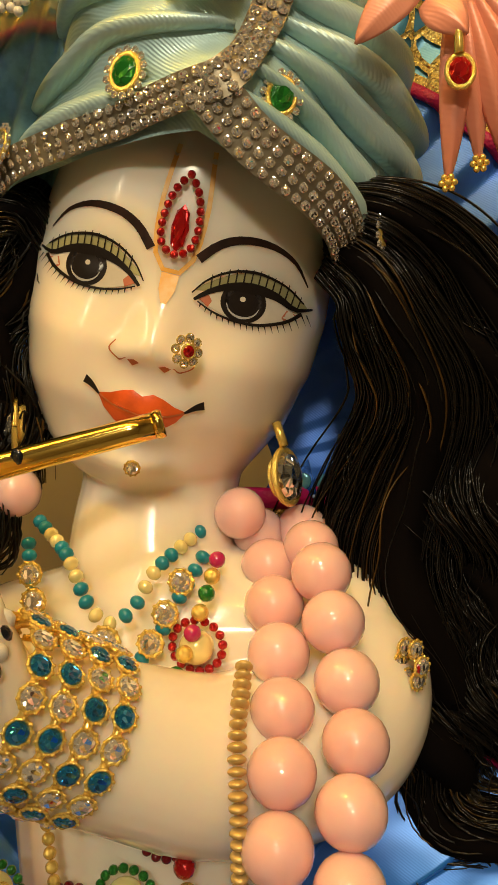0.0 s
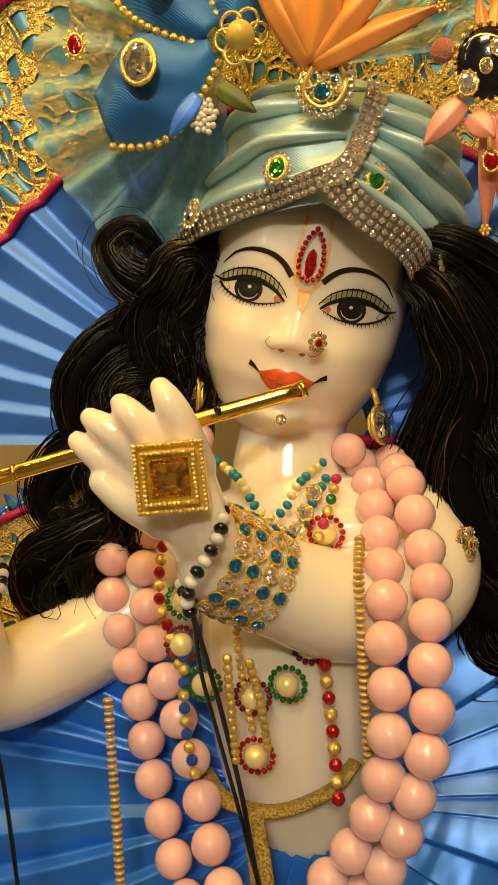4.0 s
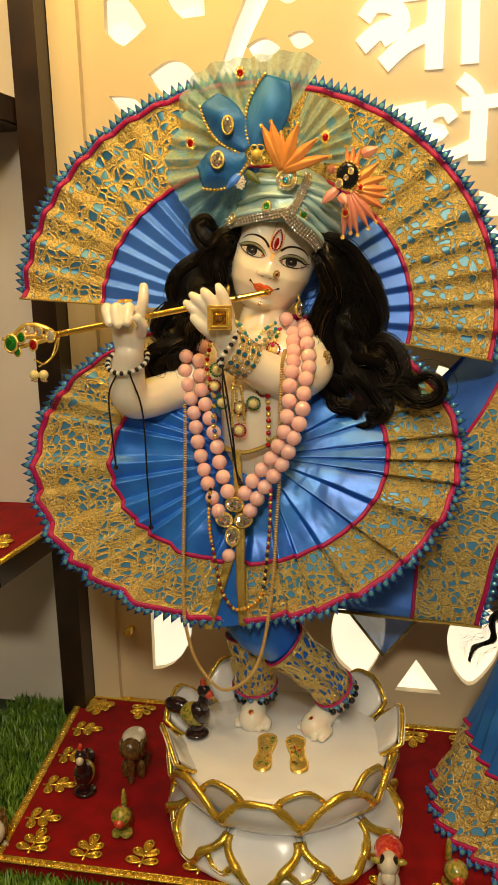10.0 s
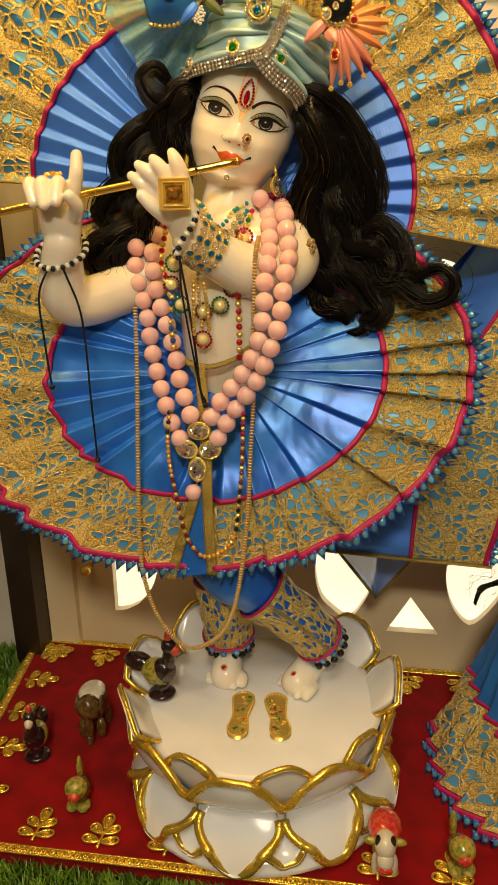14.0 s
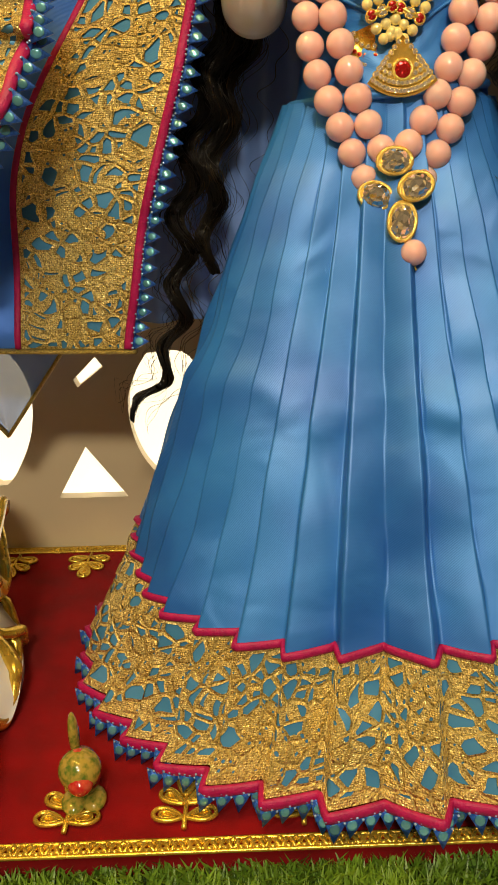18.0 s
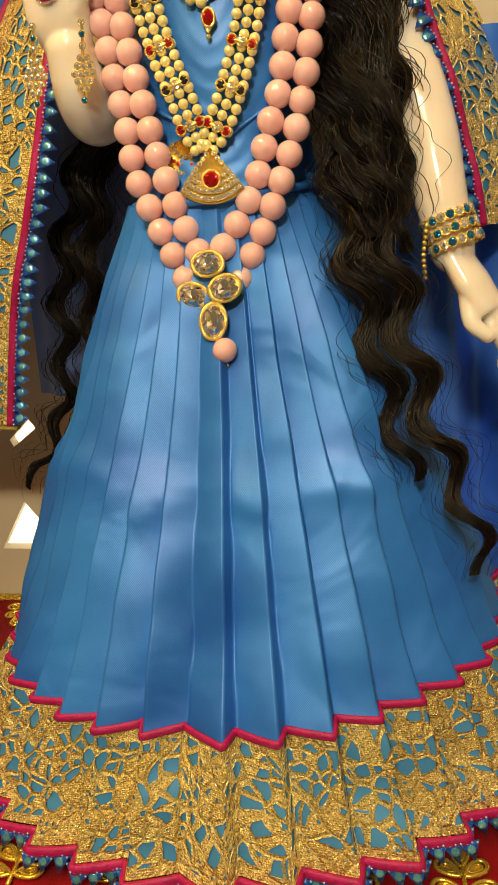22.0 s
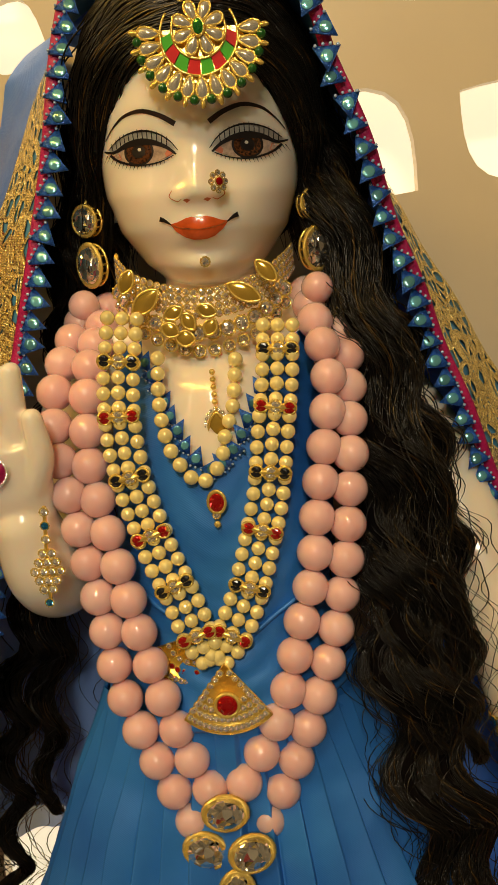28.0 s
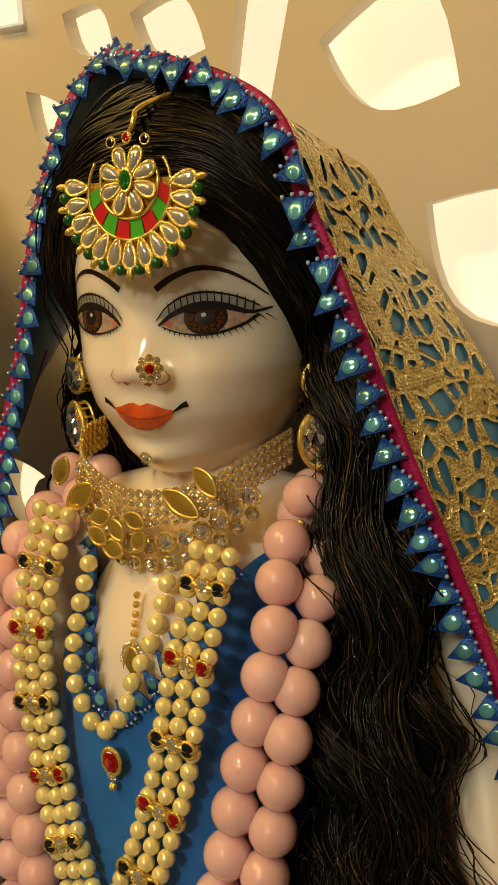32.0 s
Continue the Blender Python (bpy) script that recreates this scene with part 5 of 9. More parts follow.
def lock(name, th, path, width, n, waves, amp, seed, core=0.7, **kw):
    vs, fs, tone, p, w = hair_data(path, width, n, waves, amp, seed, **kw)
    me = bpy.data.meshes.new(name)
    me.vertices.add(len(vs))
    me.vertices.foreach_set("co", vs.ravel())
    me.loops.add(len(fs) * 4)
    me.loops.foreach_set("vertex_index", fs.ravel().astype(np.int32))
    me.polygons.add(len(fs))
    me.polygons.foreach_set("loop_start", (np.arange(len(fs)) * 4).astype(np.int32))
    me.polygons.foreach_set("use_smooth", np.ones(len(fs), bool))
    me.materials.append(M_HAIR)
    me.materials.append(M_GLINT)
    me.update(calc_edges=True)
    me.polygons.foreach_set("material_index", tone.astype(np.int32))
    me.validate()
    ob = new(name, me)
    ob.parent = th
    ob["kind"] = "stuff"
    if core:
        obj("hair_core", *tube_data(p, np.maximum(w * core, 0.0008), 10, 0.55), M_CORE, th)
    return ob


wig = empty("curly_wig", "black curly wig, shoulder length, glints coloured in as brown strands", "wig")
lock("curl", wig, [(-0.092, 0.243, 0.722), (-0.104, 0.236, 0.708), (-0.118, 0.232, 0.700), (-0.132, 0.230, 0.708), (-0.137, 0.232, 0.722), (-0.126, 0.236, 0.728), (-0.118, 0.240, 0.716)], [0.010, 0.013, 0.014, 0.012, 0.009, 0.007, 0.004], 260, 1.0, 0.0020, 11)
lock("curl", wig, [(-0.090, 0.240, 0.700), (-0.094, 0.232, 0.712), (-0.104, 0.226, 0.711), (-0.112, 0.226, 0.700), (-0.128, 0.232, 0.692), (-0.142, 0.236, 0.682)], [0.006, 0.008, 0.009, 0.008, 0.007, 0.004], 170, 1.0, 0.0015, 12)
lock("curl", wig, [(-0.094, 0.246, 0.715), (-0.105, 0.242, 0.690), (-0.120, 0.240, 0.668), (-0.138, 0.238, 0.650), (-0.152, 0.234, 0.628)], [0.014, 0.020, 0.022, 0.020, 0.014], 300, 2.8, 0.0050, 13)
lock("curl", wig, [(-0.118, 0.242, 0.690), (-0.142, 0.238, 0.678), (-0.160, 0.234, 0.664), (-0.166, 0.232, 0.646), (-0.154, 0.232, 0.636), (-0.150, 0.234, 0.650)], [0.012, 0.013, 0.013, 0.012, 0.009, 0.005], 230, 1.0, 0.0030, 14)
lock("curl", wig, [(-0.130, 0.238, 0.655), (-0.150, 0.234, 0.640), (-0.172, 0.230, 0.630), (-0.182, 0.228, 0.612), (-0.172, 0.228, 0.600), (-0.160, 0.230, 0.606)], [0.014, 0.015, 0.015, 0.013, 0.010, 0.005], 240, 1.0, 0.0030, 15)
lock("curl", wig, [(-0.108, 0.240, 0.660), (-0.128, 0.236, 0.630), (-0.150, 0.232, 0.604), (-0.166, 0.228, 0.584), (-0.180, 0.226, 0.566), (-0.192, 0.226, 0.570)], [0.016, 0.020, 0.022, 0.020, 0.013, 0.006], 320, 3.5, 0.0050, 16)
lock("curl", wig, [(-0.150, 0.230, 0.600), (-0.170, 0.222, 0.590), (-0.188, 0.220, 0.578), (-0.186, 0.220, 0.560), (-0.172, 0.222, 0.556), (-0.166, 0.224, 0.568)], [0.012, 0.014, 0.014, 0.012, 0.009, 0.004], 220, 1.0, 0.0020, 17)
lock("curl", wig, [(-0.006, 0.240, 0.694), (0.006, 0.240, 0.682), (0.012, 0.246, 0.655), (0.008, 0.252, 0.625), (0.006, 0.254, 0.595), (0.012, 0.252, 0.560)], [0.010, 0.016, 0.021, 0.025, 0.026, 0.02], 620, 1.6, 0.0040, 18, frizz=0.0006)
lock("curl", wig, [(-0.010, 0.250, 0.698), (0.012, 0.252, 0.684), (0.028, 0.254, 0.655), (0.032, 0.256, 0.620), (0.030, 0.256, 0.585), (0.036, 0.252, 0.548), (0.044, 0.246, 0.520)], [0.010, 0.017, 0.022, 0.026, 0.027, 0.024, 0.014], 680, 3.6, 0.0060, 19, frizz=0.0008)
lock("sweep", wig, [(-0.004, 0.236, 0.706), (0.012, 0.236, 0.699), (0.030, 0.244, 0.684), (0.044, 0.250, 0.660), (0.050, 0.252, 0.630), (0.050, 0.250, 0.600)], [0.006, 0.011, 0.015, 0.018, 0.019, 0.014], 460, 1.0, 0.0030, 26, frizz=0.0005)
lock("sweep", wig, [(-0.102, 0.236, 0.712), (-0.112, 0.232, 0.700), (-0.120, 0.234, 0.680), (-0.118, 0.240, 0.655), (-0.112, 0.244, 0.630)], [0.008, 0.012, 0.014, 0.015, 0.012], 300, 1.2, 0.0030, 27, frizz=0.0006)
lock("curl", wig, [(0.010, 0.256, 0.640), (0.010, 0.258, 0.600), (0.006, 0.256, 0.565), (0.010, 0.252, 0.535), (0.022, 0.248, 0.518)], [0.020, 0.026, 0.028, 0.024, 0.014], 420, 3.3, 0.0050, 20)
lock("curl", wig, [(0.028, 0.256, 0.600), (0.044, 0.250, 0.576), (0.062, 0.244, 0.560), (0.082, 0.240, 0.548), (0.104, 0.236, 0.540)], [0.018, 0.022, 0.022, 0.017, 0.008], 380, 2.7, 0.0050, 21)
lock("curl", wig, [(0.050, 0.248, 0.588), (0.062, 0.244, 0.592), (0.078, 0.240, 0.580), (0.084, 0.238, 0.562), (0.074, 0.238, 0.548), (0.060, 0.240, 0.548)], [0.010, 0.013, 0.014, 0.013, 0.011, 0.006], 220, 1.0, 0.0030, 22)
lock("curl", wig, [(0.078, 0.238, 0.548), (0.100, 0.232, 0.534), (0.120, 0.230, 0.536), (0.126, 0.230, 0.550), (0.114, 0.231, 0.560), (0.100, 0.233, 0.554), (0.094, 0.234, 0.546)], [0.010, 0.009, 0.008, 0.0075, 0.007, 0.006, 0.003], 150, 1.0, 0.0015, 23)
lock("curl", wig, [(0.036, 0.250, 0.560), (0.052, 0.244, 0.540), (0.066, 0.240, 0.526), (0.060, 0.240, 0.514), (0.048, 0.242, 0.516)], [0.016, 0.018, 0.016, 0.012, 0.006], 260, 1.2, 0.0030, 24)
lock("curl", wig, [(0.002, 0.254, 0.560), (0.014, 0.248, 0.532), (0.030, 0.244, 0.516), (0.044, 0.244, 0.506), (0.052, 0.245, 0.514)], [0.016, 0.018, 0.017, 0.013, 0.006], 260, 2.2, 0.0050, 25)

long_hair = empty("long_wig", "long black wavy wig, glints coloured in as brown strands", "wig")
# crown of the head, parted in the middle


def scalp(a, q, off):
    """Point over the scalp: a round the head (0 = front), q from the hairline (0) to the crown (1)."""
    z0 = np.interp(abs(a), [0, 0.45, 0.75, 1.0, 1.3, 1.7, 3.15], [0.037, 0.034, 0.026, 0.008, -0.012, -0.03, -0.055])
    z = z0 + (0.0775 - z0) * math.sin(q * math.pi / 2)
    w, f, b = (np.interp(z, HZ, h) for h in (HW, HF, HB))
    o = off * min(1.0, 0.25 + q * 6)
    c = math.cos(a)
    x = (w + o) * math.copysign(abs(math.sin(a)) ** 0.92, math.sin(a))
    return RF @ Vector((x, 0.045 - ((f + o) * abs(c) ** 0.85 if c > 0 else -(b + o) * abs(c)), z + o * q))


na, nq = 96, 24
obj("hair_cap", [scalp(-math.pi + 2 * math.pi * i / na, j / nq, 0.0042) for j in range(nq + 1) for i in range(na)], [(j * na + i, j * na + (i + 1) % na, (j + 1) * na + (i + 1) % na, (j + 1) * na + i) for j in range(nq) for i in range(na)], M_HAIR, long_hair)
for side in (-1, 1):
    for i in range(12):
        q0 = 0.10 + 0.07 * i
        path = [scalp(side * (0.04 + (1.35 + 0.06 * i) * t), q0 * (1 - 0.92 * t ** 1.3) + 0.03, 0.0052) for t in (0, 0.2, 0.4, 0.6, 0.8, 1.0)]
        path.append(path[-1] + Vector((side * 0.004, 0.004, -0.03)))
        lock("crown_lock", long_hair, path, [0.004, 0.006, 0.007, 0.007, 0.006, 0.006, 0.005], 110, 2.0, 0.0006, 40 + i + 20 * side, core=0, fly=0.02, depth=0.25, frizz=0.0006)
lock("wavy_lock", long_hair, [(0.384, 0.338, 0.694), (0.402, 0.330, 0.645), (0.410, 0.312, 0.585), (0.410, 0.290, 0.525), (0.412, 0.270, 0.460), (0.418, 0.254, 0.400), (0.426, 0.240, 0.345), (0.438, 0.226, 0.290), (0.452, 0.212, 0.240)], [0.009, 0.012, 0.014, 0.014, 0.012, 0.010, 0.0085, 0.006, 0.002], 560, 9.5, 0.0072, 70, core=0.7, fly=0.08)
lock("wavy_lock", long_hair, [(0.384, 0.340, 0.690), (0.400, 0.328, 0.635), (0.410, 0.306, 0.570), (0.420, 0.280, 0.510), (0.430, 0.264, 0.450), (0.437, 0.250, 0.390), (0.448, 0.238, 0.330), (0.464, 0.222, 0.270), (0.484, 0.208, 0.225), (0.494, 0.202, 0.185)], [0.009, 0.012, 0.014, 0.014, 0.011, 0.009, 0.008, 0.007, 0.005, 0.002], 560, 10.5, 0.0076, 71, core=0.7, fly=0.08)
lock("wavy_lock", long_hair, [(0.406, 0.320, 0.590), (0.410, 0.296, 0.530), (0.416, 0.276, 0.480), (0.422, 0.258, 0.430), (0.430, 0.246, 0.380)], [0.012, 0.014, 0.013, 0.010, 0.004], 380, 5.0, 0.004, 72, core=0.7, fly=0.08)
lock("wavy_lock", long_hair, [(0.380, 0.336, 0.690), (0.396, 0.326, 0.645), (0.406, 0.310, 0.610), (0.415, 0.296, 0.570), (0.424, 0.282, 0.530), (0.432, 0.270, 0.490), (0.438, 0.260, 0.450), (0.442, 0.254, 0.410)], [0.008, 0.010, 0.012, 0.012, 0.012, 0.011, 0.008, 0.003], 400, 5.0, 0.0035, 73, core=0.7, fly=0.08)
lock("wavy_lock", long_hair, [(0.308, 0.340, 0.690), (0.296, 0.328, 0.645), (0.282, 0.330, 0.580), (0.266, 0.334, 0.520), (0.254, 0.334, 0.460), (0.240, 0.332, 0.410), (0.230, 0.330, 0.360), (0.224, 0.326, 0.300)], [0.009, 0.012, 0.016, 0.016, 0.012, 0.009, 0.007, 0.003], 420, 8.0, 0.005, 74, core=0.7, fly=0.08)
lock("wavy_lock", long_hair, [(0.270, 0.332, 0.520), (0.242, 0.326, 0.450), (0.224, 0.322, 0.400), (0.212, 0.320, 0.350), (0.206, 0.320, 0.300), (0.198, 0.320, 0.255), (0.178, 0.318, 0.215), (0.162, 0.316, 0.200)], [0.009, 0.009, 0.008, 0.007, 0.006, 0.005, 0.004, 0.002], 260, 7.5, 0.006, 75, core=0.7, fly=0.08)

lock("wavy_lock", long_hair, [(0.386, 0.342, 0.680), (0.405, 0.328, 0.615), (0.421, 0.306, 0.560), (0.433, 0.286, 0.505), (0.440, 0.271, 0.455), (0.443, 0.260, 0.415), (0.445, 0.250, 0.370)], [0.010, 0.012, 0.013, 0.013, 0.011, 0.008, 0.003], 480, 7.0, 0.0055, 76, core=0.75, fly=0.08)

lock("wavy_lock", long_hair, [(0.320, 0.348, 0.705), (0.298, 0.346, 0.665), (0.285, 0.345, 0.625), (0.279, 0.343, 0.580), (0.276, 0.341, 0.530)], [0.010, 0.017, 0.019, 0.019, 0.012], 380, 3.0, 0.0040, 77, core=0.8, fly=0.05)

# ---- veil of the standing woman ----
veil = empty("veil", "blue veil with gold lace, magenta cord and bead edging", "veil")
VE = spline([(0.169, 0.288, 0.258), (0.187, 0.286, 0.344), (0.204, 0.285, 0.396), (0.221, 0.286, 0.450), (0.237, 0.290, 0.508), (0.253, 0.296, 0.560), (0.266, 0.300, 0.605), (0.277, 0.304, 0.645), (0.286, 0.311, 0.690), (0.294, 0.324, 0.722), (0.309, 0.328, 0.738), (0.331, 0.314, 0.731), (0.357, 0.302, 0.723), (0.379, 0.297, 0.713), (0.394, 0.293, 0.700), (0.402, 0.291, 0.678), (0.411, 0.292, 0.655), (0.428, 0.298, 0.603), (0.444, 0.303, 0.560), (0.458, 0.304, 0.522), (0.472, 0.304, 0.483), (0.487, 0.306, 0.437), (0.501, 0.310, 0.378)], 240)
VD = spline([(-1.0, 0.06, 0.02), (-1.0, 0.04, 0.02), (-1.0, 0.12, 0.03), (-0.85, 0.50, 0.03), (-0.55, 0.82, 0.05), (-0.1, 1.0, -0.12), (0.20, 0.97, -0.03), (0.42, 0.90, 0.0), (0.70, 0.71, 0.0), (0.78, 0.62, 0.0)], 240)


def veil_fn(u, v):
    i = u * 239
    p = V(*[np.interp(i, np.arange(240), VE[:, j]) for j in range(3)])
    d = V(*[np.interp(i, np.arange(240), VD[:, j]) for j in range(3)])
    d /= np.linalg.norm(d)
    w = (1 - v) * (0.145 + 0.06 * math.exp(-((u - 0.16) / 0.09) ** 2))
    wav = 0.003 * math.sin(40 * u + 6 * v) * (1 - v) + 0.0015 * math.sin(95 * u - 9 * v)
    q = p + d * w + V(0.3, -0.7, 0.2) * wav
    if v < 0.5 and u > 0.42:
        k = min(1.0, (u - 0.42) / 0.08)
        back = p + d * w * 0.5 / max(1e-6, 1 - v) + V(-0.62, 0.62, -0.1) * (0.5 - v) * 0.13
        q = q * (1 - k) + back * k
    return q


def veil_out(u):
    return (0.0, -0.9, 0.35) if 0.3 < u < 0.6 else ((-0.05, -1, 0.0) if u <= 0.3 else (0.85, -0.50, 0.12))


banded(veil, veil_fn, 0.0, 1.0, (0.0, 0.5), (0.5, 1.0), 300, "veil", M_TISSUE, "tissue_panel", out=veil_out, cord=0.0022, step=0.0100, fs=0.95, point=FRINGE_SHORT, inner_to=0.40)
tube("hem_ribbon", [V(*veil_fn(0.0, v)) + V(0, -0.001, -0.002) for v in np.linspace(-0.35, 1.05, 20)], 0.0042, M_GOLDTRIM, veil, "gold hem ribbon", n=6, flat=0.4)
sheet("side_panel", lambda u, v: V(*veil_fn(u, 0.0)) + V(-0.085, 0.01, 0.0) * (1 - v) * (1 - u / 0.33) + V(0, 0.003 * math.sin(16 * v + 9 * u), 0), 0.0, 0.33, 0.0, 1.0, 60, 12, M_TISSUE, veil)

sheet("lower_panel", lambda u, v: V(0.425 + 0.15 * u + 0.02 * v, 0.352 + 0.007 * math.sin(14 * u + 2 * v) + 0.004 * math.sin(31 * u), 0.50 - 0.42 * v), 0, 1, 0, 1, 60, 30, M_TISSUE, veil)
tube("border_ribbon", spline([(0.520, 0.338, 0.36), (0.530, 0.338, 0.30), (0.546, 0.340, 0.23), (0.556, 0.342, 0.15)], 30), 0.0042, M_GOLDTRIM, veil, "gold border ribbon", n=6, flat=0.4)

sheet("lower_panel", lambda u, v: V(0.165 + 0.16 * u, 0.362 + 0.006 * math.sin(15 * u + 3 * v) + 0.003 * math.sin(37 * u), 0.52 - 0.26 * v), 0, 1, 0, 1, 60, 24, M_SASH, veil)

# pennant of blue cloth behind the skirt
sash = empty("sash_end", "pointed blue sash end with gold ribbon edges", "sash")
SA, SB, SC = V(-0.010, 0.360, 0.262), V(0.108, 0.356, 0.240), V(0.057, 0.362, 0.173)
sheet("tissue_panel", lambda u, v: (SA + (SB - SA) * u) * (1 - v) + SC * v + V(0, 0.002 * math.sin(9 * u), 0), 0, 1, 0, 1, 24, 16, M_SASH, sash)
tube("edge_ribbon", spline([SA, (SA + SC) / 2, SC], 10) + V(0, -0.002, 0), 0.0036, M_GOLDTRIM, sash, "gold ribbon", n=6, flat=0.4)
tube("edge_ribbon", spline([SC, (SB + SC) / 2, SB], 10) + V(0, -0.0025, 0), 0.0036, M_GOLDTRIM, sash, "gold ribbon", n=6, flat=0.4)

# blouse
blouse = empty("satin_blouse", "fitted blue satin blouse with bead-edged V neck", "blouse")


def blouse_fn(u, v):
    a = 2 * math.pi * u - math.pi / 2
    front = math.exp(-((((u + 0.5) % 1.0) - 0.5) / 0.085) ** 2)
    top = 0.566 - 0.052 * front
    z = 0.400 + (top - 0.400) * v
    rx = np.interp(z, [0.40, 0.44, 0.49, 0.525, 0.56], [0.058, 0.050, 0.051, 0.050, 0.046])
    cy = np.interp(z, [0.40, 0.45, 0.49, 0.525, 0.56], [0.288, 0.291, 0.296, 0.302, 0.314])
    ry = np.interp(z, [0.40, 0.44, 0.49, 0.525, 0.56], [0.054, 0.046, 0.048, 0.047, 0.038])
    w = 0.0012 * math.sin(60 * v + 5 * math.sin(a * 3)) * (1 - v)
    return (0.343 + (rx + w) * math.cos(a), cy + (ry + w) * math.sin(a), z)


sheet("bodice", blouse_fn, 0, 1, 0, 1, 90, 30, M_DRESS, blouse)
neck = [V(*blouse_fn(u, 1.0)) + V(0, -0.002, 0) for u in np.linspace(-0.14, 0.14, 60)]
fringe(neck, [V(0.5 * math.copysign(1, u), -0.1, 0.8) for u in np.linspace(0.14, -0.14, 60)], blouse, step=0.0075, s=0.7)
tube("seam", [V(*blouse_fn(u, 0.36)) * V(1, 1, 1) + V(0, -0.001, 0) for u in np.linspace(-0.25, 0.25, 40)], 0.0012, M_DRESS, blouse, n=6)

# trousers of the flute player
trs = empty("satin_trousers", "blue satin trousers with gold lace cuffs, legs crossed", "trousers")


def leg(path, rad, cuff_at):
    k = 60
    p = spline(path, k)
    r = np.interp(np.linspace(0, 1, k), np.linspace(0, 1, len(rad)), rad)
    c = int(k * cuff_at)
    r = r + 0.0012 * np.sin(np.linspace(0, 40, k))
    obj("trouser_leg", *tube_data(p[: c + 1], r[: c + 1], 28), M_SATIN, trs)
    obj("cuff_lining", *tube_data(p[c:], r[c:], 28), M_SATIN, trs)
    vs, fs = tube_data(p[c:], r[c:] + 0.0012, 40, cap=False)
    m = len(p) - c
    uv = [(kk / 40 * 2 * math.pi * r[c] / 0.05, j / m) for j in range(m) for kk in range(40)]
    obj("lace_cuff", vs, fs, M_LACE, trs, "gold lace cuff", uvs=uv)
    for q in (c, k - 1):
        d = p[min(q + 1, k - 1)] - p[q - 1]
        d /= np.linalg.norm(d)
        a = np.cross(d, V(0, 1, 0))
        a /= np.linalg.norm(a)
        b = np.cross(d, a)
        tube("piping", [p[q] + (r[q] + 0.002) * (a * math.cos(w) + b * math.sin(w)) for w in np.linspace(0, 2 * math.pi, 40)], 0.0016, M_PINK, trs, "magenta cord", n=6)
        if q == k - 1:
            for w in np.linspace(0, 2 * math.pi, 13)[:-1]:
                e = a * math.cos(w) + b * math.sin(w)
                linked("fringe_point", FRINGE, facing(p[q] + (r[q] + 0.002) * e + d * 0.002, e, -d, 0.9), trs)


leg([(-0.098, 0.242, 0.36), (-0.094, 0.246, 0.29), (-0.091, 0.245, 0.225), (-0.092, 0.257, 0.176)], [0.038, 0.036, 0.0275, 0.0240], 0.60)
leg([(-0.064, 0.246, 0.38), (-0.083, 0.220, 0.315), (-0.079, 0.209, 0.283), (-0.047, 0.214, 0.251), (-0.012, 0.232, 0.212), (0.005, 0.248, 0.183)], [0.040, 0.038, 0.035, 0.0275, 0.0245, 0.023], 0.62)

# front bands of the skirt
front_panel = empty("front_panel", "narrow blue front panel with gold ribbon borders", "cloth panel")
P1 = spline([(-0.087, 0.180, 0.486), (-0.083, 0.172, 0.455), (-0.080, 0.162, 0.400), (-0.080, 0.157, 0.355), (-0.078, 0.154, 0.297)], 30)
P2 = spline([(-0.090, 0.158, 0.375), (-0.104, 0.155, 0.333), (-0.118, 0.153, 0.290)], 20)


def flat_ribbon(name, p, w, parent, mat_, label=""):
    sheet(name, lambda u, v: V(*[np.interp(u * (len(p) - 1), np.arange(len(p)), p[:, j]) for j in range(3)]) + V((v - 0.5) * w, 0.0006 * math.sin(30 * u), 0), 0, 1, 0, 1, 40, 4, mat_, parent, label, thick=0.0012)


flat_ribbon("gold_ribbon", P1, 0.0095, front_panel, M_GOLDTRIM, "gold woven ribbon")
flat_ribbon("gold_ribbon", P2, 0.0095, front_panel, M_GOLDTRIM, "gold woven ribbon")
tube("waist_ribbon", spline([(-0.112, 0.200, 0.492), (-0.100, 0.190, 0.485), (-0.079, 0.187, 0.482), (-0.056, 0.191, 0.489), (-0.046, 0.200, 0.497)], 24), 0.0042, M_GOLDTRIM, front_panel, "gold waist ribbon", n=8, flat=0.5)
sheet("satin_strip", lambda u, v: (P1[14 + int(15 * u)] * v + V(*[np.interp(u * 19, np.arange(20), P2[:, j]) for j in range(3)]) * (1 - v)) + V(0, 0.003, 0), 0, 1, 0, 1, 15, 6, M_SATIN, front_panel)

# ---- turban and crest of the flute player ----
turban = empty("turban", "pale green wrapped turban with rhinestone bands and brooches", "turban")


def turban_pt(a, e, lift=0.0):
    """Point on the turban: a round the head (0 = front), e from the brim (0) to the top (1), in the head's axes."""
    fold = 0.0030 * math.sin(7.0 * (e * 1.4 + 0.45 * math.sin(a) + 0.18 * a)) + 0.0011 * math.sin(17 * (e - 0.5 * a)) + 0.0016 * noise.noise(Vector((3.1 * a, 9.0 * e, 2.0)))
    rim = np.interp(abs(a), [0, 0.5, 1.2, 2.2, 3.15], [0.040, 0.030, 0.009, 0.002, 0.000])
    z = rim + (0.098 - rim) * math.sin(e * math.pi / 2)
    t = (z - rim) / (0.098 - rim)
    k = (1 - 0.22 * t ** 2) * math.sqrt(max(0.0, 1 - (max(0, t - 0.55) / 0.452) ** 2.2))
    rr = 1 + (fold + lift) / 0.055
    return KF @ Vector((0.0590 * rr * k * math.sin(a) + 0.004 * t, 0.050 - 0.0595 * rr * k * math.cos(a), z + lift * 0.3))


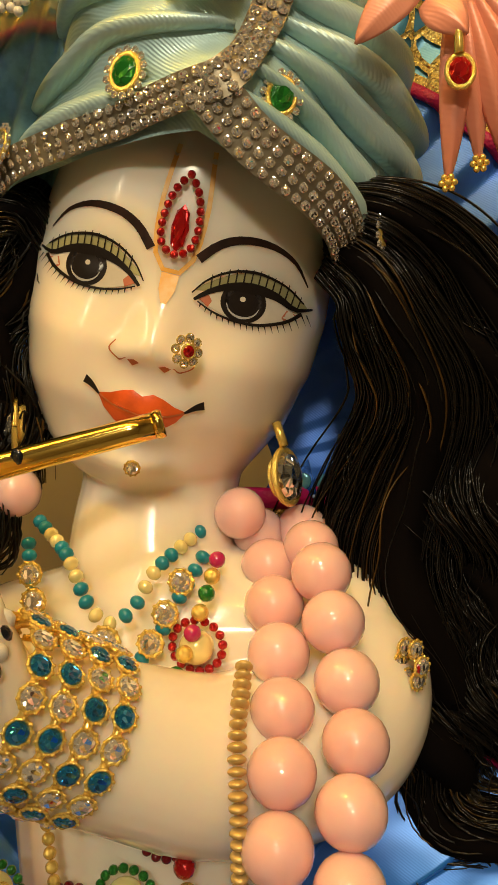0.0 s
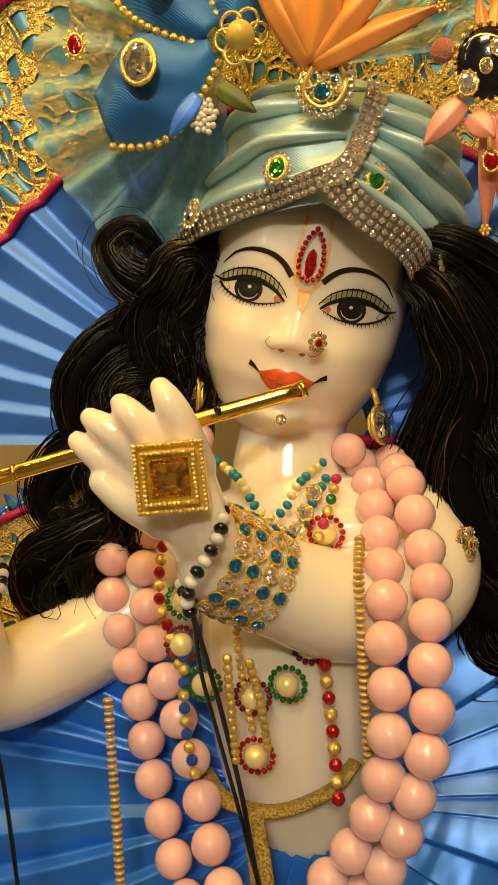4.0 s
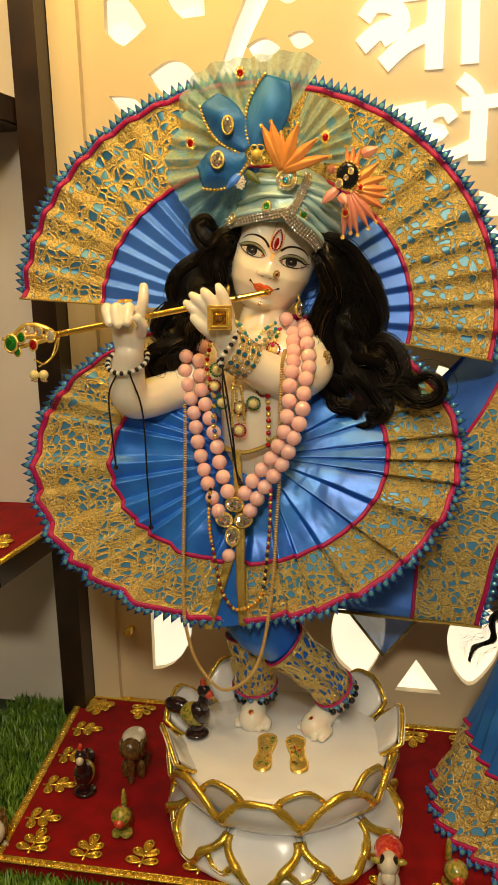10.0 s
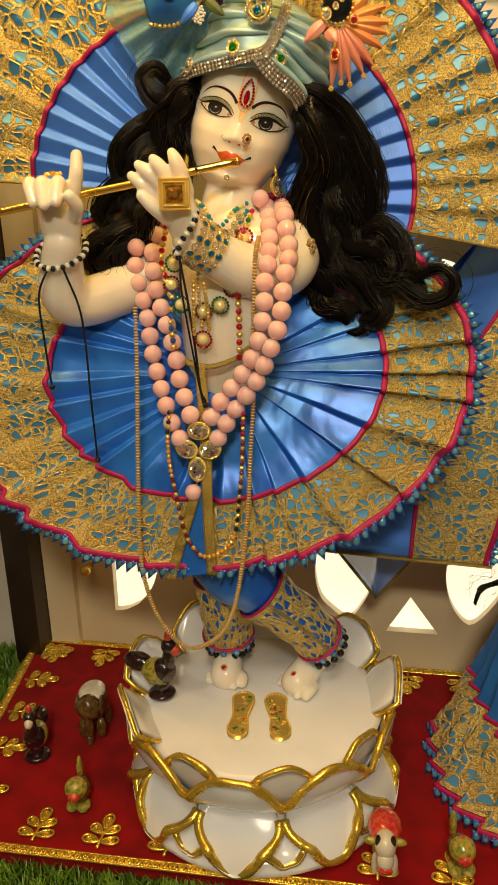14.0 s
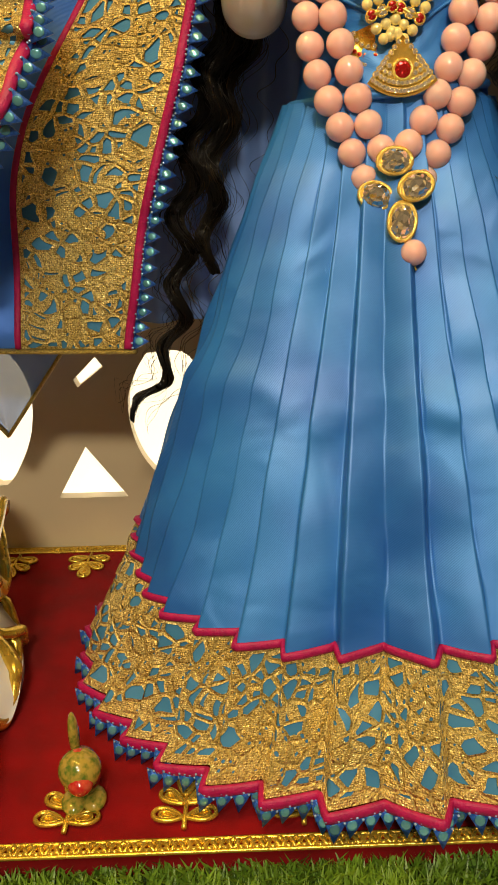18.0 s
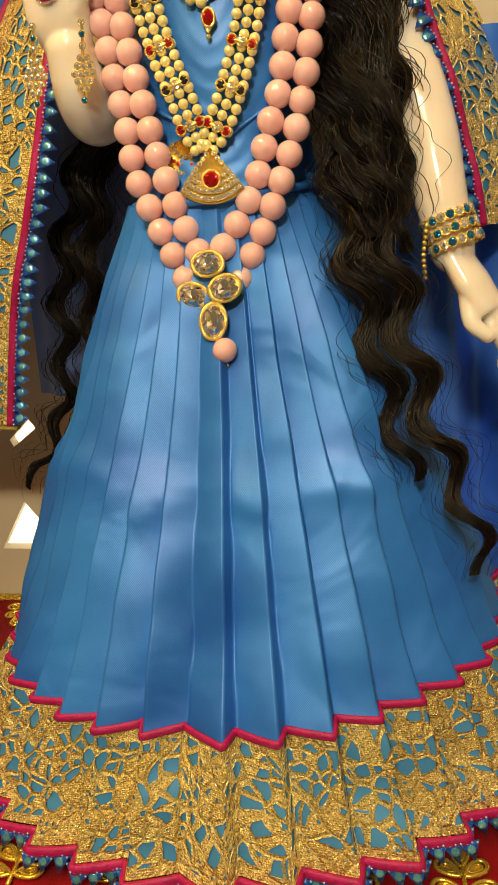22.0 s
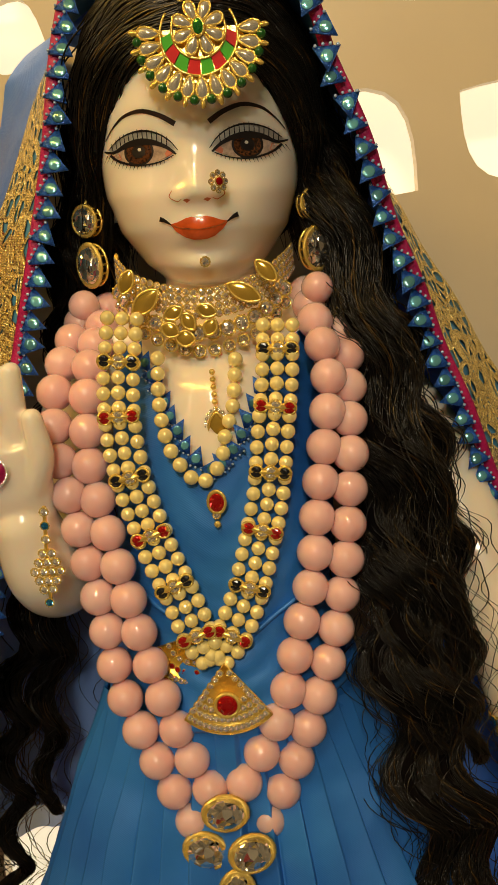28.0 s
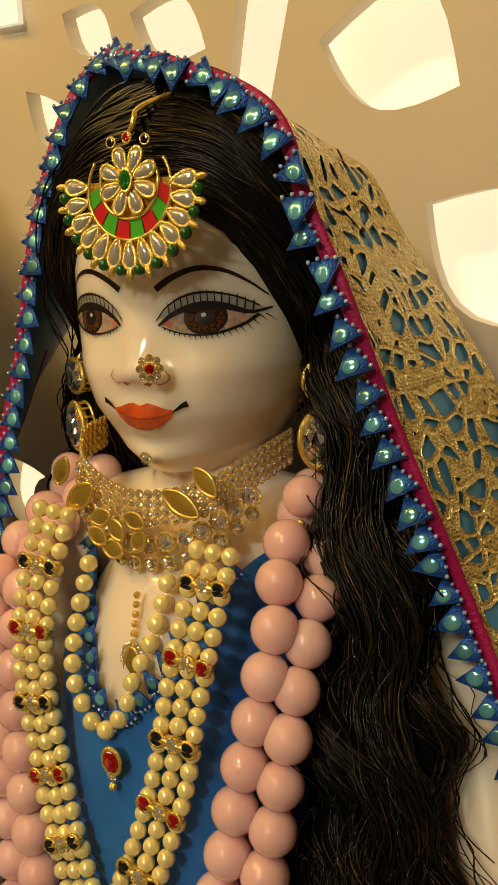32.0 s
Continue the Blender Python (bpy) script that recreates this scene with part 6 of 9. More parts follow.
def turban_sheet(name):
    na, ne = 170, 84
    vs = [turban_pt(-math.pi + 2 * math.pi * i / na, j / ne) for j in range(ne + 1) for i in range(na)]
    fs = [(j * na + i, j * na + (i + 1) % na, (j + 1) * na + (i + 1) % na, (j + 1) * na + i) for j in range(ne) for i in range(na)]
    return obj(name, vs, fs, M_TURBAN, turban)


turban_sheet("wrapped_cloth")


def fold_roll(a0, e0, a1, e1, r):
    p = [V(*turban_pt(a0 + (a1 - a0) * t, e0 + (e1 - e0) * t, 0.001)) for t in np.linspace(0, 1, 30)]
    tube("cloth_fold", p, r * np.sin(np.linspace(0.15, math.pi - 0.15, 30)) + 0.001, M_TURBAN, turban, n=12, flat=0.7)


for a0, e0, a1, e1, r in ((0.10, 0.13, 1.5, 0.05, 0.0050), (0.12, 0.22, 1.5, 0.14, 0.0042), (0.14, 0.31, 1.5, 0.25, 0.0055), (0.14, 0.40, 1.45, 0.37, 0.0042), (0.14, 0.49, 1.4, 0.50, 0.0055), (0.16, 0.60, 1.35, 0.64, 0.0045), (-0.10, 0.12, -1.4, 0.10, 0.0040), (0.02, 0.30, -1.4, 0.24, 0.0036), (0.06, 0.46, -1.4, 0.42, 0.0040), (0.10, 0.62, -1.3, 0.60, 0.0036)):
    fold_roll(a0, e0, a1, e1, r)


def stone_data(n=8, h=0.45):
    """Cut stone of radius 1, table towards -y."""
    vs, fs = [], []
    for r, y in ((1.0, 0.0), (0.86, -0.28 * h / 0.45), (0.52, -h)):
        for k in range(n):
            a = 2 * math.pi * (k + (0.5 if r < 0.9 and r > 0.6 else 0)) / n
            vs.append((r * math.cos(a), y, r * math.sin(a)))
    for j in range(2):
        for k in range(n):
            fs += [(j * n + k, (j + 1) * n + k, j * n + (k + 1) % n), (j * n + (k + 1) % n, (j + 1) * n + k, (j + 1) * n + (k + 1) % n)]
    fs.append(tuple(2 * n + k for k in range(n))[::-1])
    fs.append(tuple(range(n)))
    return vs, fs


def stone_mesh(name, material, n=8, h=0.45):
    return mesh_of(name, stone_data(n, h), material, smooth=False)


RHINE = stone_mesh("rhinestone", M_GEM, 8)
for nm, pts, rows, label in (("rhinestone_band", [(-1.15, 0.02), (-0.75, 0.03), (-0.40, 0.045), (-0.12, 0.075), (0.05, 0.13), (0.13, 0.30), (0.17, 0.52), (0.19, 0.70)], 3, "band of clear rhinestones"), ("rhinestone_band", [(-0.02, 0.10), (0.22, 0.035), (0.50, 0.02), (0.85, 0.02), (1.15, 0.02)], 4, "band of clear rhinestones")):
    line = [V(*turban_pt(a, e, 0.0035)) for a, e in spline(pts, 70)]
    line = spline(line, 70)
    ctr = V(*(KF @ Vector((0, 0.05, 0.05))))
    vs, fs = [], []
    n = int(length(line[::6]) / 0.0031)
    q = spline(line[::3], n)
    d = np.gradient(q, axis=0)
    d /= np.linalg.norm(d, axis=1)[:, None]
    nr = [x / np.linalg.norm(x) for x in q - ctr]
    half = 0.00158 * rows
    for i in range(n):
        sd = np.cross(d[i], nr[i])
        vs += [q[i] + sd * half, q[i] - sd * half]
    fs = [(2 * i, 2 * i + 1, 2 * i + 3, 2 * i + 2) for i in range(n - 1)]
    bn = obj(nm, vs, fs, M_SILVER, turban, label)
    for i in range(n):
        sd = np.cross(d[i], nr[i])
        for r in range(rows):
            o = (r - (rows - 1) / 2) * 0.0031
            linked("rhinestone", RHINE, facing(q[i] + sd * o + nr[i] * 0.0003, nr[i] + np.random.uniform(-0.15, 0.15, 3), d[i], 0.00145), bn)

# ---- jewellery ----
BEAD = sphere_data((0, 0, 0), 1.0, 20, 13)
SMALL = sphere_data((0, 0, 0), 1.0, 10, 7)
MESH = {}


def ball(material, fine=True):
    key = (material.name, fine)
    if key not in MESH:
        MESH[key] = mesh_of("bead", BEAD if fine else SMALL, material)
    return MESH[key]


def strand(th, pts, dia, material, name="bead", gap=1.0, squash=1.0, jitter=0.0, fine=True, pattern=None, start=0.0):
    """Beads threaded along a path, each an object of its own."""
    L = length(pts)
    n = max(2, int(round(L / (dia * gap))))
    p = spline(pts, n)
    d = np.gradient(p, axis=0)
    for i in range(n):
        m_ = pattern[i % len(pattern)] if pattern else material
        if m_ is None:
            continue
        s = dia / 2 * random.uniform(1 - jitter, 1 + jitter)
        q = Vector(d[i]).to_track_quat("Z", "Y").to_matrix().to_4x4()
        linked(name, ball(m_, fine), Matrix.Translation(p[i]) @ q @ Matrix.Diagonal((s, s, s * squash, 1)), th)
    return p


def thread(th, pts, r, material, name="thread"):
    return tube(name, spline(pts, max(12, int(length(pts) / 0.003))), r, material, th, n=6)


def bezel_mesh(name, metal, stone, n=8, h=0.5, rim=0.16, claws=False):
    """A cut stone in a metal cup, radius 1, facing -y."""
    a = np.linspace(0, 2 * math.pi, 21)
    ring = tube_data([V(1.04 * math.cos(t), 0.0, 1.04 * math.sin(t)) for t in a], rim, 6, cap=False)
    ring = join([ring] + [sphere_data((1.12 * math.cos(t), -0.10, 1.12 * math.sin(t)), 0.19, 6, 4) for t in np.linspace(0, 2 * math.pi, 11)[:-1]]) if claws else ring
    cup = ([(0.95 * math.cos(t), 0.02, 0.95 * math.sin(t)) for t in a[:-1]] + [(0.8 * math.cos(t), 0.5, 0.8 * math.sin(t)) for t in a[:-1]], [(i, 20 + i, 20 + (i + 1) % 20, (i + 1) % 20) for i in range(20)] + [tuple(range(20, 40))])
    st = stone_data(n, h)
    vs, fs = join([ring, cup, st])
    me = bpy.data.meshes.new(name)
    me.from_pydata(vs, [], fs)
    me.materials.append(metal)
    me.materials.append(stone)
    k = len(ring[1]) + len(cup[1])
    me.polygons.foreach_set("material_index", [0 if i < k else 1 for i in range(len(fs))])
    me.polygons.foreach_set("use_smooth", [i < k for i in range(len(fs))])
    me.update()
    return me


M_CRYSTAL = cut_stone(mat("faceted_crystal", (0.99, 0.96, 0.86), 0.03, 0.92, scale=260, vary=0.05), 1.7, 3.0)
M_AMBER = mat("amber_crystal", (0.62, 0.32, 0.06), 0.04, 0.8, scale=300, second=(0.22, 0.09, 0.02))
B_CLEAR = bezel_mesh("set_stone", M_GOLD, M_CRYSTAL, 14, 0.5)
B_RHINE = bezel_mesh("set_stone", M_GOLD, M_GEM, 8, 0.45, 0.16, True)
B_RED = bezel_mesh("set_stone", M_GOLD, M_RED, 8, 0.45, 0.22)
B_BLUE = bezel_mesh("set_stone", M_GOLD, M_BLUEST, 8, 0.45, 0.16, True)
B_GREEN = bezel_mesh("set_stone", M_GOLD, M_GREEN, 8, 0.45, 0.22)
B_BLACK = bezel_mesh("set_stone", M_GOLD, M_BLACKB, 8, 0.45, 0.24)
B_PURPLE = bezel_mesh("set_stone", M_GOLD, mat("purple_stone", (0.20, 0.01, 0.16), 0.08, 0.2, coat=1.0), 8, 0.45, 0.22)


def gem(th, me, at, normal, r, up=(0, 0, 1), tall=1.0, name="set_stone", label=""):
    m = facing(at, normal, up) @ Matrix.Diagonal((r, r, r * tall, 1))
    return linked(name, me, m, th, label)


def brooch(th, me, at, normal, r, n=14, around=RHINE, up=(0, 0, 1), tall=1.25):
    """A stone with a ring of small stones."""
    c = gem(th, me, at, normal, r, up, tall, "brooch")
    for k in range(n):
        a = 2 * math.pi * k / n
        m = facing(at, normal, up) @ Matrix.Translation((1.42 * r * math.cos(a), 0, 1.42 * r * tall * 0.95 * math.sin(a))) @ Matrix.Diagonal((r * 0.32, r * 0.32, r * 0.32, 1))
        linked("rim_stone", around, m, th)
    return c


# turban brooches and crest
FWD = KF.to_3x3() @ Vector((0, -1, 0))
for me, p, nrm, r in ((B_GREEN, (-0.0206, -0.0085, 0.0495), (-0.35, -1, 0.15), 0.0035), (B_GREEN, (0.0183, -0.0085, 0.0528), (0.3, -1, 0.15), 0.0034), (B_PURPLE, (0.0540, 0.0082, 0.0300), (0.8, -0.7, 0.1), 0.0034), (B_CLEAR, (-0.0535, 0.0090, 0.0270), (-0.8, -0.7, 0.1), 0.0034)):
    brooch(turban, me, KF @ Vector(p), KF.to_3x3() @ Vector(nrm), r, up=KF.to_3x3() @ Vector((0, 0, 1)))

crest = empty("turban_crest", "blue bow crest with orange petals, green tulle and stones", "crest")


def petal_leaf(name, base, tip, width, normal, material, parent, cup=0.25, twist=0.0, label=""):
    """A folded satin petal from base to tip with a centre crease."""
    base, tip = V(*base), V(*tip)
    d = tip - base
    n = V(*normal) / np.linalg.norm(normal)
    s = np.cross(d, n)
    s /= np.linalg.norm(s)
    nu, nv = 8, 14
    vs, fs = [], []
    for j in range(nv + 1):
        t = j / nv
        w = width * (math.sin(math.pi * min(1, 0.16 + 0.84 * t) ** 0.9)) ** 0.8 * (1 if t < 1 else 0.05)
        for i in range(nu + 1):
            u = -1 + 2 * i / nu
            vs.append(base + d * t + s * w * u + n * (cup * width * (1 - abs(u)) + 0.15 * np.linalg.norm(d) * math.sin(math.pi * t) * 0.4))
    for j in range(nv):
        for i in range(nu):
            k = j * (nu + 1) + i
            fs.append((k, k + 1, k + nu + 2, k + nu + 1))
    ob = obj(name, vs, fs, material, parent, label)
    so = ob.modifiers.new("thick", "SOLIDIFY")
    so.thickness, so.offset = 0.0006, 0
    return ob


# tulle fan
def tulle(cx, a0, a1, r, y, folds, seed):
    def fn(u, v):
        a = math.radians(a0 + (a1 - a0) * u)
        rr = 0.012 + (r * (1 + 0.05 * math.sin(9 * u + seed))) * v
        return (cx[0] + rr * math.cos(a), y + 0.006 * v * math.sin(folds * u) + 0.004 * v, cx[2] + rr * math.sin(a))
    sheet("tulle_fan", fn, 0, 1, 0, 1, 90, 8, M_TULLE, crest, "translucent green tulle")


tulle((-0.064, 0, 0.785), 55, 148, 0.098, 0.236, 46, 1)
tulle((-0.064, 0, 0.788), 128, 212, 0.088, 0.232, 40, 2)
tulle((-0.040, 0, 0.782), -2, 70, 0.066, 0.238, 40, 3)
tulle((-0.075, 0, 0.79), 196, 262, 0.075, 0.240, 30, 4)
for p in ((-0.081, 0.226, 0.872), (-0.136, 0.222, 0.806), (0.006, 0.228, 0.804)):
    brooch(crest, B_RED, p, (0, -1, 0), 0.0034, 10, mesh_of("rim_stone", stone_data(6, 0.5), M_GOLD, False), tall=1.3)


def bow_loop(base, tip, side, w, bulge, edge):
    base, tip = V(*base), V(*tip)
    d = tip - base
    s = V(*side)
    def fn(u, v):
        t = u
        wd = w * (0.25 + 0.95 * math.sin(math.pi * (0.06 + 0.80 * t)) ** 0.9)
        p = base + d * t + s * wd * (v - 0.5) * 2
        return p + V(0, -1, 0) * (bulge * math.sin(math.pi * v) * math.sin(math.pi * (0.1 + 0.85 * t)) + 0.002 * math.sin(5 * v + 7 * t))
    sheet("bow_loop", fn, 0, 1, 0, 1, 24, 16, M_BOW, crest, "blue satin bow loop", thick=0.0008)
    e = [V(*fn(t, edge)) + V(0, -0.002, 0) for t in np.linspace(0.0, 1, 24)]
    strand(crest, e, 0.0036, M_GOLD, "edge_bead", fine=False)


bow_loop((-0.072, 0.212, 0.795), (-0.112, 0.214, 0.846), (0.66, 0, 0.52), 0.019, 0.010, 0.0)
bow_loop((-0.062, 0.214, 0.795), (-0.040, 0.216, 0.862), (0.92, 0, -0.30), 0.019, 0.011, 0.0)
bow_loop((-0.074, 0.212, 0.790), (-0.124, 0.214, 0.770), (-0.30, 0, 0.92), 0.018, 0.010, 0.0)
gem(crest, B_CLEAR, (-0.089, 0.199, 0.818), (0, -1, 0.1), 0.0056, tall=1.5, label="large clear cut stone")
gem(crest, B_CLEAR, (-0.101, 0.199, 0.785), (0, -1, 0.1), 0.0066, tall=1.2, label="large clear cut stone")
# pearl flower and bud
for k in range(6):
    a = 2 * math.pi * k / 6
    tube("flower_ring", [V(-0.060 + 0.0065 * math.cos(a) + 0.0042 * math.cos(w), 0.204, 0.788 + 0.0065 * math.sin(a) + 0.0042 * math.sin(w)) for w in np.linspace(0, 2 * math.pi, 14)], 0.0008, M_GOLD, crest, n=5)
linked("flower_pearl", ball(mat("yellow_pearl", (0.80, 0.55, 0.10), 0.2, coat=0.6)), Matrix.Translation((-0.060, 0.202, 0.788)) @ Matrix.Scale(0.0056, 4), crest)
for i in range(26):
    a, r = i * 2.4, 0.0011 * math.sqrt(i)
    linked("bud_bead", ball(M_WHITEB, False), Matrix.Translation((-0.079 + r * math.cos(a), 0.205 + 0.15 * r, 0.762 + 1.2 * r * math.sin(a))) @ Matrix.Scale(0.0013, 4), crest)
petal_leaf("green_leaf", (-0.072, 0.206, 0.772), (-0.058, 0.206, 0.760), 0.004, (0, -1, 0), mat("olive_leaf", (0.10, 0.13, 0.02), 0.5), crest)
petal_leaf("blue_leaf", (-0.080, 0.205, 0.770), (-0.094, 0.205, 0.756), 0.004, (0, -1, 0), M_TISSUE, crest)
GOLDTIP = mesh_of("petal_tip", join([sphere_data((0.0016 * math.cos(a), -0.0006, 0.0016 * math.sin(a)), 0.0009, 6, 4) for a in np.linspace(0, 6.28, 7)[:-1]] + [sphere_data((0, -0.001, 0), 0.001, 6, 4)]), M_GOLD)
# flower of orange petals in front
for tip, w in (((-0.053, 0.197, 0.815), 0.0062), ((-0.043, 0.195, 0.818), 0.0066), ((-0.016, 0.196, 0.814), 0.0066), ((0.002, 0.198, 0.799), 0.0062), ((0.015, 0.200, 0.782), 0.0056), ((-0.034, 0.201, 0.808), 0.005)):
    petal_leaf("satin_petal", (-0.034, 0.203, 0.772), tip, w, (0, -1, 0.1), M_PETAL, crest, 0.5)
    linked("petal_tip", GOLDTIP, facing(V(*tip) + V(0, -0.002, -0.001), (0, -1, 0)), crest)
# paisley ornament
kal = [V(-0.030 + 0.0105 * math.cos(w) * (1 if math.sin(w) < 0 else max(0.25, 1 - 0.8 * math.sin(w))) + (0.004 * max(0, math.sin(w))), 0.2025, 0.764 + 0.0115 * math.sin(w) * (1 if math.sin(w) < 0 else 1.75)) for w in np.linspace(0, 2 * math.pi, 40)]
strand(crest, kal, 0.0026, M_GEM, "rim_stone", fine=False)
thread(crest, [p * V(1, 1, 1) * 1.0 + V(0.0, -0.0005, 0) + (V(-0.030, 0.2025, 0.766) - p) * 0.22 for p in kal], 0.0012, M_GOLD, "gold_wire")
gem(crest, B_BLUE, (-0.031, 0.2015, 0.7615), (0, -1, 0), 0.0034)
for k in range(10):
    a = 2 * math.pi * k / 10
    gem(crest, B_BLUE if k % 2 else B_RHINE, (-0.031 + 0.0062 * math.cos(a), 0.2018, 0.7615 + 0.0062 * math.sin(a)), (0, -1, 0), 0.0014)
thread(crest, [(-0.026, 0.2015, 0.771), (-0.022, 0.2005, 0.778), (-0.027, 0.200, 0.782), (-0.030, 0.201, 0.777)], 0.0011, M_GOLD, "gold_wire")
obj("paisley_plate", *join([tube_data([V(-0.030, 0.2045, 0.764), V(-0.030, 0.203, 0.764)], 0.0105, 24)]), M_TURBAN, crest)

# peacock-flower brooch at the side
side = empty("side_flower", "peach and orange satin flower brooch with dark stone centre", "brooch")
for k, (tip, w) in enumerate([((0.070, 0.226, 0.750), 0.0048), ((0.069, 0.227, 0.742), 0.0044), ((0.066, 0.227, 0.731), 0.0044), ((0.058, 0.226, 0.718), 0.0044), ((0.050, 0.225, 0.712), 0.004), ((0.039, 0.224, 0.706), 0.004), ((0.032, 0.224, 0.708), 0.0036), ((0.024, 0.223, 0.704), 0.0038), ((0.068, 0.226, 0.762), 0.0046), ((0.061, 0.225, 0.777), 0.0044), ((0.043, 0.222, 0.792), 0.0032), ((0.036, 0.221, 0.794), 0.0032), ((0.029, 0.220, 0.792), 0.0032)]):
    petal_leaf("satin_petal", (0.030 + 0.14 * (tip[0] - 0.03), 0.219, 0.752 + 0.12 * (tip[2] - 0.752)), tip, w, (0.1, -1, 0), M_PEACH if 3 <= k <= 7 else M_PETAL, side, 0.6)
    linked("petal_tip", GOLDTIP, facing(V(*tip) + V(0, -0.002, 0), (0, -1, 0)), side)
obj("dark_heart", *join([sphere_data((0.030, 0.215, 0.764), (0.0115, 0.004, 0.0135), 24, 14)]), M_BLACKB, side)
for k in range(22):
    a = 2 * math.pi * k / 22
    linked("gold_bead", ball(M_GOLD, False), Matrix.Translation((0.030 + 0.0122 * math.cos(a), 0.2135, 0.764 + 0.0142 * math.sin(a))) @ Matrix.Scale(0.0013, 4), side)
for p, r, me in (((0.022, 0.2105, 0.757), 0.0034, B_RHINE), ((0.034, 0.2105, 0.768), 0.0026, B_RHINE), ((0.029, 0.2105, 0.762), 0.0022, B_CLEAR), ((0.043, 0.2125, 0.752), 0.0028, B_RED), ((0.028, 0.2125, 0.728), 0.0030, B_RED)):
    gem(side, me, p, (0, -1, 0), r, tall=1.2)
petal_leaf("mango_leaf", (0.044, 0.219, 0.784), (0.060, 0.221, 0.790), 0.0055, (0, -1, 0), M_PEACH, side)
petal_leaf("bird_wing", (0.020, 0.214, 0.752), (0.004, 0.213, 0.738), 0.005, (0, -1, 0), M_PEACH, side)
petal_leaf("bird_wing", (0.022, 0.214, 0.746), (0.030, 0.212, 0.736), 0.005, (0, -1, 0), M_PEACH, side)
linked("bird_head", ball(M_PEACH), Matrix.Translation((0.014, 0.213, 0.771)) @ Matrix.Scale(0.0046, 4), side)
thread(side, [(0.026, 0.213, 0.744), (0.028, 0.212, 0.738), (0.028, 0.212, 0.732)], 0.0012, M_GOLD, "gold_wire")

# mark on the brow, nose stud, chin stone
tl = empty("brow_ornament", "red stone drop ornament on the brow", "ornament")
drop = [(0, 30.5), (2.6, 27), (4.3, 22), (4.8, 16), (3.6, 11.5), (0, 9.6), (-3.6, 11.5), (-4.8, 16), (-4.3, 22), (-2.6, 27), (0, 30.5)]
strand(tl, [KF @ Vector((x * 0.001, -0.0018 - 0.0006 + 0.00004 * z, z * 0.001)) for x, z in drop], 0.0023, M_RED, "red_stone", fine=False)
gem(tl, mesh_of("red_stone", stone_data(8, 0.5), M_RED, False), KF @ Vector((0, -0.0012, 0.0165)), FWD, 0.0024, up=KF.to_3x3() @ Vector((0, 0, 1)), tall=2.6, name="red_stone")
for F, lab in ((KF, "flute player"), (RF, "woman")):
    ns = empty("nose_stud", "gold flower nose stud with a red stone", "nose stud")
    c, nrm, up = F @ Vector((0.0095, -0.0105, -0.0135 if F is KF else -0.0128)), F.to_3x3() @ Vector((0.55, -1, 0)), F.to_3x3() @ Vector((0, 0, 1))
    gem(ns, B_RED, c + nrm.normalized() * 0.001, nrm, 0.0017, up)
    for k in range(8):
        a = 2 * math.pi * k / 8
        m = facing(c, nrm, up) @ Matrix.Translation((0.0032 * math.cos(a), 0, 0.0034 * math.sin(a))) @ Matrix.Scale(0.0011, 4)
        linked("rim_stone", B_RHINE if k % 2 else B_CLEAR, m, ns)
    cs = empty("chin_stone", "small clear stone on the chin", "stone")
    gem(cs, B_RHINE, F @ Vector((0.0015, -0.0045, -0.0482 if F is KF else -0.0443)), F.to_3x3() @ Vector((0, -1, -0.15)), 0.0019)

# rose bead necklaces
def pendant(th, c, nrm, sizes):
    for p, (r, tall, up) in zip(c, sizes):
        gem(th, B_CLEAR, p, nrm, r, up, tall, "cut_stone", "large clear cut stone in gold")


mala = empty("rose_bead_necklace", "double strand of pale rose beads with clear stone pendant", "necklace", "rose bead necklaces")
strand(mala, [(-0.037, 0.250, 0.612), (-0.033, 0.238, 0.606), (-0.029, 0.218, 0.595), (-0.026, 0.198, 0.580), (-0.025, 0.184, 0.570), (-0.026, 0.175, 0.557), (-0.026, 0.165, 0.532), (-0.033, 0.162, 0.502), (-0.049, 0.163, 0.476), (-0.061, 0.164, 0.463), (-0.074, 0.164, 0.443)], 0.0164, M_ROSE, jitter=0.02, gap=0.91)
strand(mala, [(-0.024, 0.252, 0.612), (-0.016, 0.222, 0.606), (-0.012, 0.208, 0.592), (-0.009, 0.198, 0.579), (-0.008, 0.185, 0.569), (-0.010, 0.176, 0.558), (-0.012, 0.164, 0.527), (-0.021, 0.161, 0.502), (-0.033, 0.162, 0.476), (-0.055, 0.164, 0.447), (-0.069, 0.164, 0.424)], 0.0164, M_ROSE, jitter=0.02, gap=0.91)
strand(mala, [(-0.142, 0.240, 0.608), (-0.150, 0.228, 0.592), (-0.152, 0.219, 0.561), (-0.141, 0.208, 0.526), (-0.135, 0.198, 0.496), (-0.127, 0.188, 0.469), (-0.121, 0.180, 0.455), (-0.113, 0.172, 0.436), (-0.104, 0.165, 0.422)], 0.0164, M_ROSE, jitter=0.02, gap=0.91)
strand(mala, [(-0.128, 0.240, 0.604), (-0.136, 0.225, 0.584), (-0.132, 0.212, 0.548), (-0.120, 0.199, 0.517), (-0.110, 0.187, 0.492), (-0.103, 0.176, 0.466), (-0.093, 0.165, 0.444)], 0.0164, M_ROSE, jitter=0.02, gap=0.91)
for p in ((-0.041, 0.243, 0.620), (-0.108, 0.236, 0.632)):
    linked("bead", ball(M_ROSE), Matrix.Translation(p) @ Matrix.Scale(0.0078, 4), mala)
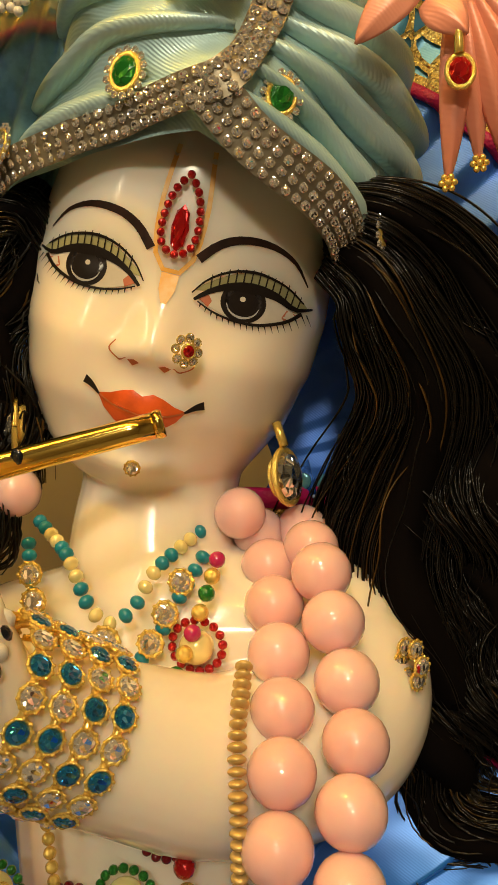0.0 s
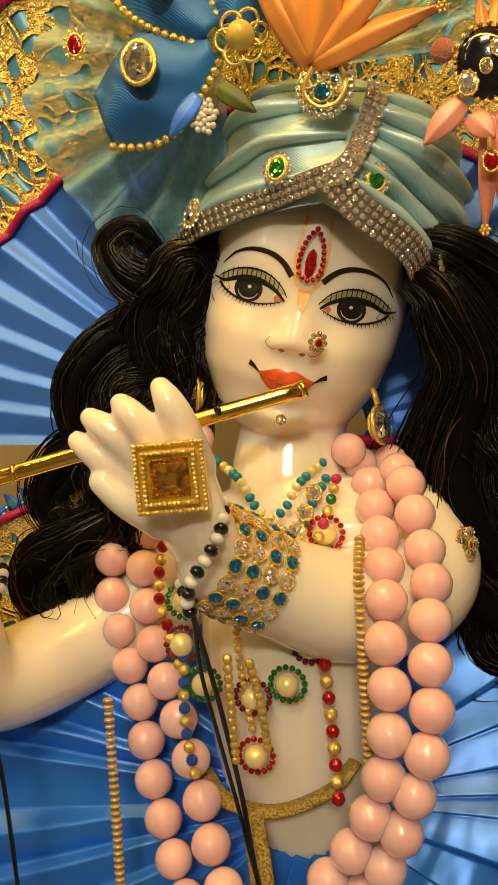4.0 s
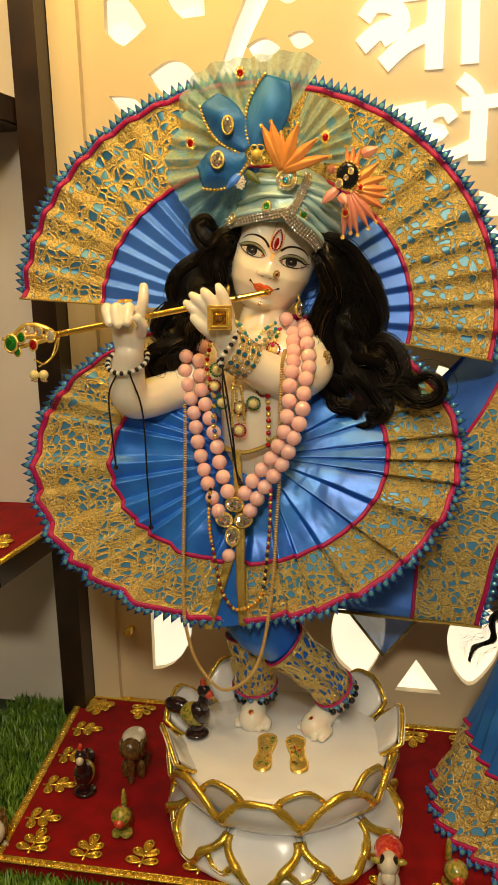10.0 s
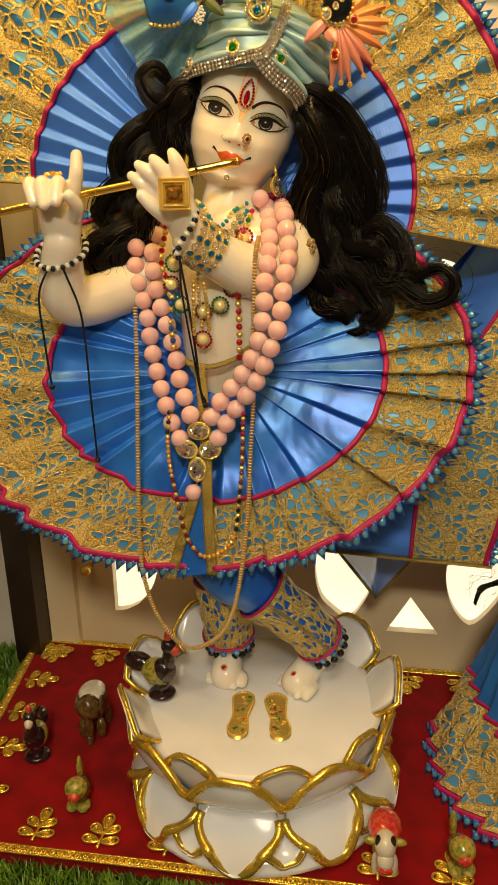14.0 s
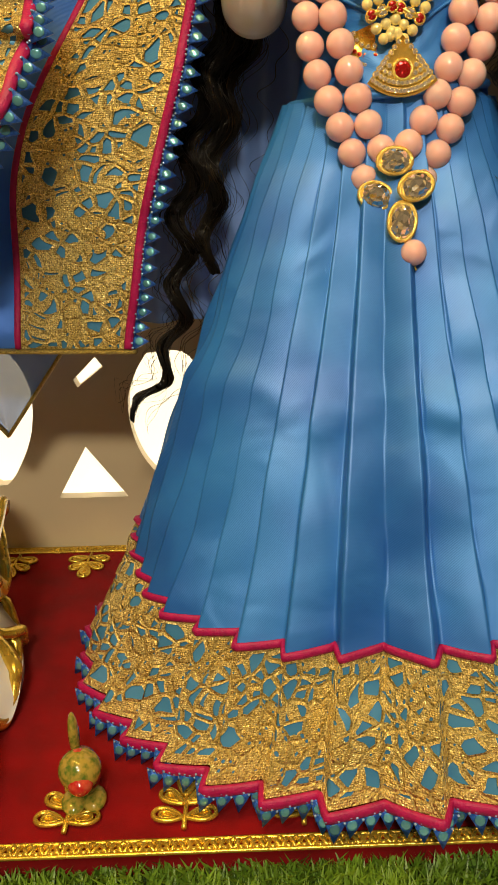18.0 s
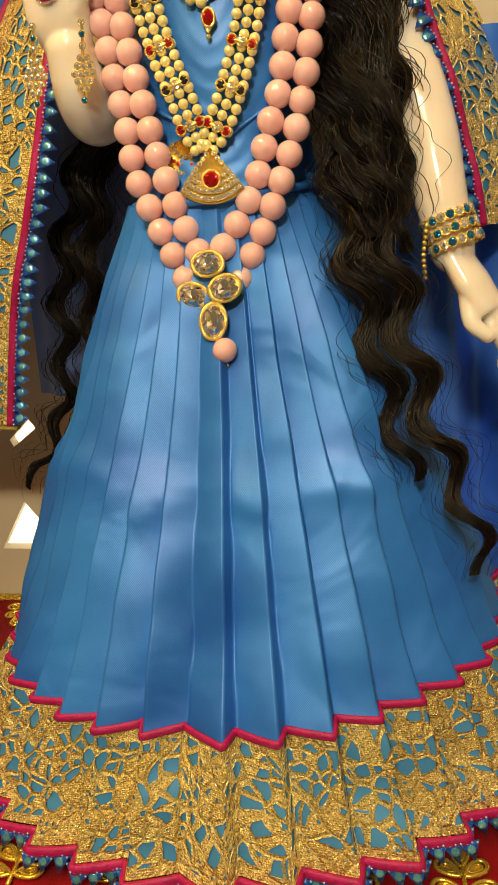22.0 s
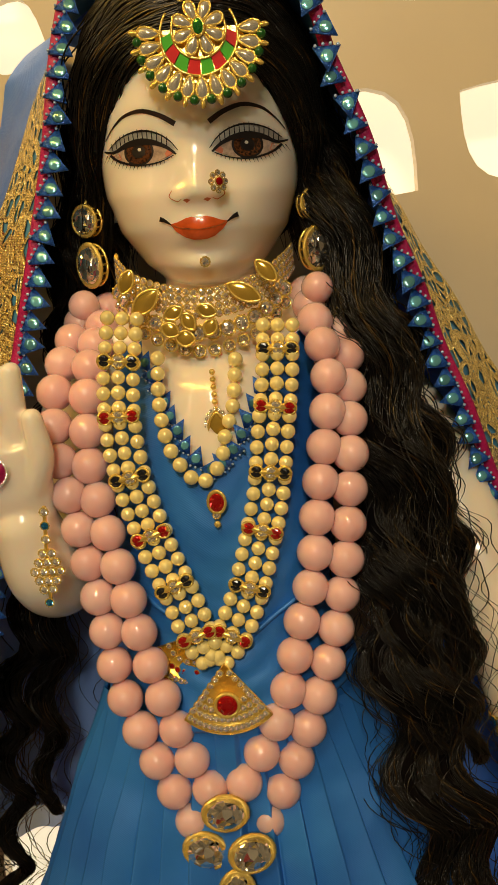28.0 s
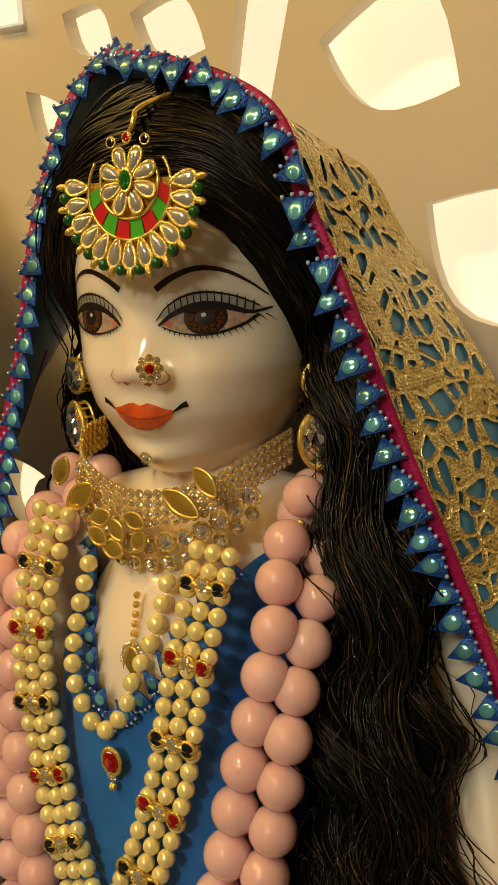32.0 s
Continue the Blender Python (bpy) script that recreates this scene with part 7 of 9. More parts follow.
pendant(mala, [(-0.085, 0.161, 0.431), (-0.097, 0.161, 0.414), (-0.076, 0.161, 0.414), (-0.088, 0.160, 0.396)], (0, -1, 0.15), [(0.0090, 0.78, (0, 0, 1)), (0.0090, 0.80, (0.3, 0, 1)), (0.0090, 0.80, (-0.3, 0, 1)), (0.0074, 1.3, (0, 0, 1))])
linked("bead", ball(M_ROSE), Matrix.Translation((-0.093, 0.160, 0.374)) @ Matrix.Scale(0.0076, 4), mala)
thread(mala, [(-0.089, 0.161, 0.386), (-0.092, 0.160, 0.365)], 0.0007, M_GOLD, "pin")

mala2 = empty("rose_bead_necklace", "long double strand of rose beads with clear stones", "necklace", "rose bead necklaces")
strand(mala2, [(0.388, 0.318, 0.580), (0.391, 0.286, 0.567), (0.394, 0.271, 0.547), (0.390, 0.262, 0.520), (0.385, 0.255, 0.493), (0.381, 0.249, 0.467), (0.373, 0.244, 0.442), (0.366, 0.238, 0.417), (0.354, 0.234, 0.394), (0.345, 0.231, 0.381)], 0.0160, M_ROSE, jitter=0.02, gap=0.90)
strand(mala2, [(0.396, 0.322, 0.578), (0.403, 0.288, 0.556), (0.402, 0.272, 0.534), (0.401, 0.263, 0.517), (0.398, 0.256, 0.490), (0.394, 0.250, 0.464), (0.388, 0.245, 0.439), (0.379, 0.239, 0.414), (0.369, 0.235, 0.390), (0.354, 0.231, 0.362)], 0.0160, M_ROSE, jitter=0.02, gap=0.90)
strand(mala2, [(0.283, 0.325, 0.580), (0.280, 0.296, 0.568), (0.275, 0.274, 0.549), (0.275, 0.265, 0.528), (0.280, 0.258, 0.504), (0.285, 0.253, 0.477), (0.290, 0.248, 0.452), (0.294, 0.243, 0.425), (0.303, 0.237, 0.402), (0.314, 0.233, 0.378), (0.321, 0.231, 0.364)], 0.0160, M_ROSE, jitter=0.02, gap=0.90)
strand(mala2, [(0.294, 0.318, 0.580), (0.291, 0.286, 0.563), (0.290, 0.271, 0.549), (0.289, 0.262, 0.519), (0.294, 0.255, 0.494), (0.300, 0.249, 0.468), (0.306, 0.244, 0.443), (0.313, 0.238, 0.420), (0.322, 0.234, 0.395), (0.330, 0.231, 0.379)], 0.0160, M_ROSE, jitter=0.02, gap=0.90)
for p in ((0.393, 0.300, 0.583), (0.285, 0.308, 0.583)):
    linked("bead", ball(M_ROSE), Matrix.Translation(p) @ Matrix.Scale(0.0073, 4), mala2)
    linked("gold_bead", ball(M_GOLD, False), Matrix.Translation(V(*p) + V(0, -0.003, -0.0085)) @ Matrix.Scale(0.0014, 4), mala2)
pendant(mala2, [(0.3365, 0.222, 0.373), (0.3265, 0.222, 0.355), (0.347, 0.213, 0.360), (0.3395, 0.210, 0.342)], (0, -1, 0.25), [(0.0088, 0.78, (0, 0, 1)), (0.0088, 0.80, (0.3, 0, 1)), (0.0088, 0.80, (-0.3, 0, 1)), (0.0072, 1.35, (0.1, 0, 1))])
linked("bead", ball(M_ROSE), Matrix.Translation((0.3455, 0.207, 0.3255)) @ Matrix.Scale(0.0072, 4), mala2)
thread(mala2, [(0.342, 0.208, 0.334), (0.347, 0.206, 0.316)], 0.0006, M_GOLD, "pin")

# ---- small necklaces of the flute player ----
turq = empty("turquoise_necklace", "turquoise and pearl bead necklace with set stones", "necklace")
strand(turq, [(-0.1010, 0.2355, 0.6225), (-0.0910, 0.2245, 0.6175), (-0.0850, 0.2165, 0.6145), (-0.0810, 0.2115, 0.6095), (-0.0770, 0.2065, 0.6045), (-0.0710, 0.2045, 0.5995), (-0.0650, 0.2085, 0.6025), (-0.0610, 0.2145, 0.6095), (-0.0580, 0.2225, 0.6125), (-0.0520, 0.2355, 0.6165)], 0.0044, M_TURQB, fine=False, squash=0.8, pattern=[M_TURQB, M_TURQB, M_PEARL, M_PEARL])
strand(turq, [(-0.1040, 0.2325, 0.6165), (-0.0990, 0.2205, 0.6065), (-0.0940, 0.2135, 0.6005), (-0.0880, 0.2075, 0.5925), (-0.0780, 0.2035, 0.5855), (-0.0700, 0.2045, 0.5855), (-0.0620, 0.2095, 0.5905), (-0.0560, 0.2165, 0.6005), (-0.0500, 0.2285, 0.6105)], 0.0046, M_TURQB, fine=False, squash=0.75)
gem(turq, B_RHINE, (-0.0710, 0.2005, 0.5960), (0, -1, 0.1), 0.0036)
for p in ((-0.0980, 0.2185, 0.6105), (-0.0945, 0.2115, 0.6045), (-0.0910, 0.2075, 0.5985), (-0.0650, 0.2015, 0.5870), (-0.0605, 0.2055, 0.5935), (-0.0575, 0.2115, 0.5995), (-0.0540, 0.2175, 0.6065), (-0.0720, 0.1995, 0.5885)):
    gem(turq, B_RHINE, p, (0, -1, 0.15), 0.0031)
mage = empty("bead_strand", "strand of magenta and dark green beads with gold", "necklace")
strand(mage, [(-0.0450, 0.2245, 0.6105), (-0.0470, 0.2145, 0.6025), (-0.0500, 0.2085, 0.5945), (-0.0540, 0.2035, 0.5855)], 0.0048, M_PINK, fine=False, pattern=[mat("magenta_bead", (0.50, 0.02, 0.12), 0.15, coat=0.5), M_GOLD, M_GREEN, M_GOLD])
haar = empty("pearl_motif_necklace", "necklace of pearls ringed with red and green beads", "necklace")
for k, p in enumerate(((-0.107, 0.188, 0.571), (-0.110, 0.188, 0.553), (-0.103, 0.188, 0.536), (-0.083, 0.188, 0.530), (-0.068, 0.188, 0.535), (-0.058, 0.192, 0.549), (-0.084, 0.186, 0.506), (-0.050, 0.212, 0.590))):
    linked("pearl", ball(M_PEARL), Matrix.Translation(p) @ Matrix.Scale(0.0048, 4), haar)
    ringm = (M_MAROON, M_GREEN)[k in (0, 2, 4)] if k not in (6, 7) else M_RED
    strand(haar, [V(*p) + V(0.0070 * math.cos(w), 0.001, 0.0070 * math.sin(w)) for w in np.linspace(0, 2 * math.pi, 24)], 0.0026, ringm, "ring_bead", fine=False)
strand(haar, [(-0.118, 0.210, 0.600), (-0.120, 0.196, 0.575), (-0.116, 0.190, 0.560), (-0.112, 0.188, 0.545)], 0.0052, M_RED, fine=False, pattern=[M_RED, M_GOLD])
strand(haar, [(-0.052, 0.188, 0.543), (-0.051, 0.184, 0.518), (-0.051, 0.180, 0.492)], 0.0056, M_RED, fine=False, pattern=[M_RED, M_GOLD])
strand(haar, [(-0.110, 0.188, 0.548), (-0.112, 0.186, 0.52), (-0.110, 0.184, 0.50)], 0.0050, M_NAVY, fine=False, pattern=[M_NAVY, M_GOLD])
strand(haar, [(-0.086, 0.188, 0.565), (-0.086, 0.187, 0.545), (-0.084, 0.186, 0.518)], 0.0034, M_GOLD, fine=False)
seed = empty("seed_bead_chain", "long straw-gold seed bead chain hanging over the skirt", "necklace")
SEED = [(-0.140, 0.176, 0.535), (-0.139, 0.165, 0.479), (-0.141, 0.156, 0.405), (-0.142, 0.152, 0.366), (-0.143, 0.149, 0.329), (-0.141, 0.148, 0.292), (-0.131, 0.148, 0.254), (-0.110, 0.148, 0.226), (-0.093, 0.148, 0.224), (-0.072, 0.148, 0.239), (-0.060, 0.148, 0.261), (-0.051, 0.149, 0.298), (-0.043, 0.153, 0.358), (-0.039, 0.157, 0.417), (-0.037, 0.168, 0.463), (-0.037, 0.172, 0.50), (-0.035, 0.173, 0.545), (-0.034, 0.1735, 0.562), (-0.034, 0.180, 0.579), (-0.034, 0.195, 0.5905)]
strand(seed, SEED, 0.0046, M_TAN, fine=False, squash=0.5, gap=0.56, jitter=0.06)
multi = empty("mixed_bead_chain", "amber, maroon and black bead chain with gold spacers", "necklace")
MULTI = [(-0.113, 0.168, 0.445), (-0.113, 0.158, 0.425), (-0.112, 0.156, 0.401), (-0.108, 0.153, 0.380), (-0.105, 0.152, 0.361), (-0.101, 0.151, 0.341), (-0.095, 0.151, 0.327), (-0.085, 0.150, 0.317), (-0.071, 0.150, 0.320), (-0.059, 0.151, 0.331), (-0.053, 0.152, 0.348), (-0.050, 0.154, 0.375), (-0.047, 0.156, 0.403), (-0.045, 0.160, 0.448)]
strand(multi, MULTI, 0.0043, M_ORANGE, fine=False, pattern=[M_BLACKB, M_GOLD, M_BLACKB, M_GOLD, M_BLACKB, M_GOLD, M_ORANGE, M_GOLD, M_ORANGE, M_GOLD, M_ORANGE, M_GOLD, M_ORANGE, M_GOLD] + [M_MAROON, M_GOLD] * 9 + [M_ORANGE, M_GOLD] * 5 + [M_BLACKB, M_GOLD] * 5 + [M_MAROON, M_GOLD] * 5 + [M_PINK, M_GOLD] * 6)


# wrist pieces
def wrist_rows(th, a, b, rad, rows, stones, me_a, me_b, r):
    a, b = V(*a), V(*b)
    d = (b - a) / np.linalg.norm(b - a)
    s = np.cross(d, V(0, 0, 1))
    s /= np.linalg.norm(s)
    u = np.cross(s, d)
    for i in range(rows):
        c = a + (b - a) * (i + 0.5) / rows
        for k in range(stones):
            w = 2 * math.pi * (k + 0.3 * (i // 2) + 0.08 * (i % 2)) / stones
            n = s * math.cos(w) + u * math.sin(w)
            gem(th, me_a if (k + i // 2) % 2 == 0 else me_b, c + n * rad, n, r, d)
        tube("wrist_band", [c + (rad - 0.0012) * (s * math.cos(w) + u * math.sin(w)) for w in np.linspace(0, 2 * math.pi, 30)], 0.0012, M_GOLD, th, n=5)


br = empty("stone_bracelet", "wide gold bracelet set with blue and clear stones", "bracelet")
wrist_rows(br, (-0.088, 0.1670, 0.5955), (-0.069, 0.1820, 0.5795), 0.0203, 4, 18, B_BLUE, B_RHINE, 0.0027)
for pts in ([(-0.080, 0.152, 0.560), (-0.082, 0.156, 0.545), (-0.086, 0.166, 0.515)], [(-0.072, 0.152, 0.558), (-0.072, 0.160, 0.540), (-0.074, 0.170, 0.518)]):
    strand(br, pts, 0.0036, M_GOLD, "chain_link", fine=False, squash=1.2)
bw = empty("black_white_bracelet", "black and white bead bracelet with black cord", "bracelet", "black and white bracelets")
strand(bw, [(-0.077, 0.160, 0.615), (-0.0755, 0.152, 0.610), (-0.0765, 0.146, 0.605), (-0.081, 0.143, 0.598), (-0.086, 0.142, 0.592), (-0.0895, 0.144, 0.584), (-0.0905, 0.150, 0.578), (-0.098, 0.164, 0.585)], 0.0056, M_WHITEB, fine=False, squash=0.75, gap=0.72, pattern=[M_WHITEB, M_BLACKB])
thread(bw, [(-0.090, 0.148, 0.580), (-0.089, 0.155, 0.560), (-0.088, 0.162, 0.536), (-0.086, 0.168, 0.499), (-0.083, 0.165, 0.467), (-0.078, 0.163, 0.457)], 0.0011, M_BLACKB)
thread(bw, [(-0.089, 0.148, 0.580), (-0.092, 0.156, 0.555), (-0.091, 0.164, 0.525), (-0.088, 0.168, 0.494), (-0.084, 0.166, 0.470), (-0.080, 0.163, 0.452)], 0.0009, M_BLACKB)
linked("tassel_bead", ball(M_BLACKB, False), Matrix.Translation((-0.078, 0.162, 0.454)) @ Matrix.Scale(0.003, 4), bw)
bw2 = empty("black_white_bracelet", "black and white bead bracelet with hanging black cords", "bracelet", "black and white bracelets")
strand(bw2, [V(-0.199 + 0.0215 * math.cos(w), 0.168 - 0.020 * math.sin(w), 0.584 - 0.012 * math.sin(w)) for w in np.linspace(-1.2, 4.3, 30)], 0.0056, M_WHITEB, fine=False, squash=0.75, gap=0.72, pattern=[M_WHITEB, M_BLACKB])
for pts in ([(-0.190, 0.149, 0.572), (-0.181, 0.156, 0.530), (-0.178, 0.152, 0.459), (-0.175, 0.147, 0.406)], [(-0.204, 0.149, 0.572), (-0.216, 0.152, 0.548), (-0.216, 0.154, 0.503), (-0.213, 0.152, 0.470)]):
    thread(bw2, pts, 0.0010, M_BLACKB)
    linked("tassel_bead", ball(M_BLACKB, False), Matrix.Translation(pts[-1]) @ Matrix.Scale(0.0028, 4), bw2)
sq = empty("square_brooch", "square gold brooch with a faceted amber stone", "brooch")
SQ = facing((-0.0885, 0.1415, 0.6285), (0.18, -1, 0.05), (0.02, 0, 1), 1.0)
for k, (h, y, mt) in enumerate(((0.0120, 0.0, M_GOLD), (0.0092, -0.0012, M_GILT))):
    bm = bmesh.new()
    bmesh.ops.create_cube(bm, size=1.0)
    for v in bm.verts:
        v.co = SQ @ Vector((v.co.x * 2 * h, y + v.co.y * 0.003, v.co.z * 2 * h))
    part("back_plate", bm, mt, sq, smooth=False)
vs, fs = [(x, 0, z) for x, z in ((-1, -1), (1, -1), (1, 1), (-1, 1))] + [(x * 0.35, -0.5, z * 0.35) for x, z in ((-1, -1), (1, -1), (1, 1), (-1, 1))], [(4, 5, 6, 7), (0, 1, 5, 4), (1, 2, 6, 5), (2, 3, 7, 6), (3, 0, 4, 7)]
obj("amber_stone", [SQ @ Vector((v[0] * 0.0066, -0.0028 + v[1] * 0.0066, v[2] * 0.0066)) for v in vs], fs, M_AMBER, sq, "faceted amber stone", smooth=False)
for h, n in ((0.0114, 15), (0.0086, 11)):
    for e in range(4):
        for k in range(n):
            t = -1 + 2 * k / n
            x, z = ((t, -1), (1, t), (-t, 1), (-1, -t))[e]
            linked("gold_bead", ball(M_GOLD, False), SQ @ Matrix.Translation((x * h, -0.003 - (0.0114 - h) * 0.5, z * h)) @ Matrix.Scale(0.0009, 4), sq)
arm = empty("armlet", "gold armlet flower with clear and red stones", "armlet")
for k in range(6):
    a = 2 * math.pi * k / 6
    gem(arm, B_RHINE, V(0.006, 0.222, 0.580) + V(0.0028 * math.cos(a), -0.002 * math.cos(a), 0.0048 * math.sin(a)), (0.75, -0.7, 0), 0.0024)
gem(arm, B_RED, (0.008, 0.219, 0.580), (0.75, -0.7, 0), 0.0016)
for p in ((-0.026, 0.243, 0.630), (-0.106, 0.236, 0.652)):
    er = empty("earring", "round clear stone earring in gold", "earring", "earrings")
    gem(er, B_CLEAR, p, (0.95 if p[0] > -0.05 else -0.8, -0.4, 0.1), 0.0066, tall=1.15, label="large clear cut stone")
    tube("hook", [V(*p) + V(0, 0, 0.009), V(*p) + V(-0.002, 0.002, 0.016)], 0.0014, M_GOLD, er)

# flute
M_FLUTE = mat("mirror_gold", (0.98, 0.66, 0.14), 0.12, 1.0, scale=80, vary=0.03)
flute = empty("flute", "polished gold flute with jewelled end and pearl drops", "flute")
FA, FB = V(-0.050, 0.1975, 0.651), V(-0.268, 0.1435, 0.6135)
FD = (FB - FA) / np.linalg.norm(FB - FA)
L = np.linalg.norm(FB - FA)
obj("flute_tube", *tube_data([FA + FD * s for s in np.linspace(0, L, 30)], 0.0033, 24), M_FLUTE, flute)
for s in (0.0, 0.118, L - 0.004):
    tube("flute_ring", [FA + FD * (s - 0.0012), FA + FD * s, FA + FD * (s + 0.0012)], [0.0034, 0.0037, 0.0034], M_FLUTE, flute, n=18)
# flattened black balls stand in for the shade inside the finger holes
for s in (0.034, 0.064):
    linked("finger_hole", ball(M_BLACKB, False), Matrix.Translation(FA + FD * s + V(0, -0.0028, 0.0010)) @ Matrix.Diagonal((0.0017, 0.0008, 0.0022, 1)), flute)
orn = [(FB + FD * 0.004, 0.0052, B_RHINE), (FB + FD * 0.016 + V(0, 0, 0.006), 0.0042, B_RHINE), (FB + FD * 0.022 + V(0, -0.002, -0.006), 0.0046, B_RED), (FB + FD * 0.034 + V(0, -0.002, 0.004), 0.0045, B_GREEN), (FB + FD * 0.046, 0.0070, B_GREEN), (FB + FD * 0.028 + V(0, 0, 0.012), 0.0034, B_RHINE), (FB + FD * 0.040 + V(0, 0, -0.010), 0.0036, B_GREEN)]
for p, r, me in orn:
    gem(flute, me, p + V(0, -0.003, 0), (0, -1, 0.1), r, tall=1.2)
for pts in ([FB, FB + FD * 0.012 + V(0, 0, 0.010), FB + FD * 0.03 + V(0, 0, 0.016), FB + FD * 0.044 + V(0, 0, 0.009)], [FB, FB + FD * 0.02 + V(0, 0, -0.004), FB + FD * 0.05 + V(0, 0, -0.006)], [FB + FD * 0.01, FB + FD * 0.03 + V(0, 0, 0.004), FB + FD * 0.056 + V(0, 0, 0.006)]):
    tube("scroll", spline(pts, 16), [0.0030] * 8 + [0.0022] * 8, M_GOLD, flute, n=8)
strand(flute, [FB + V(0.004, 0, -0.004), FB + V(0.0, -0.002, -0.018), FB + V(-0.014, -0.002, -0.030), FB + V(-0.026, 0, -0.026)], 0.0022, M_GOLD, "chain_link", fine=False)
strand(flute, [FB + V(0.002, 0, -0.004), FB + V(-0.006, -0.002, -0.024), FB + V(-0.020, -0.002, -0.033)], 0.0022, M_GOLD, "chain_link", fine=False)
for x in (-0.016, -0.027):
    linked("pearl", ball(M_PEARL), Matrix.Translation(FB + V(x, -0.002, -0.042)) @ Matrix.Scale(0.0052, 4), flute)
    gem(flute, B_RHINE, FB + V(x, -0.002, -0.048), (0, -0.6, -1), 0.003)
ring = empty("finger_ring", "gold flower ring on the raised hand", "ring")
for k in range(9):
    a = 2 * math.pi * k / 9
    linked("ring_bead", ball(M_GOLD, False), Matrix.Translation((-0.190 + 0.006 * math.cos(a), 0.148 + 0.003 * math.sin(a), 0.6465)) @ Matrix.Scale(0.0019, 4), ring)
gem(ring, B_RED, (-0.190, 0.146, 0.6475), (0, -0.5, 1), 0.0022)

# anklets and toe ornaments
for c, ax, g in (((-0.092, 0.259, 0.171), (0.02, 0.1, -1), "anklets"), ((0.008, 0.251, 0.180), (0.45, 0.35, -0.8), "anklets")):
    an = empty("anklet", "clear stone anklet with hanging black beads", "anklet", g)
    c, d = V(*c), V(*ax) / np.linalg.norm(ax)
    s = np.cross(d, V(0, 1, 0))
    s /= np.linalg.norm(s)
    u = np.cross(s, d)
    for k in range(16):
        w = 2 * math.pi * k / 16
        n = s * math.cos(w) + u * math.sin(w)
        gem(an, B_RHINE, c + n * 0.0215, n, 0.0030, d)
        q = c + n * 0.0235 + d * 0.0045
        linked("chain_link", ball(M_GOLD, False), Matrix.Translation(q) @ Matrix.Scale(0.0024, 4), an)
        linked("hanging_bead", ball(M_BLACKB, False), Matrix.Translation(q + d * 0.004 + V(0, 0, -0.003)) @ Matrix.Scale(0.0040, 4), an)
for p in ((-0.089, 0.219, 0.157), (-0.016, 0.219, 0.156)):
    to = empty("toe_ornament", "red stone flower ornament on the foot", "foot ornament", "foot ornaments")
    brooch(to, B_RED, p, (0, -0.7, 0.8), 0.0024, 9, tall=1.0)
# golden footprints
for x, y, rot in ((-0.062, 0.174, 6), (-0.026, 0.177, 14)):
    pd = empty("footprint_plaque", "embossed gold footprint plaque on the lotus base", "plaque", "footprint plaques")
    outl = spline([(0.000, 0.036), (0.009, 0.032), (0.012, 0.022), (0.009, 0.004), (0.011, -0.016), (0.012, -0.028), (0.004, -0.036), (-0.006, -0.035), (-0.012, -0.027), (-0.011, -0.014), (-0.008, 0.004), (-0.010, 0.022), (-0.008, 0.032), (0.000, 0.036)], 50)[:-1] * V(0.95, 1.0)
    m = Matrix.Translation((x, y, 0.1335)) @ Matrix.Rotation(math.radians(rot), 4, "Z") @ Matrix.Scale(-1 if x > -0.04 else 1, 4, (1, 0, 0)) @ Matrix.Rotation(math.pi, 4, "Z")
    k = len(outl)
    vs = [m @ Vector((a, b, 0)) for a, b in outl] + [m @ Vector((a, b, 0.0035)) for a, b in outl] + [m @ Vector((a * 0.86, b * 0.93, 0.0028)) for a, b in outl]
    fs = [tuple(range(k))] + [(i, (i + 1) % k, k + (i + 1) % k, k + i) for i in range(k)] + [(k + i, k + (i + 1) % k, 2 * k + (i + 1) % k, 2 * k + i) for i in range(k)] + [tuple(range(2 * k, 3 * k))]
    obj("plaque_body", vs, fs, M_GOLD, pd)
    for i in range(0, k):
        linked("rim_bead", ball(M_GOLD, False), Matrix.Translation(m @ Vector((outl[i][0] * 0.93, outl[i][1] * 0.965, 0.0036))) @ Matrix.Scale(0.0011, 4), pd)
    rng = np.random.RandomState(int(1000 * (x + 1)))
    for i in range(26):
        b = rng.uniform(-0.028, 0.027)
        a = rng.uniform(-0.006, 0.006)
        mm_ = (M_GOLD, M_GOLD, M_RED, M_GREEN)[rng.randint(0, 4)]
        linked("emboss", ball(mm_, False), Matrix.Translation(m @ Vector((a, b, 0.0030))) @ Matrix.Rotation(rng.uniform(0, 3), 4, "Z") @ Matrix.Diagonal((0.0024, 0.001, 0.0009, 1)), pd)

# ---- jewellery of the standing woman ----
tikka = empty("forehead_pendant", "gold forehead pendant with white stones, enamel and green beads", "forehead pendant")
TC = facing((0.3520, 0.2730, 0.6880), (0.02, -1, 0.10), (0.02, 0, 1))
M_KUNDAN = mat("white_foil_stone", (0.88, 0.84, 0.72), 0.08, 0.55, scale=600, vary=0.25)
M_ENR = mat("red_enamel", (0.55, 0.012, 0.012), 0.55, spec=0.2)
M_ENG = mat("green_enamel", (0.06, 0.42, 0.02), 0.55, spec=0.2)
M_GBEAD = mat("dark_green_bead", (0.012, 0.10, 0.012), 0.2, coat=0.5)


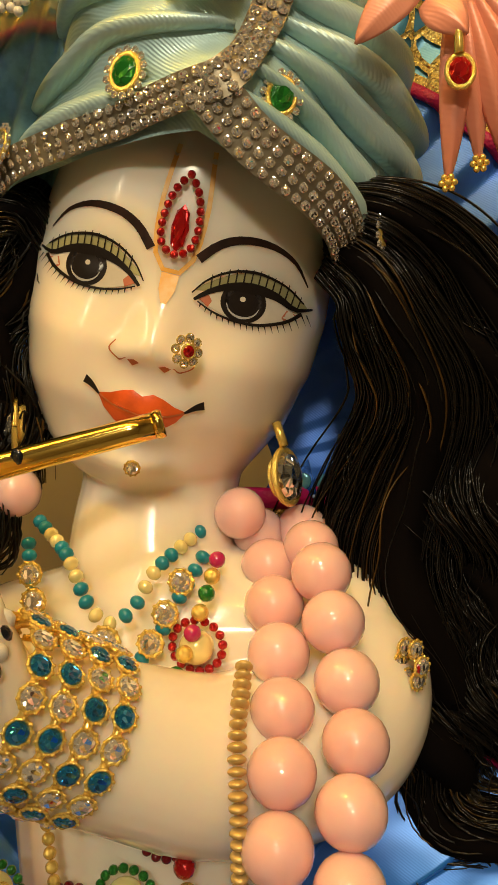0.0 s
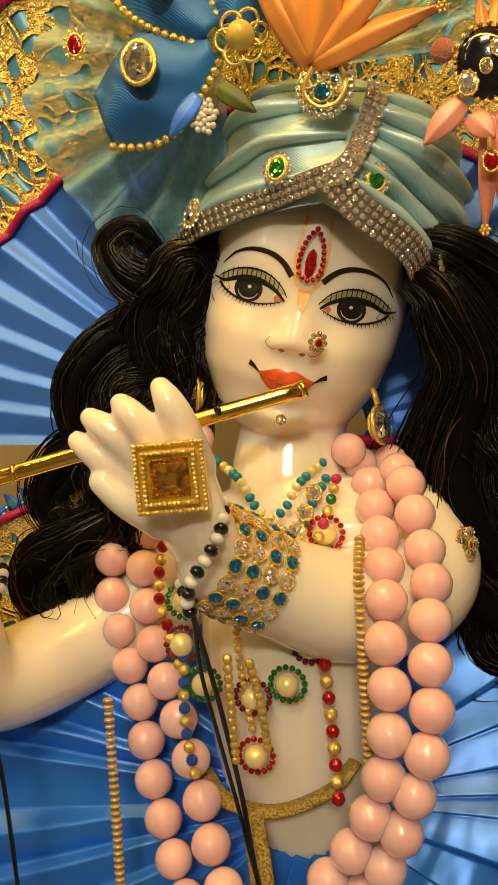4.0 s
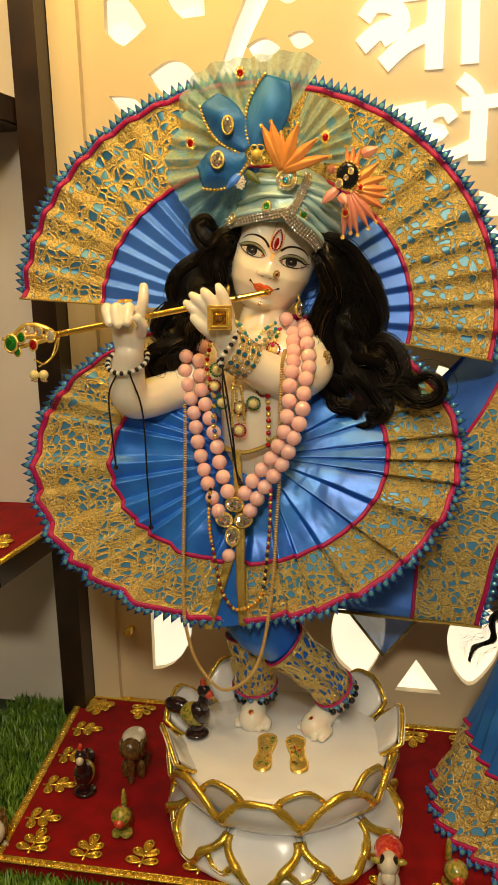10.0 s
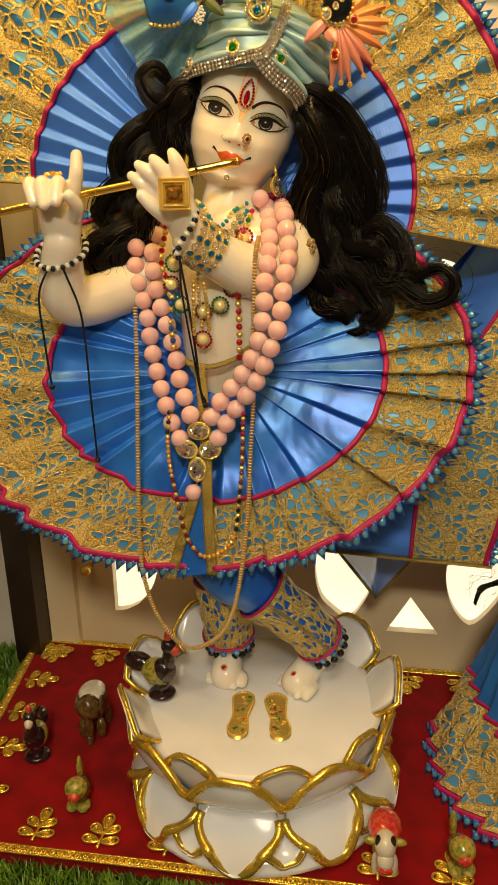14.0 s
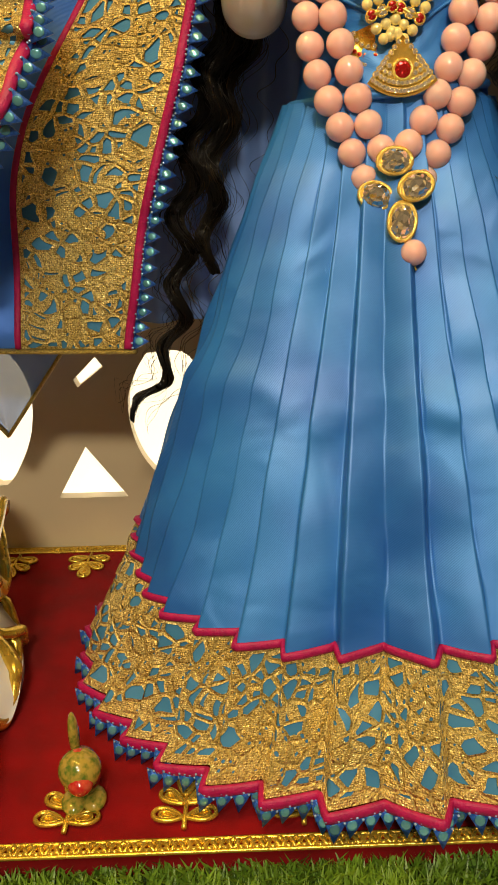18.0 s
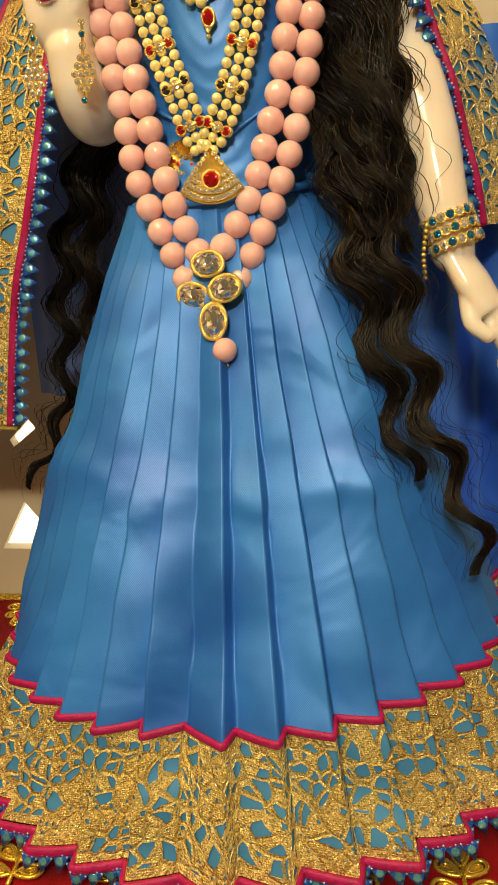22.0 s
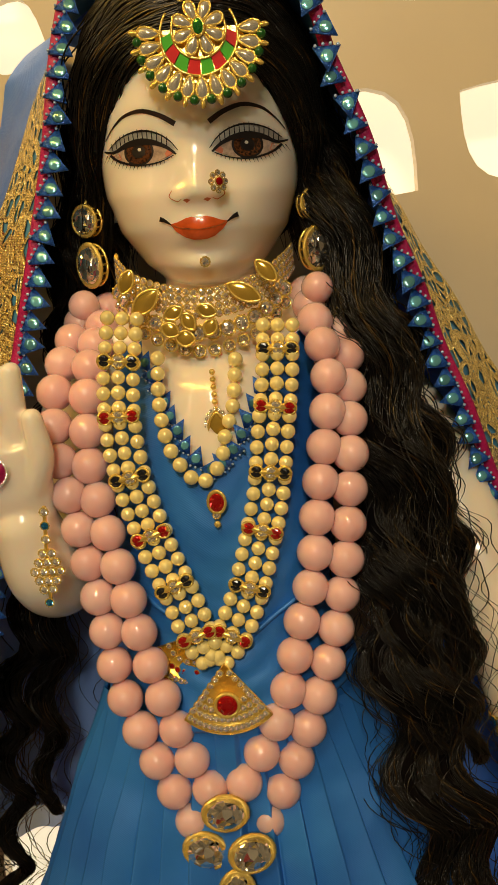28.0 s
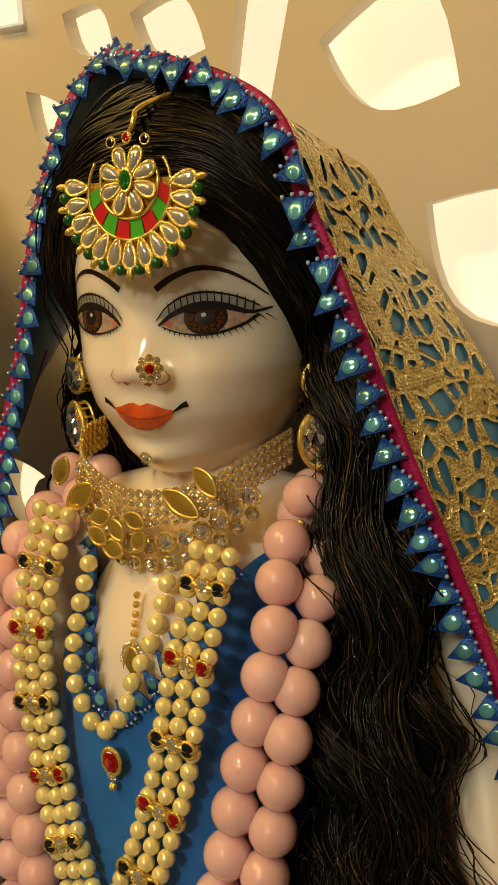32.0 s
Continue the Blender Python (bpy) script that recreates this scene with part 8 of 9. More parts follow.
def drop_mesh(name):
    """Pear-shaped white stone in a gold rim, length 1 along z, facing -y."""
    a = np.linspace(0, 2 * math.pi, 25)
    out = [V(0.30 * math.sin(t) * (0.75 - 0.35 * math.cos(t)) * 1.25, 0, -0.5 * math.cos(t)) for t in a]
    rim = tube_data(out, 0.075, 6, cap=False)
    k = 24
    vs = [p * V(0.9, 1, 0.9) for p in out[:-1]] + [p * V(0.55, 1, 0.6) + V(0, -0.16, 0) for p in out[:-1]] + [V(0, -0.22, -0.02)]
    fs = [(i, k + i, k + (i + 1) % k, (i + 1) % k) for i in range(k)] + [(k + i, 2 * k, k + (i + 1) % k) for i in range(k)]
    back = ([p * V(1.0, 1, 1.0) + V(0, 0.03, 0) for p in out[:-1]], [tuple(range(k))])
    v, f = join([rim, back, (vs, fs)])
    me = bpy.data.meshes.new(name)
    me.from_pydata(v, [], f)
    me.materials.append(M_GOLD)
    me.materials.append(M_KUNDAN)
    n0 = len(rim[1]) + 1
    me.polygons.foreach_set("material_index", [0 if i < n0 else 1 for i in range(len(f))])
    me.polygons.foreach_set("use_smooth", [True] * len(f))
    return me


DROP = drop_mesh("white_stone")


def polar(r, deg, y=0.0):
    a = math.radians(deg)
    return TC @ Matrix.Translation((r * math.cos(a), y, r * math.sin(a)))


mmm = 0.001
for k in range(8):
    a = 90 + 22.5 + 45 * k
    linked("white_stone", DROP, polar(6.4 * mmm, a, -0.0016) @ Matrix.Rotation(math.radians(90 - a), 4, "Y") @ Matrix.Diagonal((7.0 * mmm, 5 * mmm, 8.2 * mmm, 1)), tikka)
linked("green_stone", B_GREEN, TC @ Matrix.Translation((0, -0.0028, 0)) @ Matrix.Diagonal((2.2 * mmm, 2.2 * mmm, 3.2 * mmm, 1)), tikka, "green oval stone")
for r in (10.6 * mmm, 15.2 * mmm):
    c = -0.6 * mmm if r < 0.012 else -2.4 * mmm
    tube("crescent_rim", [TC @ Vector((r * math.cos(w), -0.0008, c + r * math.sin(w))) for w in np.linspace(math.radians(-215), math.radians(35), 50)], 0.55 * mmm, M_GOLD, tikka, n=6)
for k in range(8):
    a0, a1 = -180 + 22.5 * k + 1, -180 + 22.5 * (k + 1) - 1
    vs = []
    for a in np.linspace(a0, a1, 5):
        w = math.radians(a)
        vs += [TC @ Vector((10.9 * mmm * math.cos(w), -0.0006, -0.6 * mmm + 10.9 * mmm * math.sin(w))), TC @ Vector((14.9 * mmm * math.cos(w), -0.0006, -2.4 * mmm + 14.9 * mmm * math.sin(w)))]
    obj("enamel_cell", vs, [(2 * i, 2 * i + 1, 2 * i + 3, 2 * i + 2) for i in range(4)], M_ENR if k % 2 else M_ENG, tikka, "red enamel" if k % 2 else "green enamel")
obj("back_plate", [TC @ Vector((17.5 * mmm * math.cos(w), 0.0008, -2.4 * mmm + 17.5 * mmm * math.sin(w))) for w in np.linspace(math.radians(-190), math.radians(10), 30)], [tuple(range(30))], M_GOLD, tikka)
for k in range(13):
    a = -90 + 15.8 * (k - 6)
    o = TC @ Matrix.Translation((0, 0, -2.4 * mmm))
    m = o @ Matrix.Translation((19.8 * mmm * math.cos(math.radians(a)), -0.0012, 19.8 * mmm * math.sin(math.radians(a)))) @ Matrix.Rotation(math.radians(-90 - a), 4, "Y")
    linked("white_stone", DROP, m @ Matrix.Rotation(math.pi, 4, "Y") @ Matrix.Diagonal((7.6 * mmm, 5 * mmm, 8.6 * mmm, 1)), tikka)
    q = o @ Vector((25.6 * mmm * math.cos(math.radians(a)), -0.001, 25.6 * mmm * math.sin(math.radians(a))))
    linked("gold_tip", ball(M_GOLD, False), Matrix.Translation(q) @ m.to_3x3().to_4x4() @ Matrix.Diagonal((1.2 * mmm, 1.2 * mmm, 2.2 * mmm, 1)), tikka)
    if k < 12:
        b = math.radians(a + 7.9)
        linked("green_bead", ball(M_GBEAD, False), Matrix.Translation(o @ Vector((24.4 * mmm * math.cos(b), -0.0008, 24.4 * mmm * math.sin(b)))) @ Matrix.Scale(2.0 * mmm, 4), tikka)
for x in (-0.0062, 0.0062):
    linked("dark_stone", B_BLACK, TC @ Matrix.Translation((x, -0.0012, 0.0118)) @ Matrix.Scale(0.0015, 4), tikka)
linked("red_stone", B_RED, TC @ Matrix.Translation((0, -0.0016, 0.0128)) @ Matrix.Scale(0.0015, 4), tikka)
thread(tikka, [TC @ Vector((0, 0, 0.0145)), TC @ Vector((0.0025, -0.001, 0.0175)), TC @ Vector((0.001, 0.002, 0.021)), TC @ Vector((0.003, 0.008, 0.025)), TC @ Vector((0.003, 0.02, 0.030))], 0.0010, M_GOLD, "hook")

for s, pu, pl in ((-1, (0.2890, 0.3130, 0.6210), (0.2895, 0.3100, 0.6010)), (1, (0.3945, 0.3150, 0.6200), (0.3945, 0.3110, 0.6000))):
    er = empty("earring", "two-stone clear crystal earring in gold", "earring", "earrings")
    gem(er, B_CLEAR, pu, (0.35 * s, -1, 0), 0.0058, tall=1.12, label="clear cut stone")
    gem(er, B_CLEAR, pl, (0.45 * s, -1, 0), 0.0062, tall=1.45, label="clear cut stone")
    for p, r, t in ((pu, 0.0062, 1.12), (pl, 0.0066, 1.42)):
        for k in range(14):
            a = 2 * math.pi * k / 14
            m = facing(p, (0.4 * s, -1, 0))
            tube("gallery_bar", [m @ Vector((r * math.cos(a), 0.0008, r * t * math.sin(a))), m @ Vector((r * 0.96 * math.cos(a), 0.0045, r * t * 0.96 * math.sin(a)))], 0.0005, M_GOLD, er, n=4)
        tube("gallery_rim", [m @ Vector((r * math.cos(a), 0.0048, r * t * math.sin(a))) for a in np.linspace(0, 2 * math.pi, 24)], 0.0007, M_GOLD, er, n=5)
    tube("hook", [V(*pu) + V(0, 0.002, 0.006), V(*pu) + V(-0.002 * s, 0.010, 0.012)], 0.0010, M_GOLD, er)

# choker
chok = empty("stone_choker", "gold choker with rows of clear stones and leaf panels", "choker")
CH = [(0.302, 0.312, 0.590), (0.305, 0.294, 0.588), (0.316, 0.281, 0.580), (0.340, 0.274, 0.573), (0.364, 0.280, 0.576), (0.378, 0.292, 0.584), (0.383, 0.312, 0.588)]
for k, (dz, rr, off) in enumerate(((0.006, 0.0014, 0.001), (0.0028, 0.0014, 0.0005), (-0.0004, 0.0014, 0.0), (-0.0036, 0.0015, -0.0006))):
    p = spline([V(*q) + V(0, off, dz + 0.008) for q in CH], 40)
    d = np.gradient(p, axis=0)
    for i in range(40):
        n = V(-d[i][1], d[i][0], 0)
        n = n if n[1] < 0 else -n
        gem(chok, B_RHINE, p[i], n, rr, (0, 0, 1))
p = spline([V(*q) + V(0, -0.0015, 0.0005) for q in CH[1:-1]], 15)
for i in range(15):
    gem(chok, B_RHINE, p[i] + V(0, 0, -0.0035 * math.sin(math.pi * i / 14)), (0.3 * (i - 7) / 7, -1, 0), 0.0030)
    gem(chok, B_CLEAR, p[i] + V(0, 0.0005, -0.0062 - 0.005 * math.sin(math.pi * i / 14)), (0.3 * (i - 7) / 7, -1, 0), 0.0024)
M_LEAFG = mat("amber_enamel", (0.80, 0.52, 0.08), 0.10, 0.7, coat=1.0)


def panel(at, ang, L, W):
    m = facing(at, (0, -1, 0.1)) @ Matrix.Rotation(math.radians(ang), 4, "Y")
    ringp = [m @ Vector((L * math.cos(w), -0.0008, W * math.sin(w) * (1 - 0.35 * abs(math.cos(w)) ** 2))) for w in np.linspace(0, 2 * math.pi, 26)]
    tube("leaf_rim", ringp, 0.00065, M_GOLD, chok, n=5)
    obj("leaf_panel", ringp[:-1] + [m @ Vector((0, -0.0022, 0))], [(i, (i + 1) % 25, 25) for i in range(25)], M_LEAFG, chok, "amber enamel panel")


for x, z, a, L, W in ((0.312, 0.585, -65, 0.0045, 0.0026), (0.319, 0.576, -40, 0.0062, 0.0034), (0.361, 0.577, 28, 0.0066, 0.0030), (0.371, 0.585, 48, 0.0050, 0.0026), (0.331, 0.571, -20, 0.0036, 0.0024), (0.345, 0.571, 20, 0.0036, 0.0024), (0.329, 0.564, 30, 0.0034, 0.0026), (0.346, 0.564, -60, 0.0032, 0.0024), (0.337, 0.567, 60, 0.0034, 0.0024), (0.335, 0.560, 10, 0.0036, 0.0028)):
    panel((x, 0.2690 if 0.325 < x < 0.35 else 0.2735, z + 0.0085), a, L * 1.15, W * 1.15)
strand(chok, [V(0.3455 + 0.0048 * math.cos(w), 0.2600, 0.531 + 0.0082 * math.sin(w)) for w in np.linspace(0, 2 * math.pi, 24)], 0.0017, M_GEM, "rim_stone", fine=False)
panel((0.3455, 0.2600, 0.531), 90, 0.0066, 0.0036)
strand(chok, [(0.3455, 0.2605, 0.539), (0.3452, 0.2635, 0.547), (0.3450, 0.2660, 0.554)], 0.0026, M_GOLD, "chain_link", fine=False)

# pearl ropes with bars
ropes = empty("pearl_rope_necklace", "four-strand cream pearl necklace with jewelled gold bars", "necklace")
PL = [(0.309, 0.27, 0.579), (0.306, 0.26, 0.553), (0.306, 0.254, 0.53), (0.309, 0.251, 0.51), (0.313, 0.249, 0.496), (0.318, 0.245, 0.481), (0.325, 0.241, 0.465), (0.33, 0.239, 0.449), (0.335, 0.238, 0.436)]
PR = [(0.374, 0.27, 0.571), (0.372, 0.26, 0.549), (0.368, 0.253, 0.524), (0.365, 0.25, 0.504), (0.36, 0.247, 0.485), (0.353, 0.242, 0.463), (0.345, 0.24, 0.446), (0.339, 0.238, 0.436)]
for base, bars in ((PL, (0.12, 0.28, 0.45, 0.62, 0.77, 0.93)), (PR, (0.08, 0.24, 0.43, 0.60, 0.77, 0.93))):
    q = spline(base, 60)
    d = np.gradient(q, axis=0)
    d /= np.linalg.norm(d, axis=1)[:, None]
    s = np.cross(d, V(0, 1, 0))
    s /= np.linalg.norm(s, axis=1)[:, None]
    for k in range(3):
        o = (k - 1) * 0.0062
        strand(ropes, [q[i] + s[i] * o for i in range(0, 60, 5)] + [q[-1] + s[-1] * o * 0.6], 0.0061, M_PEARL, "pearl", gap=1.0, jitter=0.03)
    for j, f in enumerate(bars):
        i = int(f * 59)
        c = q[i] + V(0, -0.0030, 0)
        for k in range(3):
            me = B_RHINE if k == 1 else (B_BLACK if j % 2 == (0 if base is PL else 0) else B_RED)
            gem(ropes, me, c + s[i] * (k - 1) * 0.0058, (0, -1, 0.1), 0.0026)
        tube("gold_bar", [c + s[i] * -0.0085 + V(0, 0.0015, 0), c + V(0, 0.0012, 0), c + s[i] * 0.0085 + V(0, 0.0015, 0)], 0.0026, M_GOLD, ropes, n=8, flat=0.6)
vv = empty("pearl_necklace", "single cream pearl strand with a red stone drop", "necklace")
strand(vv, [(0.322, 0.270, 0.561), (0.322, 0.261, 0.544), (0.324, 0.254, 0.531), (0.328, 0.251, 0.521), (0.337, 0.249, 0.511), (0.346, 0.251, 0.518), (0.349, 0.254, 0.529), (0.353, 0.261, 0.541), (0.355, 0.270, 0.558)], 0.0064, M_PEARL, "pearl", jitter=0.03)
gem(vv, B_RED, (0.3435, 0.2455, 0.503), (0, -1, 0), 0.0034, tall=1.3)
gem(vv, B_RHINE, (0.343, 0.2455, 0.4975), (0, -1, 0), 0.0015)
linked("gold_bead", ball(M_GOLD, False), Matrix.Translation((0.343, 0.2455, 0.4935)) @ Matrix.Scale(0.0015, 4), vv)
# triangular pendant
tp = empty("fan_pendant", "fan-shaped gold pendant with red centre stone", "pendant")
TP = facing((0.3410, 0.2325, 0.4195), (0.0, -1, 0.12))
pts = [(0.0, 0.0165)] + [(1.9 * 0.0150 * math.sin(a), 0.0165 - 0.0310 * math.cos(a)) for a in np.linspace(-0.72, 0.72, 13)]
k = len(pts)
obj("pendant_body", [TP @ Vector((x, 0.001, z)) for x, z in pts] + [TP @ Vector((x, -0.0012, z)) for x, z in pts], [tuple(range(k)), tuple(range(k, 2 * k))[::-1]] + [(i, (i + 1) % k, k + (i + 1) % k, k + i) for i in range(k)], M_GOLD, tp)
linked("red_stone", B_RED, TP @ Matrix.Translation((0, -0.002, -0.0010)) @ Matrix.Scale(0.0048, 4), tp, "red cut stone")
for r, n in ((0.0170, 8), (0.0205, 10), (0.0240, 13), (0.0280, 16)):
    for a in np.linspace(-0.66, 0.66, n):
        linked("set_stone", B_RHINE, TP @ Matrix.Translation((1.9 * 0.0150 * r / 0.031 * math.sin(a), -0.0018, 0.0165 - r * math.cos(a))) @ Matrix.Scale(0.0014, 4), tp)
for s in (-1, 1):
    for t in np.linspace(0.12, 0.85, 7):
        linked("set_stone", B_RHINE, TP @ Matrix.Translation((s * t * 0.0172, -0.0018, 0.0155 - t * 0.0215)) @ Matrix.Scale(0.0013, 4), tp)
tp2 = empty("fan_pendant", "darker gold fan pendant beside the pearl ropes", "pendant")
T2 = facing((0.3205, 0.2475, 0.4320), (-0.25, -1, 0.1), (0.55, 0, 0.9))
obj("pendant_body", [T2 @ Vector((x * 0.8, 0.001, z * 0.8)) for x, z in pts] + [T2 @ Vector((x * 0.8, -0.001, z * 0.8)) for x, z in pts], [tuple(range(k)), tuple(range(k, 2 * k))[::-1]] + [(i, (i + 1) % k, k + (i + 1) % k, k + i) for i in range(k)], M_GILT, tp2)
for r, n in ((0.012, 5), (0.017, 8), (0.0215, 11)):
    for a in np.linspace(-0.66, 0.66, n):
        linked("set_stone", B_RHINE if n != 8 else B_RED, T2 @ Matrix.Translation((1.9 * 0.0120 * r / 0.025 * math.sin(a), -0.0016, 0.0132 - r * math.cos(a))) @ Matrix.Scale(0.0012, 4), tp2)

# hand pieces
pdot = empty("palm_disc", "magenta disc with a ring of tiny stones on the palm", "palm ornament")
PDC = facing((0.2535, 0.2425, 0.5235), (0, -1, 0))
obj("disc", *join([tube_data([PDC @ Vector((0, 0.0006, 0)), PDC @ Vector((0, -0.0006, 0))], 0.0058, 28)]), M_PINK, pdot)
for kk in range(26):
    a = 2 * math.pi * kk / 26
    linked("rim_stone", RHINE, PDC @ Matrix.Translation((0.0062 * math.cos(a), -0.0006, 0.0062 * math.sin(a))) @ Matrix.Scale(0.0007, 4), pdot)
for x0 in (0.273, 0.2445):
    hj = empty("hand_chain", "gold hand chain with clear stones and a green drop", "hand chain", "hand chains")
    for i, (dz, n) in enumerate(((0.0, 1), (-0.006, 1), (-0.012, 1), (-0.018, 2), (-0.022, 3), (-0.026, 4), (-0.030, 3), (-0.034, 2), (-0.040, 1))):
        for c in range(n):
            gem(hj, B_BLUE if i in (1, 8) else B_RHINE, (x0 + (c - (n - 1) / 2) * 0.0036 - 0.0004 * i, 0.240, 0.506 + dz), (0, -1, 0), 0.0017)
    thread(hj, [(x0, 0.2415, 0.508), (x0 - 0.002, 0.2415, 0.485), (x0 - 0.003, 0.2415, 0.466)], 0.0009, M_GOLD, "gold_wire")
bang = empty("stone_bangles", "gold bangles set with blue, pink and clear stones", "bangles")
wrist_rows(bang, (0.4735, 0.2685, 0.390), (0.481, 0.263, 0.369), 0.0160, 3, 18, B_BLUE, B_RHINE, 0.0026)
strand(bang, [(0.462, 0.252, 0.385), (0.460, 0.250, 0.37), (0.461, 0.250, 0.355)], 0.003, M_GOLD, "chain_link", fine=False)

# ---- figurines ----


def figure(name, label, m, blobs, mats):
    vs, fs, mi = [], [], []
    for c, r, k in blobs:
        d = sphere_data(c, r, 20, 14)
        o = len(vs)
        vs += [m @ Vector(v) for v in d[0]]
        fs += [tuple(i + o for i in f) for f in d[1]]
        mi += [k] * len(d[1])
    return tagged(obj(name, vs, fs, mats, mats=mi), label, "figurine", "painted figurines")


M_FBLACK = mat("black_lacquer", (0.012, 0.009, 0.010), 0.12, coat=0.6, scale=180, second=(0.03, 0.006, 0.006))
M_FRED = mat("red_lacquer", (0.45, 0.015, 0.012), 0.15, coat=0.6, scale=200, second=(0.6, 0.10, 0.05))
M_FMULTI = mat("floral_lacquer", (0.42, 0.30, 0.05), 0.15, coat=0.6, scale=260, second=(0.10, 0.16, 0.02))
M_FBROWN = mat("brown_lacquer", (0.07, 0.035, 0.012), 0.15, coat=0.6, scale=160, second=(0.16, 0.09, 0.02))
M_FWHITE = mat("cream_lacquer", (0.75, 0.68, 0.55), 0.18, coat=0.5)
FM = [M_FBLACK, M_FRED, M_FMULTI, M_FBROWN, M_FWHITE]


def at(x, y, z, rot, s=1.0):
    return Matrix.Translation((x, y, z)) @ Matrix.Rotation(math.radians(rot), 4, "Z") @ Matrix.Scale(s, 4)


mq = 0.001
PEACOCK = [((0, 0, 2 * mq), (9 * mq, 9 * mq, 3 * mq), 0), ((0, 0, 7 * mq), (5 * mq, 5 * mq, 6 * mq), 0), ((-2 * mq, 0, 17 * mq), (12 * mq, 8.5 * mq, 9 * mq), 2), ((3 * mq, 0, 19 * mq), (8 * mq, 7.5 * mq, 9 * mq), 0), ((-17 * mq, 0, 20 * mq), (11 * mq, 6.5 * mq, 6.5 * mq), 0), ((7 * mq, 0, 28 * mq), (4 * mq, 4 * mq, 9 * mq), 0), ((8 * mq, 0, 38 * mq), (5.2 * mq, 4.6 * mq, 5 * mq), 0), ((12 * mq, 0, 36 * mq), (4 * mq, 3 * mq, 3.6 * mq), 1), ((7.5 * mq, 0, 44 * mq), (2.4 * mq, 2 * mq, 4 * mq), 1)]
figure("peacock_figurine", "small black painted peacock figurine on the lotus base", at(-0.150, 0.196, 0.1335, -18, 1.6), PEACOCK, FM)
figure("peacock_figurine", "small black and floral peacock figurine on the mat", at(-0.305, 0.205, MAT_Z, -75, 1.6), [(c, r, 2 if i == 2 else (4 if i == 7 else k)) for i, (c, r, k) in enumerate(PEACOCK)], FM)
ELE = [((0, 0, 22 * mq), (10 * mq, 14 * mq, 11 * mq), 3), ((0, -12 * mq, 26 * mq), (8 * mq, 8 * mq, 9 * mq), 3), ((0, -16 * mq, 14 * mq), (3 * mq, 3.4 * mq, 12 * mq), 3), ((0, -17 * mq, 4 * mq), (2.6 * mq, 3 * mq, 4 * mq), 3), ((0, -1 * mq, 31 * mq), (9 * mq, 12 * mq, 4 * mq), 4)] + [((sx * 6 * mq, sy * mq, 7 * mq), (3.6 * mq, 3.8 * mq, 8 * mq), 3) for sx in (-1, 1) for sy in (-8, 8)] + [((sx * 8 * mq, -9 * mq, 26 * mq), (2 * mq, 5 * mq, 7 * mq), 3) for sx in (-1, 1)]
figure("elephant_figurine", "small brown lacquered elephant figurine on the mat", at(-0.258, 0.262, MAT_Z, 8, 1.7), ELE, FM)
BIRD = [((-4 * mq, -2 * mq, 3 * mq), (5 * mq, 7 * mq, 3.2 * mq), 2), ((4 * mq, -2 * mq, 3 * mq), (5 * mq, 7 * mq, 3.2 * mq), 2), ((0, 4 * mq, 12 * mq), (8 * mq, 11 * mq, 9 * mq), 3), ((0, -3 * mq, 19 * mq), (8.5 * mq, 8.5 * mq, 8 * mq), 2), ((0, -8 * mq, 17 * mq), (5 * mq, 6 * mq, 4.6 * mq), 1), ((0, -2 * mq, 24 * mq), (4 * mq, 4 * mq, 3 * mq), 1), ((-2 * mq, 14 * mq, 22 * mq), (2.4 * mq, 4.4 * mq, 11 * mq), 2)]
figure("bird_figurine", "small painted golden bird figurine with a red beak", at(-0.228, 0.140, MAT_Z, 6, 1.4), BIRD, FM)
figure("bird_figurine", "small painted golden bird figurine with a red beak", at(0.150, 0.122, MAT_Z, 12, 1.45), BIRD, FM)
